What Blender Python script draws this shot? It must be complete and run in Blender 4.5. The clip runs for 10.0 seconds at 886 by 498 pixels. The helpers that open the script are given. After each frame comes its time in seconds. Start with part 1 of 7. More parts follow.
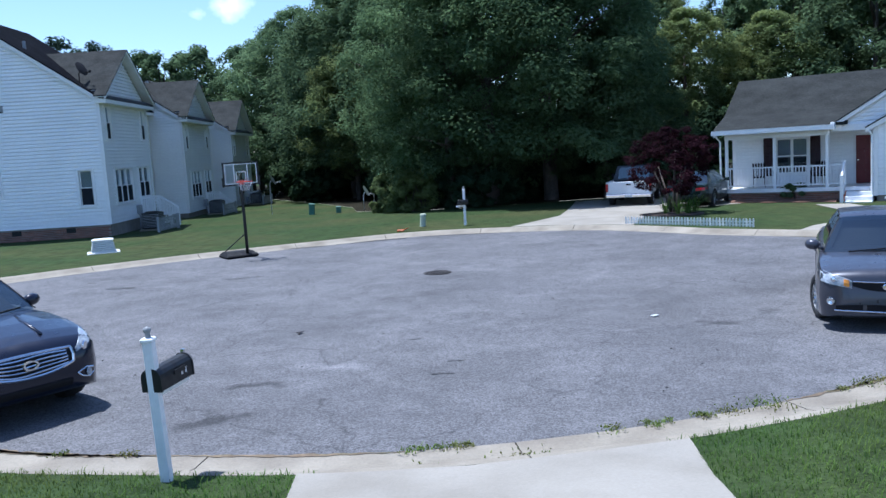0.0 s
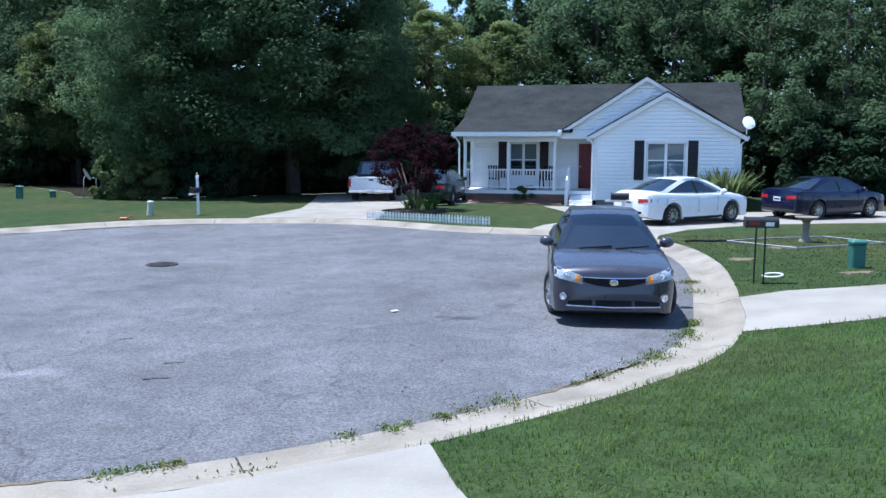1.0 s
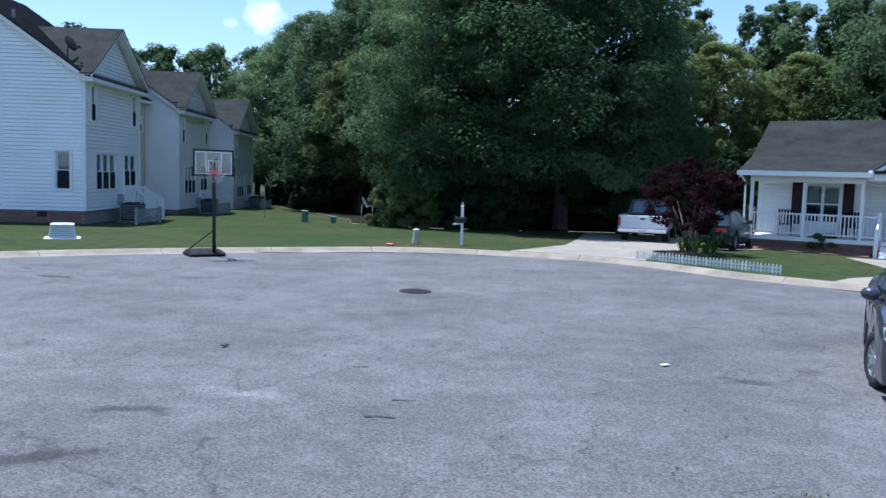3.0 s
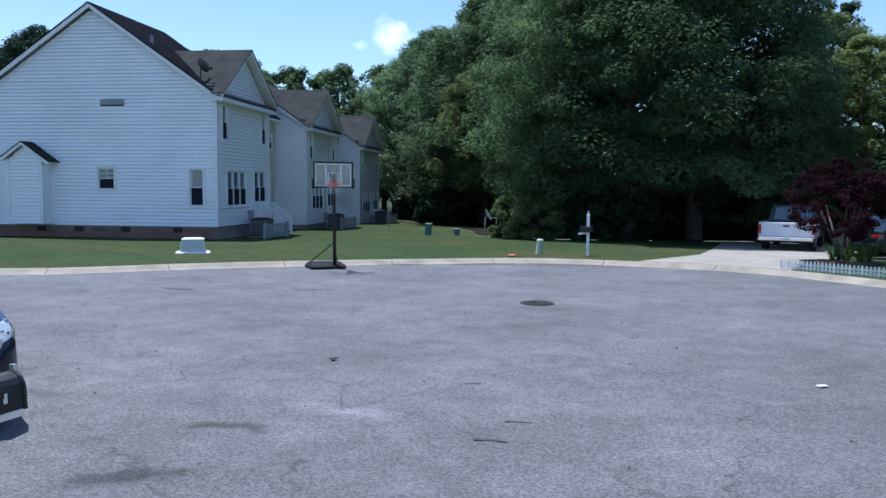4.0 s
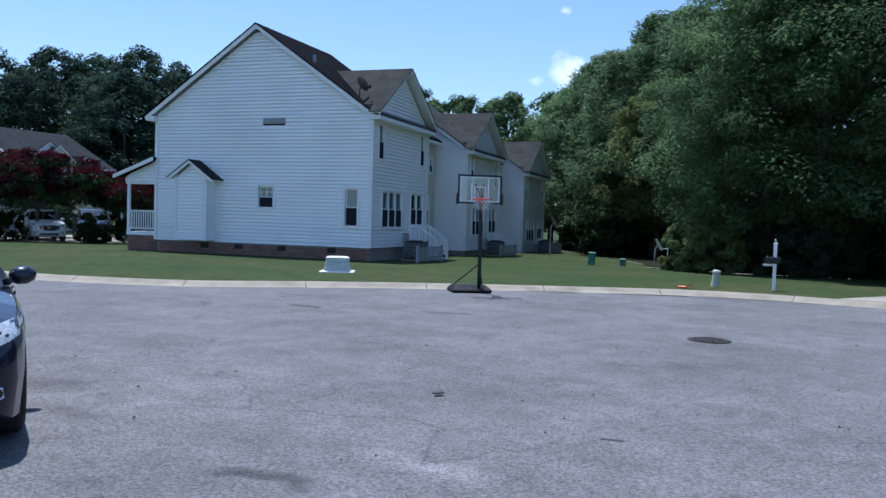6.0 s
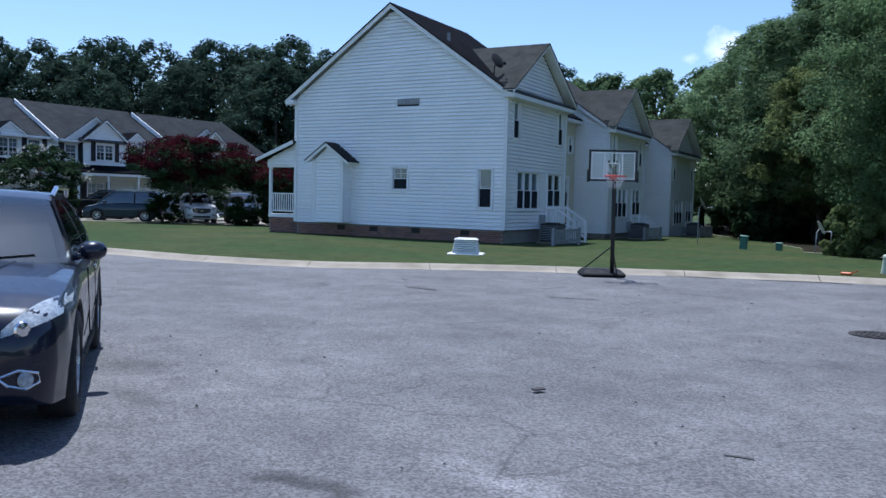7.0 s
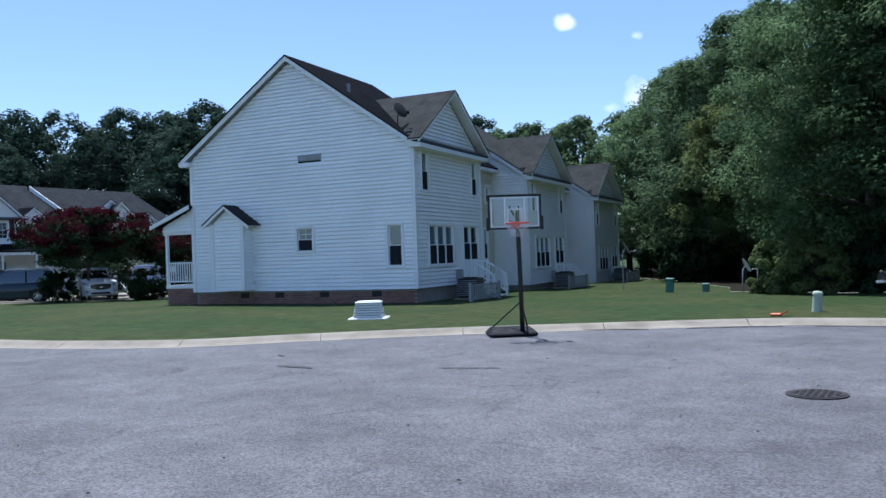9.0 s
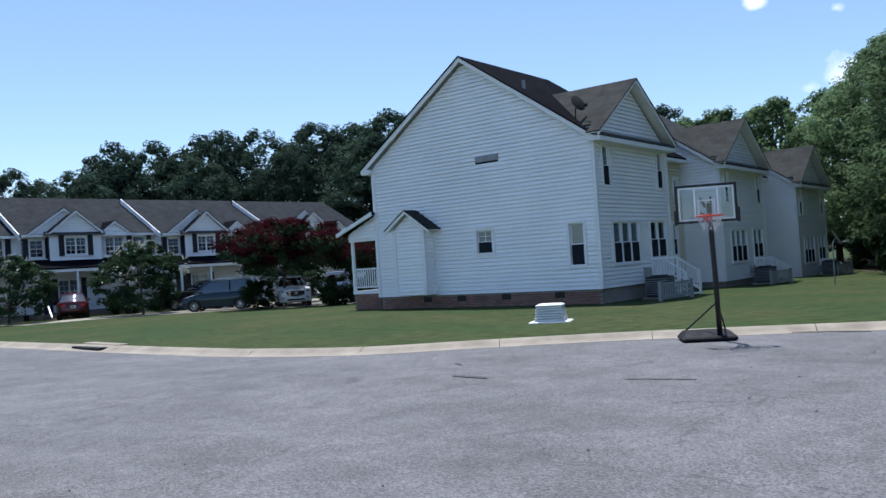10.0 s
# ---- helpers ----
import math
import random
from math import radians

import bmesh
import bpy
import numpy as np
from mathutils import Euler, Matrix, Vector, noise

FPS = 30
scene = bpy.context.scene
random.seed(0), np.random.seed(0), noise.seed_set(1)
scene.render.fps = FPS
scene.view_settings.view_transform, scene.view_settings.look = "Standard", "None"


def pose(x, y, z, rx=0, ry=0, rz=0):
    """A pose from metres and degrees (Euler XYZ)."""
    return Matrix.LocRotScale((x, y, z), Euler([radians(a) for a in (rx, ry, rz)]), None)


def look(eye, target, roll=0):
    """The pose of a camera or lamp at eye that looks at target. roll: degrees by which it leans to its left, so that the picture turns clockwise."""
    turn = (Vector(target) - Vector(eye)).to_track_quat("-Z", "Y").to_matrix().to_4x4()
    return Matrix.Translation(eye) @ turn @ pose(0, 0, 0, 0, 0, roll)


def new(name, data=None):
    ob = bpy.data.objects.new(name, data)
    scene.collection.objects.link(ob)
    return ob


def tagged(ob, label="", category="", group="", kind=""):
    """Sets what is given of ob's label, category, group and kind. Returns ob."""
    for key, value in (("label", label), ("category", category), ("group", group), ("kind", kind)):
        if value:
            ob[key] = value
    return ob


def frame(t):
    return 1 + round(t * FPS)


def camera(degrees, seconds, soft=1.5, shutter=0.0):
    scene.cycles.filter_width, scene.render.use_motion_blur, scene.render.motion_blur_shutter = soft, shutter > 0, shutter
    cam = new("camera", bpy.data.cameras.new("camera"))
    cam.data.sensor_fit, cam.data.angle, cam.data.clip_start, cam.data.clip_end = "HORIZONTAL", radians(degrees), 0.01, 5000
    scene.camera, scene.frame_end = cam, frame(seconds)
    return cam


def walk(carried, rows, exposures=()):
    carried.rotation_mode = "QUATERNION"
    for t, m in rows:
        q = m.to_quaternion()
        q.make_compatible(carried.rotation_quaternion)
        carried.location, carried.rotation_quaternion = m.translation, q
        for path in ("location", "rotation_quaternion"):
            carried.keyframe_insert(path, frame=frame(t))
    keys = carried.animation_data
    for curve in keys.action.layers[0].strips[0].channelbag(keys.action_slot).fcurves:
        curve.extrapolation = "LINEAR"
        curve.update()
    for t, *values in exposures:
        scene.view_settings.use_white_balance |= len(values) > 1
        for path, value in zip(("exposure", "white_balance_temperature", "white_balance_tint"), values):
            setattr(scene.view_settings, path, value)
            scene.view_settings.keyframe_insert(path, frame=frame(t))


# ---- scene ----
SKY, SUN_POWER, EXPO = 0.103, 4.0, 0.70
CLOUDS = [(17.8, 10.0, 1.8, 1.6), (19.8, 9.6, 1.2, 2.2), (17.9, 14.1, 0.55, 1.6), (22.6, 15.3, 0.6, 1.4)]
cam = camera(56.3, 10.0, 1.5)
PATH = [
    (0, (0.547, 0.998, 2.879), (0.391, 2.978, 2.64), -3.5),
    (0.5, (0.649, 1.411, 2.817), (0.866, 3.378, 2.528), -1.8),
    (1, (0.686, 1.902, 2.671), (1.142, 3.832, 2.405), 0.0),
    (1.5, (0.797, 2.157, 2.573), (0.933, 4.144, 2.394), 0.9),
    (2, (0.846, 2.682, 2.471), (0.74, 4.673, 2.316), 1.2),
    (2.2, (0.863, 2.844, 2.464), (0.729, 4.834, 2.305), 1.3),
    (3.3, (0.932, 3.826, 2.284), (0.712, 5.806, 2.104), 1.8),
    (3.5, (0.958, 3.944, 2.243), (0.658, 5.913, 2.064), 1.1),
    (4, (0.922, 4.417, 2.195), (0.441, 6.353, 2.049), 0.4),
    (4.5, (0.899, 5.024, 2.111), (0.489, 6.98, 2.022), 0.8),
    (5, (0.833, 5.592, 2.006), (0.172, 7.475, 1.871), 0.5),
    (5.2, (0.799, 5.677, 1.958), (0.096, 7.544, 1.806), 0.6),
    (6.3, (0.68, 7.051, 1.768), (-0.214, 8.839, 1.715), 1.8),
    (6.5, (0.675, 7.224, 1.794), (-0.196, 9.022, 1.71), 0.9),
    (7, (0.616, 7.784, 1.688), (-0.553, 9.403, 1.569), 1.4),
    (7.5, (0.486, 8.408, 1.586), (-0.666, 10.029, 1.38), 3.5),
    (8, (0.526, 8.865, 1.495), (-0.528, 10.549, 1.262), 1.6),
    (8.5, (0.293, 9.571, 1.584), (-0.864, 11.198, 1.463), -1.9),
    (9, (0.205, 10.129, 1.702), (-0.84, 11.834, 1.719), -2.0),
    (9.5, (0.08, 10.606, 1.732), (-1.029, 12.269, 1.802), -3.4),
    (10, (-0.199, 10.939, 1.734), (-1.595, 12.371, 1.773), -3.8),
]
walk(cam, [(t, look(eye, target, roll)) for t, eye, target, roll in PATH], [(t, EXPO + d, k, 11.5) for t, d, k in ((0.0, 0.18, 5300), (0.5, 0.34, 5280), (1.0, 0.38, 5250), (1.5, 0.36, 5300), (2.0, 0.21, 5350), (3.5, 0.14, 5400), (4.5, -0.04, 5400), (5.0, -0.10, 5400), (6.5, -0.04, 5400), (7.0, -0.05, 5450), (7.5, 0.02, 5500), (8.0, 0.28, 5500), (8.5, 0.12, 5500), (9.0, 0.0, 5500), (9.5, -0.09, 5550), (10.0, 0.0, 5850))])

# ---- world and sun ----
SUN_DIR = Vector((-0.86, 0.5, 0)).normalized()
SUN_EL = radians(72)
world = bpy.data.worlds.new("world")
scene.world = world
world.use_nodes = True
wn, wl = world.node_tree.nodes, world.node_tree.links
wn.clear()
w_out = wn.new("ShaderNodeOutputWorld")
w_bg = wn.new("ShaderNodeBackground")
w_sky = wn.new("ShaderNodeTexSky")
w_sky.sky_type, w_sky.sun_disc = "NISHITA", False
w_sky.sun_elevation, w_sky.sun_rotation = SUN_EL, math.atan2(SUN_DIR.x, SUN_DIR.y)
w_sky.dust_density, w_sky.air_density, w_sky.ozone_density = 0.5, 0.95, 1.8
w_bg.inputs["Strength"].default_value = SKY
# small fair-weather clouds: soft noise inside a few directions of the sky
w_co = wn.new("ShaderNodeTexCoord")
w_noise = wn.new("ShaderNodeTexNoise")
w_noise.inputs["Scale"].default_value, w_noise.inputs["Detail"].default_value = 22.0, 9.0
wl.new(w_co.outputs["Generated"], w_noise.inputs["Vector"])


def w_math(op, a, b=None, c=None):
    n = wn.new("ShaderNodeMath")
    n.operation = op
    for k, v in enumerate((a, b, c)):
        if v is None:
            continue
        if isinstance(v, (int, float)):
            n.inputs[k].default_value = v
        else:
            wl.new(v, n.inputs[k])
    return n.outputs[0]


cloud = None
for yaw, up, size, flat in CLOUDS:
    d = Vector((-math.sin(radians(yaw)) * math.cos(radians(up)), math.cos(radians(yaw)) * math.cos(radians(up)), math.sin(radians(up))))
    sub = wn.new("ShaderNodeVectorMath")
    sub.operation = "SUBTRACT"
    wl.new(w_co.outputs["Generated"], sub.inputs[0])
    sub.inputs[1].default_value = d
    mul = wn.new("ShaderNodeVectorMath")
    mul.operation = "MULTIPLY"
    wl.new(sub.outputs[0], mul.inputs[0])
    mul.inputs[1].default_value = (1, 1, flat)
    ln = wn.new("ShaderNodeVectorMath")
    ln.operation = "LENGTH"
    wl.new(mul.outputs[0], ln.inputs[0])
    m = w_math("SUBTRACT", 1.0, w_math("DIVIDE", ln.outputs["Value"], radians(size)))
    m = w_math("MULTIPLY_ADD", w_math("SUBTRACT", w_noise.outputs["Fac"], 0.5), 4.2, m)
    m = w_math("SMOOTH_MIN", w_math("MAXIMUM", w_math("MULTIPLY", m, 0.75), 0.0), 1.0, 0.2)
    cloud = m if cloud is None else w_math("MAXIMUM", cloud, m)
w_mix = wn.new("ShaderNodeMixRGB")
wl.new(cloud, w_mix.inputs["Fac"])
wl.new(w_sky.outputs["Color"], w_mix.inputs["Color1"])
w_mix.inputs["Color2"].default_value = (8.2, 8.4, 8.9, 1)
wl.new(w_mix.outputs["Color"], w_bg.inputs["Color"])
wl.new(w_bg.outputs["Background"], w_out.inputs["Surface"])

sun = new("sun", bpy.data.lights.new("sun", "SUN"))
sun.data.energy, sun.data.angle, sun.data.color = SUN_POWER, radians(0.53), (1.0, 0.95, 0.86)
to_sun = Vector((SUN_DIR.x * math.cos(SUN_EL), SUN_DIR.y * math.cos(SUN_EL), math.sin(SUN_EL)))
sun.matrix_world = look(to_sun * 60, (0, 0, 0))


# ---- materials ----
def material(name, colour, rough=0.6, metal=0.0, vary=0.15, scale=4.0, fine=40.0, bump=0.0, bump_scale=60.0, second=None, second_scale=0.6, second_amount=0.5,
             per_object=0.0, per_island=0.0, clear=0.0, coat=0.0, space="world", spec=0.5, thin=0.0, rough_vary=0.1):
    """A surface of one base colour with stains at a large scale, grain at a fine one, and relief."""
    m = bpy.data.materials.new(name)
    m.use_nodes = True
    n, l = m.node_tree.nodes, m.node_tree.links
    b = n["Principled BSDF"]
    b.inputs["Metallic"].default_value = metal
    b.inputs["Specular IOR Level"].default_value = spec
    b.inputs["Coat Weight"].default_value = coat
    b.inputs["Coat Roughness"].default_value = 0.03
    b.inputs["Transmission Weight"].default_value = clear
    if space == "world":
        co = n.new("ShaderNodeNewGeometry").outputs["Position"]
    else:
        co = n.new("ShaderNodeTexCoord").outputs["Object"]

    def noise_at(s, detail=4.0):
        t = n.new("ShaderNodeTexNoise")
        t.inputs["Scale"].default_value, t.inputs["Detail"].default_value = s, detail
        l.new(co, t.inputs["Vector"])
        return t.outputs["Fac"]

    def ramp(value, lo, hi, a=0.3, z=0.7):
        r = n.new("ShaderNodeMapRange")
        l.new(value, r.inputs["Value"])
        for k, v in (("From Min", a), ("From Max", z), ("To Min", lo), ("To Max", hi)):
            r.inputs[k].default_value = v
        return r.outputs["Result"]

    def times(a, c):
        t = n.new("ShaderNodeMath")
        t.operation = "MULTIPLY"
        l.new(a, t.inputs[0])
        l.new(c, t.inputs[1])
        return t.outputs[0]

    value = times(ramp(noise_at(scale), 1 - vary, 1 + vary), ramp(noise_at(fine, 2.0), 1 - vary * 0.8, 1 + vary * 0.8))
    if per_object:
        value = times(value, ramp(n.new("ShaderNodeObjectInfo").outputs["Random"], 1 - per_object, 1 + per_object, 0, 1))
    if per_island:
        value = times(value, ramp(n.new("ShaderNodeNewGeometry").outputs["Random Per Island"], 1 - per_island, 1 + per_island, 0, 1))
    rgb = n.new("ShaderNodeRGB")
    rgb.outputs[0].default_value = (*colour, 1)
    base = rgb.outputs[0]
    if second:
        mix = n.new("ShaderNodeMixRGB")
        l.new(ramp(noise_at(second_scale, 6.0), 0, second_amount, 0.42, 0.66), mix.inputs["Fac"])
        l.new(base, mix.inputs["Color1"])
        mix.inputs["Color2"].default_value = (*second, 1)
        base = mix.outputs["Color"]
    hsv = n.new("ShaderNodeHueSaturation")
    l.new(base, hsv.inputs["Color"])
    l.new(value, hsv.inputs["Value"])
    l.new(hsv.outputs["Color"], b.inputs["Base Color"])
    l.new(ramp(noise_at(scale * 2.3), max(0.0, rough - rough_vary), min(1.0, rough + rough_vary)), b.inputs["Roughness"])
    if bump:
        bp = n.new("ShaderNodeBump")
        bp.inputs["Strength"].default_value = 1.0
        bp.inputs["Distance"].default_value = bump
        l.new(noise_at(bump_scale, 3.0), bp.inputs["Height"])
        l.new(bp.outputs["Normal"], b.inputs["Normal"])
    if thin:
        out = n["Material Output"]
        tr = n.new("ShaderNodeBsdfTranslucent")
        l.new(hsv.outputs["Color"], tr.inputs["Color"])
        mx = n.new("ShaderNodeMixShader")
        mx.inputs["Fac"].default_value = thin
        l.new(b.outputs["BSDF"], mx.inputs[1])
        l.new(tr.outputs["BSDF"], mx.inputs[2])
        l.new(mx.outputs["Shader"], out.inputs["Surface"])
    return m


# oil stains (gain below 1) and pale worn spots (above 1): x, y, half length, half width, turn, gain
STAINS = [(-2.8, 11.22, 0.46, 0.13, 8, 0.36), (-3.05, 11.12, 0.16, 0.10, 30, 0.55), (-2.45, 11.12, 0.16, 0.10, -30, 0.55), (-2.86, 9.78, 0.62, 0.2, 35, 0.36), (-2.2, 12.0, 0.44, 0.22, -20, 1.42), (-1.65, 11.95, 0.40, 0.20, -15, 1.42), (3.77, 13.66, 0.34, 0.16, -20, 0.42),
          (3.45, 13.85, 0.12, 0.08, 0, 0.5), (4.73, 14.45, 0.26, 0.14, 0, 0.55), (-5.3, 11.8, 0.55, 0.18, 0, 0.6), (-6.4, 12.5, 0.5, 0.3, 0, 0.7), (2.26, 13.45, 0.3, 0.12, 10, 1.25), (0.5, 15.5, 1.6, 0.5, 20, 0.88), (-4.5, 15.5, 1.8, 0.6, -10, 1.12), (5.5, 16.5, 1.5, 0.7, 30, 0.85), (1.5, 22.0, 2.2, 0.8, 5, 1.08)]


def asphalt_material():
    """Old pale asphalt: exposed stones, worn pale areas, dark oil stains, hairline cracks."""
    m = material("asphalt", (0.098, 0.096, 0.101), 0.85, vary=0.13, scale=0.5, fine=3.0, bump=0.006, bump_scale=90, second=(0.135, 0.132, 0.137), second_scale=0.3, second_amount=0.6)
    n, l = m.node_tree.nodes, m.node_tree.links
    b = n["Principled BSDF"]
    src = b.inputs["Base Color"].links[0].from_socket
    pos = n.new("ShaderNodeNewGeometry").outputs["Position"]
    # stones
    v = n.new("ShaderNodeTexVoronoi")
    v.inputs["Scale"].default_value = 58
    l.new(pos, v.inputs["Vector"])
    bw = n.new("ShaderNodeSeparateColor")
    l.new(v.outputs["Color"], bw.inputs["Color"])
    r = n.new("ShaderNodeMapRange")
    l.new(bw.outputs[0], r.inputs["Value"])
    r.inputs["To Min"].default_value, r.inputs["To Max"].default_value = 0.50, 1.50
    blot = n.new("ShaderNodeTexNoise")
    blot.inputs["Scale"].default_value, blot.inputs["Detail"].default_value = 5.0, 6
    l.new(pos, blot.inputs["Vector"])
    # cracks
    w = n.new("ShaderNodeTexNoise")
    w.inputs["Scale"].default_value, w.inputs["Detail"].default_value = 0.8, 5
    l.new(pos, w.inputs["Vector"])
    add = n.new("ShaderNodeVectorMath")
    add.operation = "MULTIPLY_ADD"
    l.new(w.outputs["Color"], add.inputs[0])
    add.inputs[1].default_value = (1.6, 1.6, 0)
    l.new(pos, add.inputs[2])
    c = n.new("ShaderNodeTexVoronoi")
    c.feature = "DISTANCE_TO_EDGE"
    c.inputs["Scale"].default_value = 0.33
    l.new(add.outputs[0], c.inputs["Vector"])
    cr = n.new("ShaderNodeMapRange")
    l.new(c.outputs["Distance"], cr.inputs["Value"])
    cr.inputs["From Max"].default_value, cr.inputs["To Min"].default_value = 0.006, 0.55
    gate = n.new("ShaderNodeTexNoise")
    gate.inputs["Scale"].default_value = 0.35
    l.new(pos, gate.inputs["Vector"])
    gr = n.new("ShaderNodeMapRange")
    l.new(gate.outputs["Fac"], gr.inputs["Value"])
    gr.inputs["From Min"].default_value, gr.inputs["From Max"].default_value = 0.47, 0.53
    mx = n.new("ShaderNodeMath")
    mx.operation = "MAXIMUM"
    l.new(cr.outputs[0], mx.inputs[0])
    l.new(gr.outputs[0], mx.inputs[1])
    mu = n.new("ShaderNodeMath")
    mu.operation = "MULTIPLY"
    l.new(mx.outputs[0], mu.inputs[0])
    l.new(r.outputs[0], mu.inputs[1])
    last = mu.outputs[0]
    for size, low, high in ((1.7, 0.92, 1.08), (0.45, 0.90, 1.10), (7.0, 0.96, 1.04)):
        t = n.new("ShaderNodeTexNoise")
        t.inputs["Scale"].default_value, t.inputs["Detail"].default_value = size, 5
        l.new(pos, t.inputs["Vector"])
        q = n.new("ShaderNodeMapRange")
        l.new(t.outputs["Fac"], q.inputs["Value"])
        for key, val in (("From Min", 0.35), ("From Max", 0.65), ("To Min", low), ("To Max", high)):
            q.inputs[key].default_value = val
        mm = n.new("ShaderNodeMath")
        mm.operation = "MULTIPLY"
        l.new(last, mm.inputs[0])
        l.new(q.outputs[0], mm.inputs[1])
        last = mm.outputs[0]
    for x, y, rx, ry, turn, gain in STAINS:
        mp = n.new("ShaderNodeMapping")
        mp.vector_type = "TEXTURE"
        mp.inputs["Location"].default_value, mp.inputs["Rotation"].default_value, mp.inputs["Scale"].default_value = (x, y, 0), (0, 0, radians(turn)), (rx, ry, 1)
        l.new(pos, mp.inputs["Vector"])
        le = n.new("ShaderNodeVectorMath")
        le.operation = "LENGTH"
        l.new(mp.outputs[0], le.inputs[0])
        ad = n.new("ShaderNodeMath")
        ad.operation = "MULTIPLY_ADD"
        l.new(blot.outputs["Fac"], ad.inputs[0])
        ad.inputs[1].default_value = 1.6
        l.new(le.outputs["Value"], ad.inputs[2])
        mr = n.new("ShaderNodeMapRange")
        mr.interpolation_type = "SMOOTHSTEP"
        l.new(ad.outputs[0], mr.inputs["Value"])
        for key, val in (("From Min", 1.0), ("From Max", 2.0), ("To Min", gain), ("To Max", 1.0)):
            mr.inputs[key].default_value = val
        mm = n.new("ShaderNodeMath")
        mm.operation = "MULTIPLY"
        l.new(last, mm.inputs[0])
        l.new(mr.outputs[0], mm.inputs[1])
        last = mm.outputs[0]
    hs = n.new("ShaderNodeHueSaturation")
    l.new(src, hs.inputs["Color"])
    l.new(last, hs.inputs["Value"])
    l.new(hs.outputs["Color"], b.inputs["Base Color"])
    return m


ASPHALT = asphalt_material()
CONCRETE = material("concrete", (0.275, 0.242, 0.19), 0.85, vary=0.12, scale=1.2, fine=30, bump=0.004, bump_scale=120, second=(0.18, 0.152, 0.115), second_scale=1.3, second_amount=0.75)
DRIVE = material("drive_concrete", (0.29, 0.265, 0.225), 0.85, vary=0.08, scale=0.8, fine=35, bump=0.003, bump_scale=120, second=(0.215, 0.192, 0.155), second_scale=0.9, second_amount=0.7)
LAWN = material("lawn_soil_and_turf", (0.033, 0.054, 0.018), 0.95, vary=0.30, scale=2.5, fine=28, bump=0.03, bump_scale=22, second=(0.060, 0.064, 0.025), second_scale=0.22, second_amount=0.75, spec=0.1)
# litter colour darkened to hold the shade under the trees
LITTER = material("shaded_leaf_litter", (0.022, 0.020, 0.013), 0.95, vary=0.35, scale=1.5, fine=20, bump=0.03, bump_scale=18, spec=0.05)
RED_MULCH = material("red_brown_mulch", (0.15, 0.075, 0.050), 0.95, vary=0.3, scale=6, fine=40, bump=0.02, bump_scale=30)
GRASS = material("grass_blade", (0.11, 0.19, 0.045), 0.7, vary=0.25, scale=0.7, fine=6, second=(0.15, 0.16, 0.05), second_scale=0.3, second_amount=0.6, per_island=0.12, thin=0.5, spec=0.05)
GRASS_MOWN = material("mown_grass_blade", (0.070, 0.098, 0.024), 0.8, vary=0.2, scale=0.7, fine=6, second=(0.095, 0.105, 0.036), second_scale=0.25, second_amount=0.6, per_island=0.15, thin=0.3, spec=0.1)
DIRT = material("silt_and_dirt", (0.17, 0.125, 0.08), 0.95, vary=0.3, scale=3, fine=25, bump=0.008, bump_scale=60, second=(0.10, 0.10, 0.045), second_scale=2.5, second_amount=0.8)
WEED = material("weed_blade", (0.10, 0.15, 0.03), 0.7, vary=0.25, scale=3, fine=9, second=(0.20, 0.17, 0.07), second_scale=2.0, second_amount=0.7, per_island=0.35, thin=0.25, spec=0.2)
SIDING = material("white_vinyl_siding", (0.90, 0.905, 0.91), 0.42, vary=0.035, scale=0.7, fine=9, second=(0.82, 0.83, 0.83), second_scale=0.5, second_amount=0.5)
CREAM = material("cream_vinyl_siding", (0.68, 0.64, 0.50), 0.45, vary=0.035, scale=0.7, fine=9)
TRIM = material("white_trim", (0.84, 0.84, 0.84), 0.4, vary=0.04, scale=2, fine=20)
SHINGLE = material("weathered_dark_shingle", (0.0050, 0.0056, 0.0080), 0.9, vary=0.25, scale=1.3, fine=14, bump=0.012, bump_scale=11, second=(0.0085, 0.0087, 0.0105), second_scale=0.5, second_amount=0.7, spec=0.02)
SHINGLE_BROWN = material("brown_grey_shingle", (0.0325, 0.0350, 0.0345), 0.9, vary=0.22, scale=1.3, fine=14, bump=0.012, bump_scale=11, second=(0.0245, 0.0262, 0.0255), second_scale=0.6, second_amount=0.7, spec=0.1)
SHINGLE_GREY = material("grey_shingle", (0.021, 0.0245, 0.029), 0.9, vary=0.22, scale=1.3, fine=14, bump=0.012, bump_scale=11, second=(0.016, 0.018, 0.021), second_scale=0.6, second_amount=0.7, spec=0.1)
SHINGLE_EDGE = material("dark_drip_edge", (0.05, 0.052, 0.058), 0.7, vary=0.15)
BRICK = material("red_brown_brick", (0.25, 0.115, 0.082), 0.85, vary=0.2, scale=2, fine=30, bump=0.004, bump_scale=70, per_object=0.25, second=(0.13, 0.09, 0.075), second_scale=1.5, second_amount=0.6)
MORTAR = material("mortar", (0.27, 0.24, 0.21), 0.9, vary=0.15, scale=3, fine=40)
# near-black colour that stands in for unlit rooms and car cabins
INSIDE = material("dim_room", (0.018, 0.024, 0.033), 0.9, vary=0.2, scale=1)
BLIND = material("window_blind", (0.25, 0.27, 0.32), 0.7, vary=0.08, scale=2, fine=30)
SCREEN = material("insect_screen", (0.020, 0.023, 0.030), 0.9, vary=0.15, scale=3, fine=40, spec=0.1)
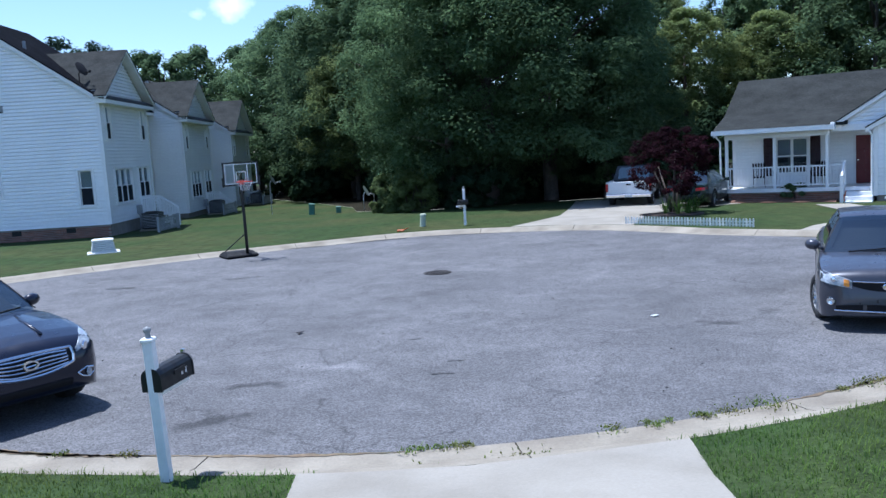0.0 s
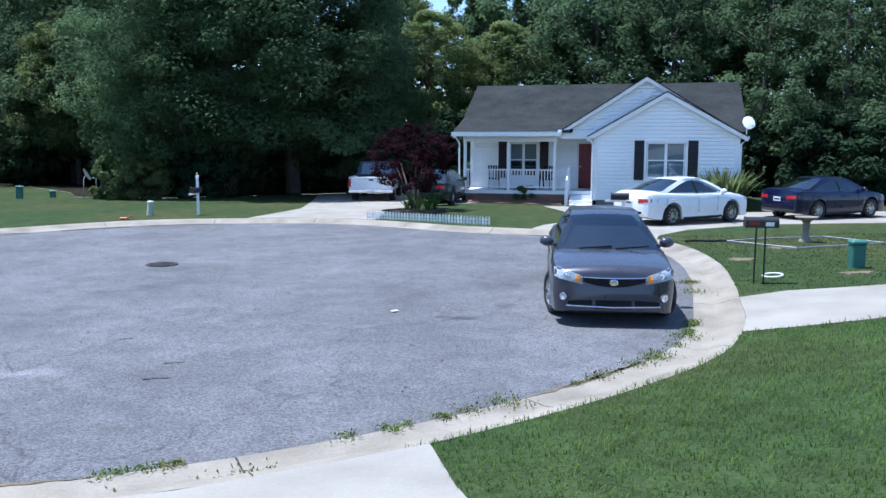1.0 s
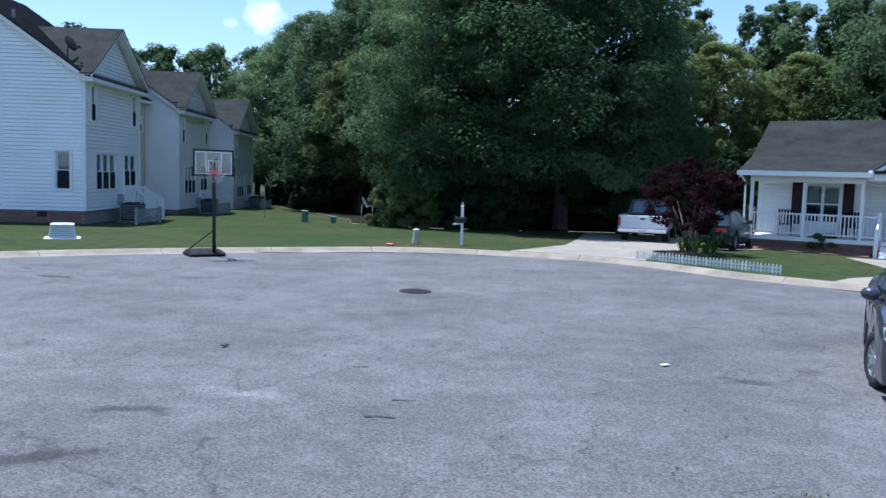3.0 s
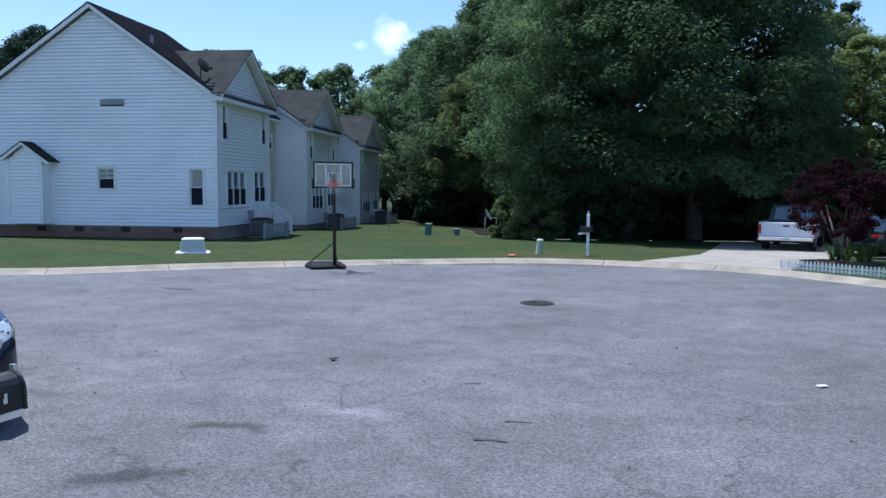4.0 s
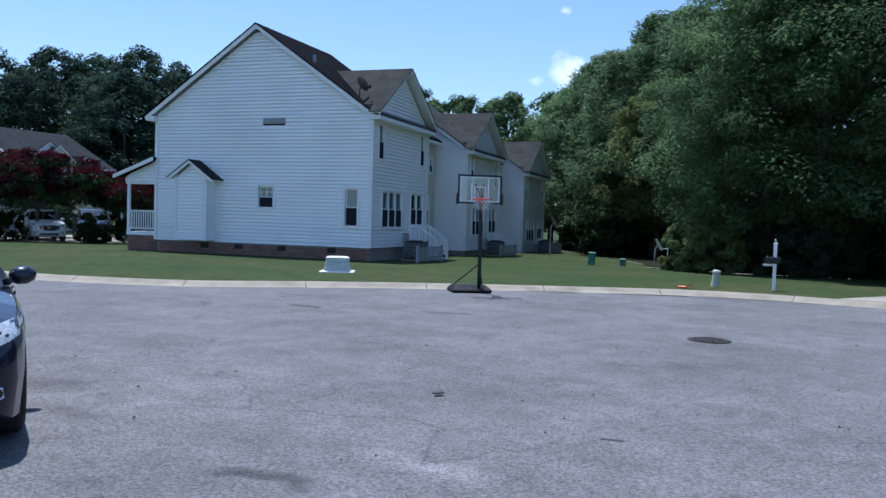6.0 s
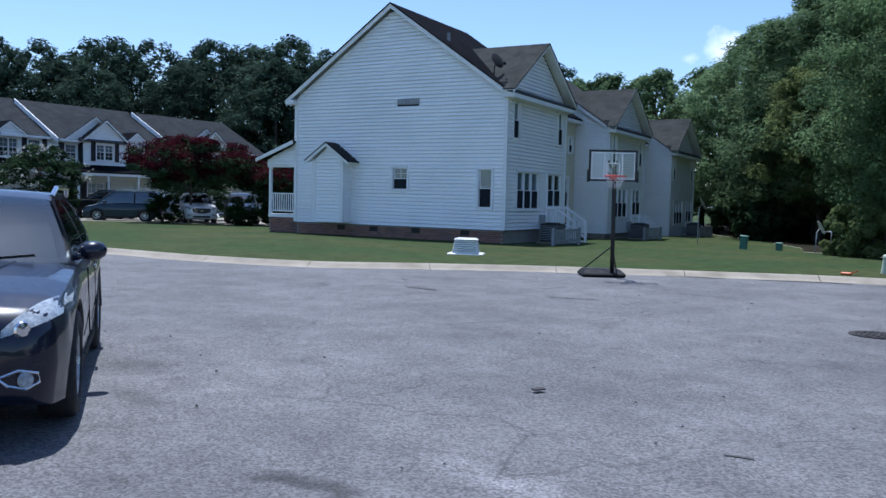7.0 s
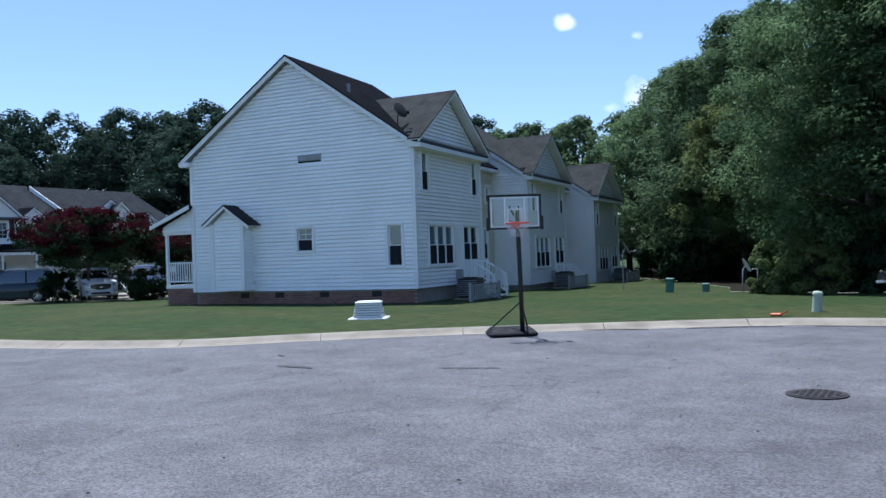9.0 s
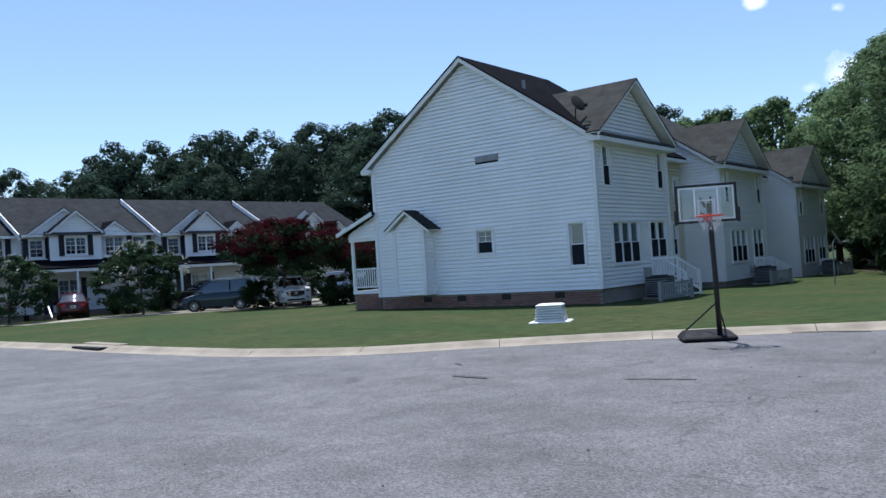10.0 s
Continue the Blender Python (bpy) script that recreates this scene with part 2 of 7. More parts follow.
def thin_glass(name, tint, gloss=1.0, ior=1.5):
    """A thin pane: tinted clear, with a mirror sheen by Fresnel."""
    m = bpy.data.materials.new(name)
    m.use_nodes = True
    n, l = m.node_tree.nodes, m.node_tree.links
    n.remove(n["Principled BSDF"])
    tr, gl, fr, mx = (n.new(k) for k in ("ShaderNodeBsdfTransparent", "ShaderNodeBsdfGlossy", "ShaderNodeLayerWeight", "ShaderNodeMixShader"))
    tr.inputs["Color"].default_value = (*tint, 1)
    gl.inputs["Color"].default_value = (gloss * 0.88, gloss * 0.96, gloss, 1)
    gl.inputs["Roughness"].default_value = 0.02
    f0 = ((ior - 1) / (ior + 1)) ** 2
    pw, sc = n.new("ShaderNodeMath"), n.new("ShaderNodeMath")
    pw.operation, sc.operation = "POWER", "MULTIPLY_ADD"
    l.new(fr.outputs["Facing"], pw.inputs[0])
    pw.inputs[1].default_value = 5.0
    l.new(pw.outputs[0], sc.inputs[0])
    sc.inputs[1].default_value, sc.inputs[2].default_value = 1 - f0, f0
    l.new(sc.outputs[0], mx.inputs["Fac"])
    l.new(tr.outputs["BSDF"], mx.inputs[1])
    l.new(gl.outputs["BSDF"], mx.inputs[2])
    l.new(mx.outputs["Shader"], n["Material Output"].inputs["Surface"])
    return m


GLASS = thin_glass("window_glass", (0.80, 0.85, 0.86), 1.0, 1.6)
CAR_GLASS = thin_glass("tinted_car_glass", (0.22, 0.28, 0.31), 1.0, 2.2)
SHUTTER_BLACK = material("black_shutter", (0.018, 0.018, 0.024), 0.5, vary=0.15)
SHUTTER_MAROON = material("dark_maroon_shutter", (0.030, 0.011, 0.015), 0.5, vary=0.15)
DOOR_RED = material("dark_red_paint", (0.16, 0.012, 0.016), 0.45, vary=0.1)
BLACK_METAL = material("black_paint_on_metal", (0.007, 0.0075, 0.009), 0.5, vary=0.2, scale=5)
BLACK_PLASTIC = material("black_plastic", (0.010, 0.010, 0.012), 0.7, vary=0.2, scale=3, spec=0.2)
STEEL = material("galvanised_steel", (0.42, 0.43, 0.44), 0.45, metal=0.7, vary=0.12, scale=5)
GREY_PLASTIC = material("grey_plastic", (0.30, 0.31, 0.32), 0.55, vary=0.1)
DARK_IRON = material("cast_iron", (0.034, 0.030, 0.030), 0.75, metal=0.3, vary=0.25, scale=8)
GREEN_PLASTIC = material("green_utility_plastic", (0.045, 0.15, 0.115), 0.5, vary=0.12)
PALE_GREEN = material("pale_green_plastic", (0.42, 0.47, 0.36), 0.6, vary=0.1)
WHITE_PLASTIC = material("white_plastic", (0.74, 0.74, 0.72), 0.45, vary=0.06)
BARK = material("bark", (0.075, 0.06, 0.05), 0.9, vary=0.3, scale=3, fine=18, bump=0.02, bump_scale=14, space="object")
def leaves(name, c, c2, thin=0.25):
    return material(name, c, 0.75, vary=0.22, scale=0.45, fine=2.5, second=c2, second_scale=0.25, second_amount=0.8, per_object=0.2, per_island=0.14, thin=thin + 0.15, spec=0.0)
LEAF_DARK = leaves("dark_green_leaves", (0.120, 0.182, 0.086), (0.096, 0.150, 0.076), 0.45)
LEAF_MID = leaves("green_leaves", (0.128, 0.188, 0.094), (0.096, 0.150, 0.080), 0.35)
# brighter leaf colour, with the sun on the wood's edge put into it
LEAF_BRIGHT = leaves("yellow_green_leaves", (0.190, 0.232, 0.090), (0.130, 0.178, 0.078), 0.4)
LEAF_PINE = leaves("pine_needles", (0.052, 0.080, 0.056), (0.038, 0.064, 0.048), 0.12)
# leaf colour with the shade under the trees already in it
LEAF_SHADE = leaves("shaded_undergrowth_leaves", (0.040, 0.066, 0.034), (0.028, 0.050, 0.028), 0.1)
LEAF_MAROON = leaves("maroon_leaves", (0.028, 0.0115, 0.016), (0.018, 0.0115, 0.014))
BLOSSOM_RED = leaves("red_blossom", (0.048, 0.010, 0.016), (0.028, 0.009, 0.013))
BLOSSOM_WHITE = leaves("white_blossom", (0.55, 0.56, 0.52), (0.40, 0.42, 0.36))
HEDGE = leaves("hedge_leaves", (0.022, 0.040, 0.016), (0.014, 0.028, 0.012))
TYRE = material("tyre_rubber", (0.016, 0.016, 0.017), 0.8, vary=0.2, scale=8)
RIM = material("alloy_rim", (0.55, 0.56, 0.58), 0.3, metal=0.9, vary=0.06)
CHROME = material("chrome", (0.75, 0.76, 0.78), 0.12, metal=1.0, vary=0.03, rough_vary=0.04)
LAMP_CLEAR = material("headlight_lens", (0.30, 0.33, 0.36), 0.12, vary=0.3, scale=14, coat=1.0, rough_vary=0.05)
LAMP_AMBER = material("amber_lamp", (0.85, 0.33, 0.06), 0.2, vary=0.05)
LAMP_RED = material("red_tail_lamp", (0.38, 0.012, 0.014), 0.15, vary=0.05, coat=0.5, rough_vary=0.05)
PLATE = material("plate_white", (0.6, 0.62, 0.62), 0.5, vary=0.05)
def paint(name, c, metal=0.35):
    return material(name, c, 0.32, metal=metal, vary=0.05, scale=3, fine=60, coat=0.7, space="object", rough_vary=0.06, spec=0.25)
PAINT_GREY = paint("slate_grey_car_paint", (0.055, 0.057, 0.072))
PAINT_NAVY = paint("dark_navy_car_paint", (0.005, 0.007, 0.020), 0.1)
PAINT_WHITE = paint("white_car_paint", (0.72, 0.74, 0.76), 0.0)
PAINT_BLUE = paint("deep_blue_car_paint", (0.003, 0.005, 0.030), 0.1)
PAINT_GREEN = paint("dark_green_car_paint", (0.008, 0.020, 0.016))
PAINT_TEAL = paint("blue_green_van_paint", (0.016, 0.030, 0.044))
PAINT_RED = paint("red_car_paint", (0.060, 0.006, 0.011))
PAINT_BLACK = paint("black_car_paint", (0.012, 0.012, 0.015))
MULCH = material("dark_mulch", (0.055, 0.038, 0.028), 0.95, vary=0.3, scale=6, fine=40, bump=0.02, bump_scale=30)
TAR = material("dark_crack_filler", (0.040, 0.038, 0.038), 0.8, vary=0.25, scale=3, fine=25)
RIM_RED = material("orange_red_rim", (0.55, 0.07, 0.04), 0.45, vary=0.08)
NET = material("white_net_cord", (0.48, 0.48, 0.50), 0.8, vary=0.1)
CLEAR_BOARD = thin_glass("clear_backboard", (0.93, 0.95, 0.97))
ORANGE = material("orange_plastic", (0.60, 0.13, 0.03), 0.5, vary=0.1)


# ---- mesh helpers ----
class Shape:
    """Collects vertices and faces for one mesh."""

    def __init__(self):
        self.v, self.f = [], []

    def add(self, verts, faces):
        k = len(self.v)
        self.v += [tuple(p) for p in verts]
        self.f += [tuple(i + k for i in f) for f in faces]
        return self

    def quad(self, a, b, c, d):
        return self.add((a, b, c, d), ((0, 1, 2, 3),))

    def box(self, x0, y0, z0, x1, y1, z1, bevel=0.0):
        """A box; with bevel, its edges are cut."""
        if not bevel:
            v = [(x, y, z) for z in (z0, z1) for y in (y0, y1) for x in (x0, x1)]
            return self.add(v, ((0, 2, 3, 1), (4, 5, 7, 6), (0, 1, 5, 4), (2, 6, 7, 3), (0, 4, 6, 2), (1, 3, 7, 5)))
        b = min(bevel, (x1 - x0) * 0.45, (y1 - y0) * 0.45, (z1 - z0) * 0.45)
        rings = []
        for z, i in ((z0, b), (z0 + b, 0), (z1 - b, 0), (z1, b)):
            X0, X1, Y0, Y1, c = x0 + i, x1 - i, y0 + i, y1 - i, b * 0.7
            rings.append([(X0 + c, Y0, z), (X1 - c, Y0, z), (X1, Y0 + c, z), (X1, Y1 - c, z), (X1 - c, Y1, z), (X0 + c, Y1, z), (X0, Y1 - c, z), (X0, Y0 + c, z)])
        return self.loft(rings, True, True)

    def loft(self, rings, closed=True, caps=False):
        n, k = len(rings[0]), len(self.v)
        for r in rings:
            self.v += [tuple(p) for p in r]
        for a in range(len(rings) - 1):
            for i in range(n if closed else n - 1):
                j = (i + 1) % n
                self.f.append((k + a * n + i, k + a * n + j, k + (a + 1) * n + j, k + (a + 1) * n + i))
        if caps:
            self.f.append(tuple(k + i for i in reversed(range(n))))
            self.f.append(tuple(k + (len(rings) - 1) * n + i for i in range(n)))
        return self

    def tube(self, points, radii, sides=8, caps=True):
        """A round bar along points."""
        pts = [Vector(p) for p in points]
        if isinstance(radii, (int, float)):
            radii = [radii] * len(pts)
        rings = []
        for i, p in enumerate(pts):
            d = (pts[min(i + 1, len(pts) - 1)] - pts[max(i - 1, 0)]).normalized()
            a = d.cross(Vector((0, 0, 1)) if abs(d.z) < 0.9 else Vector((1, 0, 0))).normalized()
            b = d.cross(a)
            rings.append([p + (a * math.cos(t) + b * math.sin(t)) * radii[i] for t in [2 * math.pi * k / sides for k in range(sides)]])
        return self.loft(rings, True, caps)

    def beam(self, a, b, w, h):
        """A square bar from a to b, w wide and h high."""
        a, b = Vector(a), Vector(b)
        d = (b - a).normalized()
        s = d.cross(Vector((0, 0, 1)))
        s = s.normalized() if s.length > 1e-4 else Vector((1, 0, 0))
        u = s.cross(d)
        ring = lambda p: [p + s * w / 2 * i + u * h / 2 * j for i, j in ((-1, -1), (1, -1), (1, 1), (-1, 1))]
        return self.loft([ring(a), ring(b)], True, True)

    def prism(self, outline, axis, lo, hi):
        """A flat outline of (p, q) pushed along an axis ('x', 'y' or 'z') from lo to hi."""
        def put(p, q, t):
            return {"x": (t, p, q), "y": (p, t, q), "z": (p, q, t)}[axis]
        return self.loft([[put(p, q, lo) for p, q in outline], [put(p, q, hi) for p, q in outline]], True, True)

    def mesh(self, name, mat, smooth=False):
        me = bpy.data.meshes.new(name)
        me.from_pydata(self.v, [], self.f)
        me.validate()
        bm = bmesh.new()
        bm.from_mesh(me)
        if len(bm.faces) < 60000:
            bmesh.ops.recalc_face_normals(bm, faces=bm.faces)
        bm.to_mesh(me)
        bm.free()
        for m in mat if isinstance(mat, (list, tuple)) else [mat]:
            me.materials.append(m)
        if smooth:
            me.polygons.foreach_set("use_smooth", [True] * len(me.polygons))
        return me


def leafy(name, verts, faces, mat):
    """Loose leaf faces: no normals to mend."""
    me = bpy.data.meshes.new(name)
    me.from_pydata(verts, [], faces)
    for m in mat if isinstance(mat, (list, tuple)) else [mat]:
        me.materials.append(m)
    return me


def part(name, shape, mat=None, parent=None, label="", smooth=False, at=None):
    """One mesh object under a thing or under a part."""
    ob = new(name, shape.mesh(name, mat, smooth) if isinstance(shape, Shape) else shape)
    if parent is not None:
        ob.parent = parent
    if at is not None:
        ob.matrix_basis = at
    if label:
        ob["label"] = label
    return ob


def thing(name, m, label, category, group="", kind=""):
    ob = new(name)
    ob.empty_display_size = 0.2
    ob.matrix_basis = m
    return tagged(ob, label, category, group, kind)


def smooth_line(points, step=0.35):
    """A Catmull-Rom line through points."""
    p = [np.array(q, float) for q in points]
    p = [2 * p[0] - p[1]] + p + [2 * p[-1] - p[-2]]
    out = []
    for i in range(1, len(p) - 2):
        a, b, c, d = p[i - 1 : i + 3]
        n = max(2, int(np.linalg.norm(c - b) / step))
        for k in range(n):
            t = k / n
            out.append(0.5 * (2 * b + (c - a) * t + (2 * a - 5 * b + 4 * c - d) * t**2 + (3 * b - a - 3 * c + d) * t**3))
    out.append(p[-2])
    return np.array(out)


def offset_line(line, d):
    t = np.gradient(line, axis=0)
    t /= np.linalg.norm(t, axis=1)[:, None]
    return line + np.stack([t[:, 1], -t[:, 0]], 1) * d


def side_distance(line, x, y):
    """Distance from points to a polyline."""
    q = np.stack([x, y], -1)[:, None]
    a, b = line[None, :-1], line[None, 1:]
    ab = b - a
    t = np.clip(((q - a) * ab).sum(-1) / (ab * ab).sum(-1), 0, 1)
    return np.linalg.norm(q - a - ab * t[..., None], axis=-1).min(1)


def inside(poly, x, y):
    r = np.zeros(len(x), bool)
    for (x0, y0), (x1, y1) in zip(poly, np.roll(poly, -1, axis=0)):
        if y0 == y1:
            continue
        c = (y0 > y) != (y1 > y)
        r ^= c & (x < (x1 - x0) * (y - y0) / (y1 - y0) + x0)
    return r


# ---- ground: court, kerb, drives, lawn ----
from mathutils.geometry import delaunay_2d_cdt

EDGE = smooth_line([(-90, 12.3), (-60, 12.5), (-40, 12.7), (-24, 12.8), (-15, 12.9), (-11.5, 12.5), (-9, 11.5), (-7, 10.1), (-4.9, 9.05), (-3, 8.75), (-1.2, 8.62), (0, 8.72), (1, 8.92), (2.4, 9.35),
                    (4.1, 10.1), (5.7, 11.1), (6.8, 12.35), (7.55, 13.6), (8.5, 15.3), (9.5, 17.4), (10.1, 19.5), (10.1, 21.3), (9.4, 22.7), (7.9, 23.75), (6.3, 24.9), (5.0, 26.3),
                    (3.8, 27.45), (2.4, 28.15), (0.85, 28.5), (-1, 28.75), (-2.6, 28.65), (-4, 28.1), (-5.4, 27.35), (-7.3, 26.35), (-9.5, 25.0), (-11.5, 23.45), (-13.4, 21.85), (-16, 20.95),
                    (-19, 20.55), (-30, 20.1), (-60, 18.9), (-90, 17.6)])
KERB = 0.72
ROAD_POLY = EDGE
EDGE_COARSE = np.concatenate([EDGE[:-2:3], EDGE[-1:]])
OUTER = offset_line(EDGE, KERB)


def smoothstep(a, b, v):
    t = np.clip((v - a) / (b - a), 0, 1)
    return t * t * (3 - 2 * t)


def heights(x, y):
    """The lie of the land outside the court."""
    x, y = np.atleast_1d(np.asarray(x, float)), np.atleast_1d(np.asarray(y, float))
    near = np.abs(x) < 70
    d = np.full(len(x), 60.0)
    if near.any():
        d[near] = side_distance(EDGE_COARSE, x[near], y[near])
    d = np.where(inside(EDGE_COARSE, x, y), 0, d)
    rise = np.minimum(np.maximum(d - KERB, 0), 16)
    z = 0.10 + smoothstep(16, 9.5, y) * (0.158 * rise - 0.002 * rise**2)
    z -= 0.013 * np.clip(y - 30, 0, 45) * smoothstep(-60, -30, x)
    z -= 0.015 * np.clip(x - 5, 0, 25) * smoothstep(14, 24, y)
    z -= 0.004 * np.clip(-26 - x, 0, 40)
    return z


def height(x, y):
    return float(heights(x, y)[0])


# the court's asphalt, one sheet with a little unevenness
def flat_mesh(points, edges, keep, zs):
    v, e, f, *_ = delaunay_2d_cdt([Vector(p) for p in points], edges, [], 0, 1e-5)
    v = np.array([tuple(p) for p in v])
    f = [t for t in f if len(t) == 3]
    c = np.array([v[list(t)].mean(0) for t in f])
    kind = keep(c[:, 0], c[:, 1])
    return v, f, kind, zs(v[:, 0], v[:, 1])


def sub_mesh(name, v, f, pick, z, mat):
    use = [t for t, k in zip(f, pick) if k]
    ids = sorted({i for t in use for i in t})
    back = {i: n for n, i in enumerate(ids)}
    me = bpy.data.meshes.new(name)
    faces = []
    for t in use:
        a, b, c = (v[i] for i in t)
        faces.append(tuple(back[i] for i in (t if (b[0] - a[0]) * (c[1] - a[1]) - (b[1] - a[1]) * (c[0] - a[0]) > 0 else t[::-1])))
    me.from_pydata([(v[i][0], v[i][1], z[i]) for i in ids], [], faces)
    me.materials.append(mat)
    me.polygons.foreach_set("use_smooth", [True] * len(me.polygons))
    return me


road_shape = Shape()
rng = random.Random(3)
gx, gy = np.meshgrid(np.arange(-30, 11, 1.0), np.arange(8.5, 29.5, 1.0))
pts = [(a, b) for a, b in zip(gx.ravel(), gy.ravel())]
pts = [p for p, k in zip(pts, inside(offset_line(EDGE, -0.4), gx.ravel(), gy.ravel())) if k]
line = [tuple(p) for p in EDGE]
v, f, kind, z = flat_mesh(line + pts, [(i, (i + 1) % len(line)) for i in range(len(line))], lambda x, y: inside(ROAD_POLY, x, y), lambda x, y: 0.012 * np.sin(x * 0.7 + 1) * np.sin(y * 0.55))
z[: len(line)] *= 0
road = tagged(part("road", sub_mesh("road", v, f, kind, z * smoothstep(0, 1.5, side_distance(EDGE, v[:, 0], v[:, 1])), ASPHALT)), "pale worn grey asphalt court with cracks and stains", "road", kind="structure")

# rolled kerb and gutter, cut into cast lengths with open joints
PROFILE = [(0.0, -0.12), (0.0, 0.004), (0.30, -0.004), (0.42, 0.02), (0.54, 0.075), (0.64, 0.10), (KERB, 0.104), (KERB, -0.15)]
seg = np.r_[0, np.cumsum(np.linalg.norm(np.diff(EDGE, axis=0), axis=1))]
kerb_line = tagged(thing("kerb", Matrix.Identity(4), "pale concrete rolled kerb with joints", "kerb", kind="structure"), kind="structure")
tang = np.gradient(EDGE, axis=0)
tang /= np.linalg.norm(tang, axis=1)[:, None]
norm = np.stack([tang[:, 1], -tang[:, 0]], 1)
cuts = np.arange(0.0, seg[-1], 3.05)
for a, b in zip(cuts[:-1], cuts[1:]):
    mid = np.array([np.interp((a + b) / 2, seg, EDGE[:, k]) for k in (0, 1)])
    if mid[0] < -48:
        continue
    s = np.linspace(a + 0.008, b - 0.008, 9)
    rings = []
    for t in s:
        p = [np.interp(t, seg, EDGE[:, k]) for k in (0, 1)]
        n = [np.interp(t, seg, norm[:, k]) for k in (0, 1)]
        rings.append([(p[0] + n[0] * o, p[1] + n[1] * o, h) for o, h in PROFILE])
    part("kerb_length", Shape().loft(rings, True, True), CONCRETE, kerb_line)

# the ground outside the court: lawn and drives in one triangulation
DRIVES = {
    "near": [(-1.42, 7.92), (0.1, 7.95), (1.2, 8.22), (2.12, 8.45), (2.02, 7.2), (1.98, 4.0), (2.0, 0.0), (2.0, -9.0), (-1.6, -9.0), (-1.5, 0.0), (-1.3, 4.0), (-1.25, 6.9)],
    "east_near": [(7.05, 11.5), (7.55, 12.45), (8.12, 13.6), (9.4, 13.85), (12.0, 13.4), (22.0, 11.4), (38.0, 8.2), (37.0, 4.0), (21.0, 8.2), (11.5, 10.4), (8.6, 10.95)],
    "west": [(0.7, 29.35), (1.8, 29.15), (2.9, 28.75), (4.0, 28.25), (4.6, 27.8), (5.6, 31.2), (7.3, 34.2), (10.0, 35.3), (11.5, 38.6), (9.8, 41.5), (4.0, 42.0), (3.3, 37.0), (2.6, 33.0), (1.4, 30.6)],
    "east_far": [(8.5, 24.35), (9.7, 23.5), (10.6, 22.4), (10.85, 21.2), (11.7, 22.6), (13.3, 23.9), (16.8, 25.2), (24.0, 25.4), (36.0, 24.6), (36.0, 28.2), (24.0, 29.6), (17.0, 29.4), (13.2, 29.6), (13.4, 33.0), (12.2, 33.2), (11.8, 28.5), (10.6, 26.6), (9.4, 25.6)],
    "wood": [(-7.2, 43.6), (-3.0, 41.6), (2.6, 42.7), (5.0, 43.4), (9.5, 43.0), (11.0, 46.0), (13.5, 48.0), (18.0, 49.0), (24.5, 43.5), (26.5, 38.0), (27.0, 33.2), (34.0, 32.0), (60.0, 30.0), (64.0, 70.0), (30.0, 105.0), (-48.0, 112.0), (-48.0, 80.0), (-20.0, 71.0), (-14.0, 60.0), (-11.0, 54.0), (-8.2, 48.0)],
    "parking": [(-47.0, 26.8), (-45.0, 31.5), (-41.5, 35.5), (-36.5, 39.2), (-36.0, 44.0), (-41.0, 52.0), (-47.5, 52.0), (-48.5, 44.0), (-49.5, 34.0), (-49.5, 27.2), (-58.0, 26.2), (-80.0, 25.0), (-80.0, 22.5), (-58.0, 23.4)],
}
outer = [tuple(p) for p in OUTER]
pts, edges = list(outer), [(i, i + 1) for i in range(len(outer) - 1)]
loops = {k: np.array(q, float) for k, q in DRIVES.items()}
for q in loops.values():
    k, dense = len(pts), []
    for a, b in zip(q, np.roll(q, -1, axis=0)):
        n = max(1, int(np.linalg.norm(b - a) / 0.8))
        dense += [tuple(a + (b - a) * i / n) for i in range(n)]
    pts += dense
    edges += [(k + i, k + (i + 1) % len(dense)) for i in range(len(dense))]
for step, x0, x1, y0, y1 in ((0.6, -8, 14, -4, 16), (1.5, -36, 30, -12, 44), (6, -96, 90, -40, 110), (60, -660, 660, -600, 660)):
    ax, ay = np.meshgrid(np.arange(x0, x1 + 0.1, step), np.arange(y0, y1 + 0.1, step))
    ax, ay = ax.ravel() + 0.11 * step, ay.ravel() + 0.07 * step
    ok = ~inside(np.array(OUTER), ax, ay)
    if step > 0.6:
        inner = {1.5: (-8, 14, -4, 16), 6: (-36, 30, -12, 44), 60: (-96, 90, -40, 110)}[step]
        ok &= ~((ax > inner[0]) & (ax < inner[1]) & (ay > inner[2]) & (ay < inner[3]))
    pts += [(float(a), float(b)) for a, b, k in zip(ax, ay, ok) if k]


def zone(x, y):
    out = np.zeros(len(x), int)
    for n, q in enumerate(loops.values()):
        out[inside(q, x, y)] = n + 1
    out[inside(np.array(OUTER), x, y)] = -1
    return out


v, f, kind, z = flat_mesh(pts, edges, zone, heights)
lawn = tagged(part("ground", sub_mesh("ground", v, f, kind == 0, z, LAWN)), "mown green lawn with thin tan patches", "lawn", kind="structure")
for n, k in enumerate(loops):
    # wood floor: the trees' shade is in its near-black colour
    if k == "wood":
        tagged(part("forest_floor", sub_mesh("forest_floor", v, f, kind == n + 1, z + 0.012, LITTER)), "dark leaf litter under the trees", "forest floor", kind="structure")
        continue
    ob = part("driveway", sub_mesh("driveway", v, f, kind == n + 1, z + 0.012, DRIVE))
    tagged(ob, {"near": "pale concrete driveway sloping down to the court", "parking": "pale concrete parking apron before the far row"}.get(k, "pale worn concrete driveway beside lawn"), "driveway", kind="structure")


# ---- houses ----
COURSE = 0.15


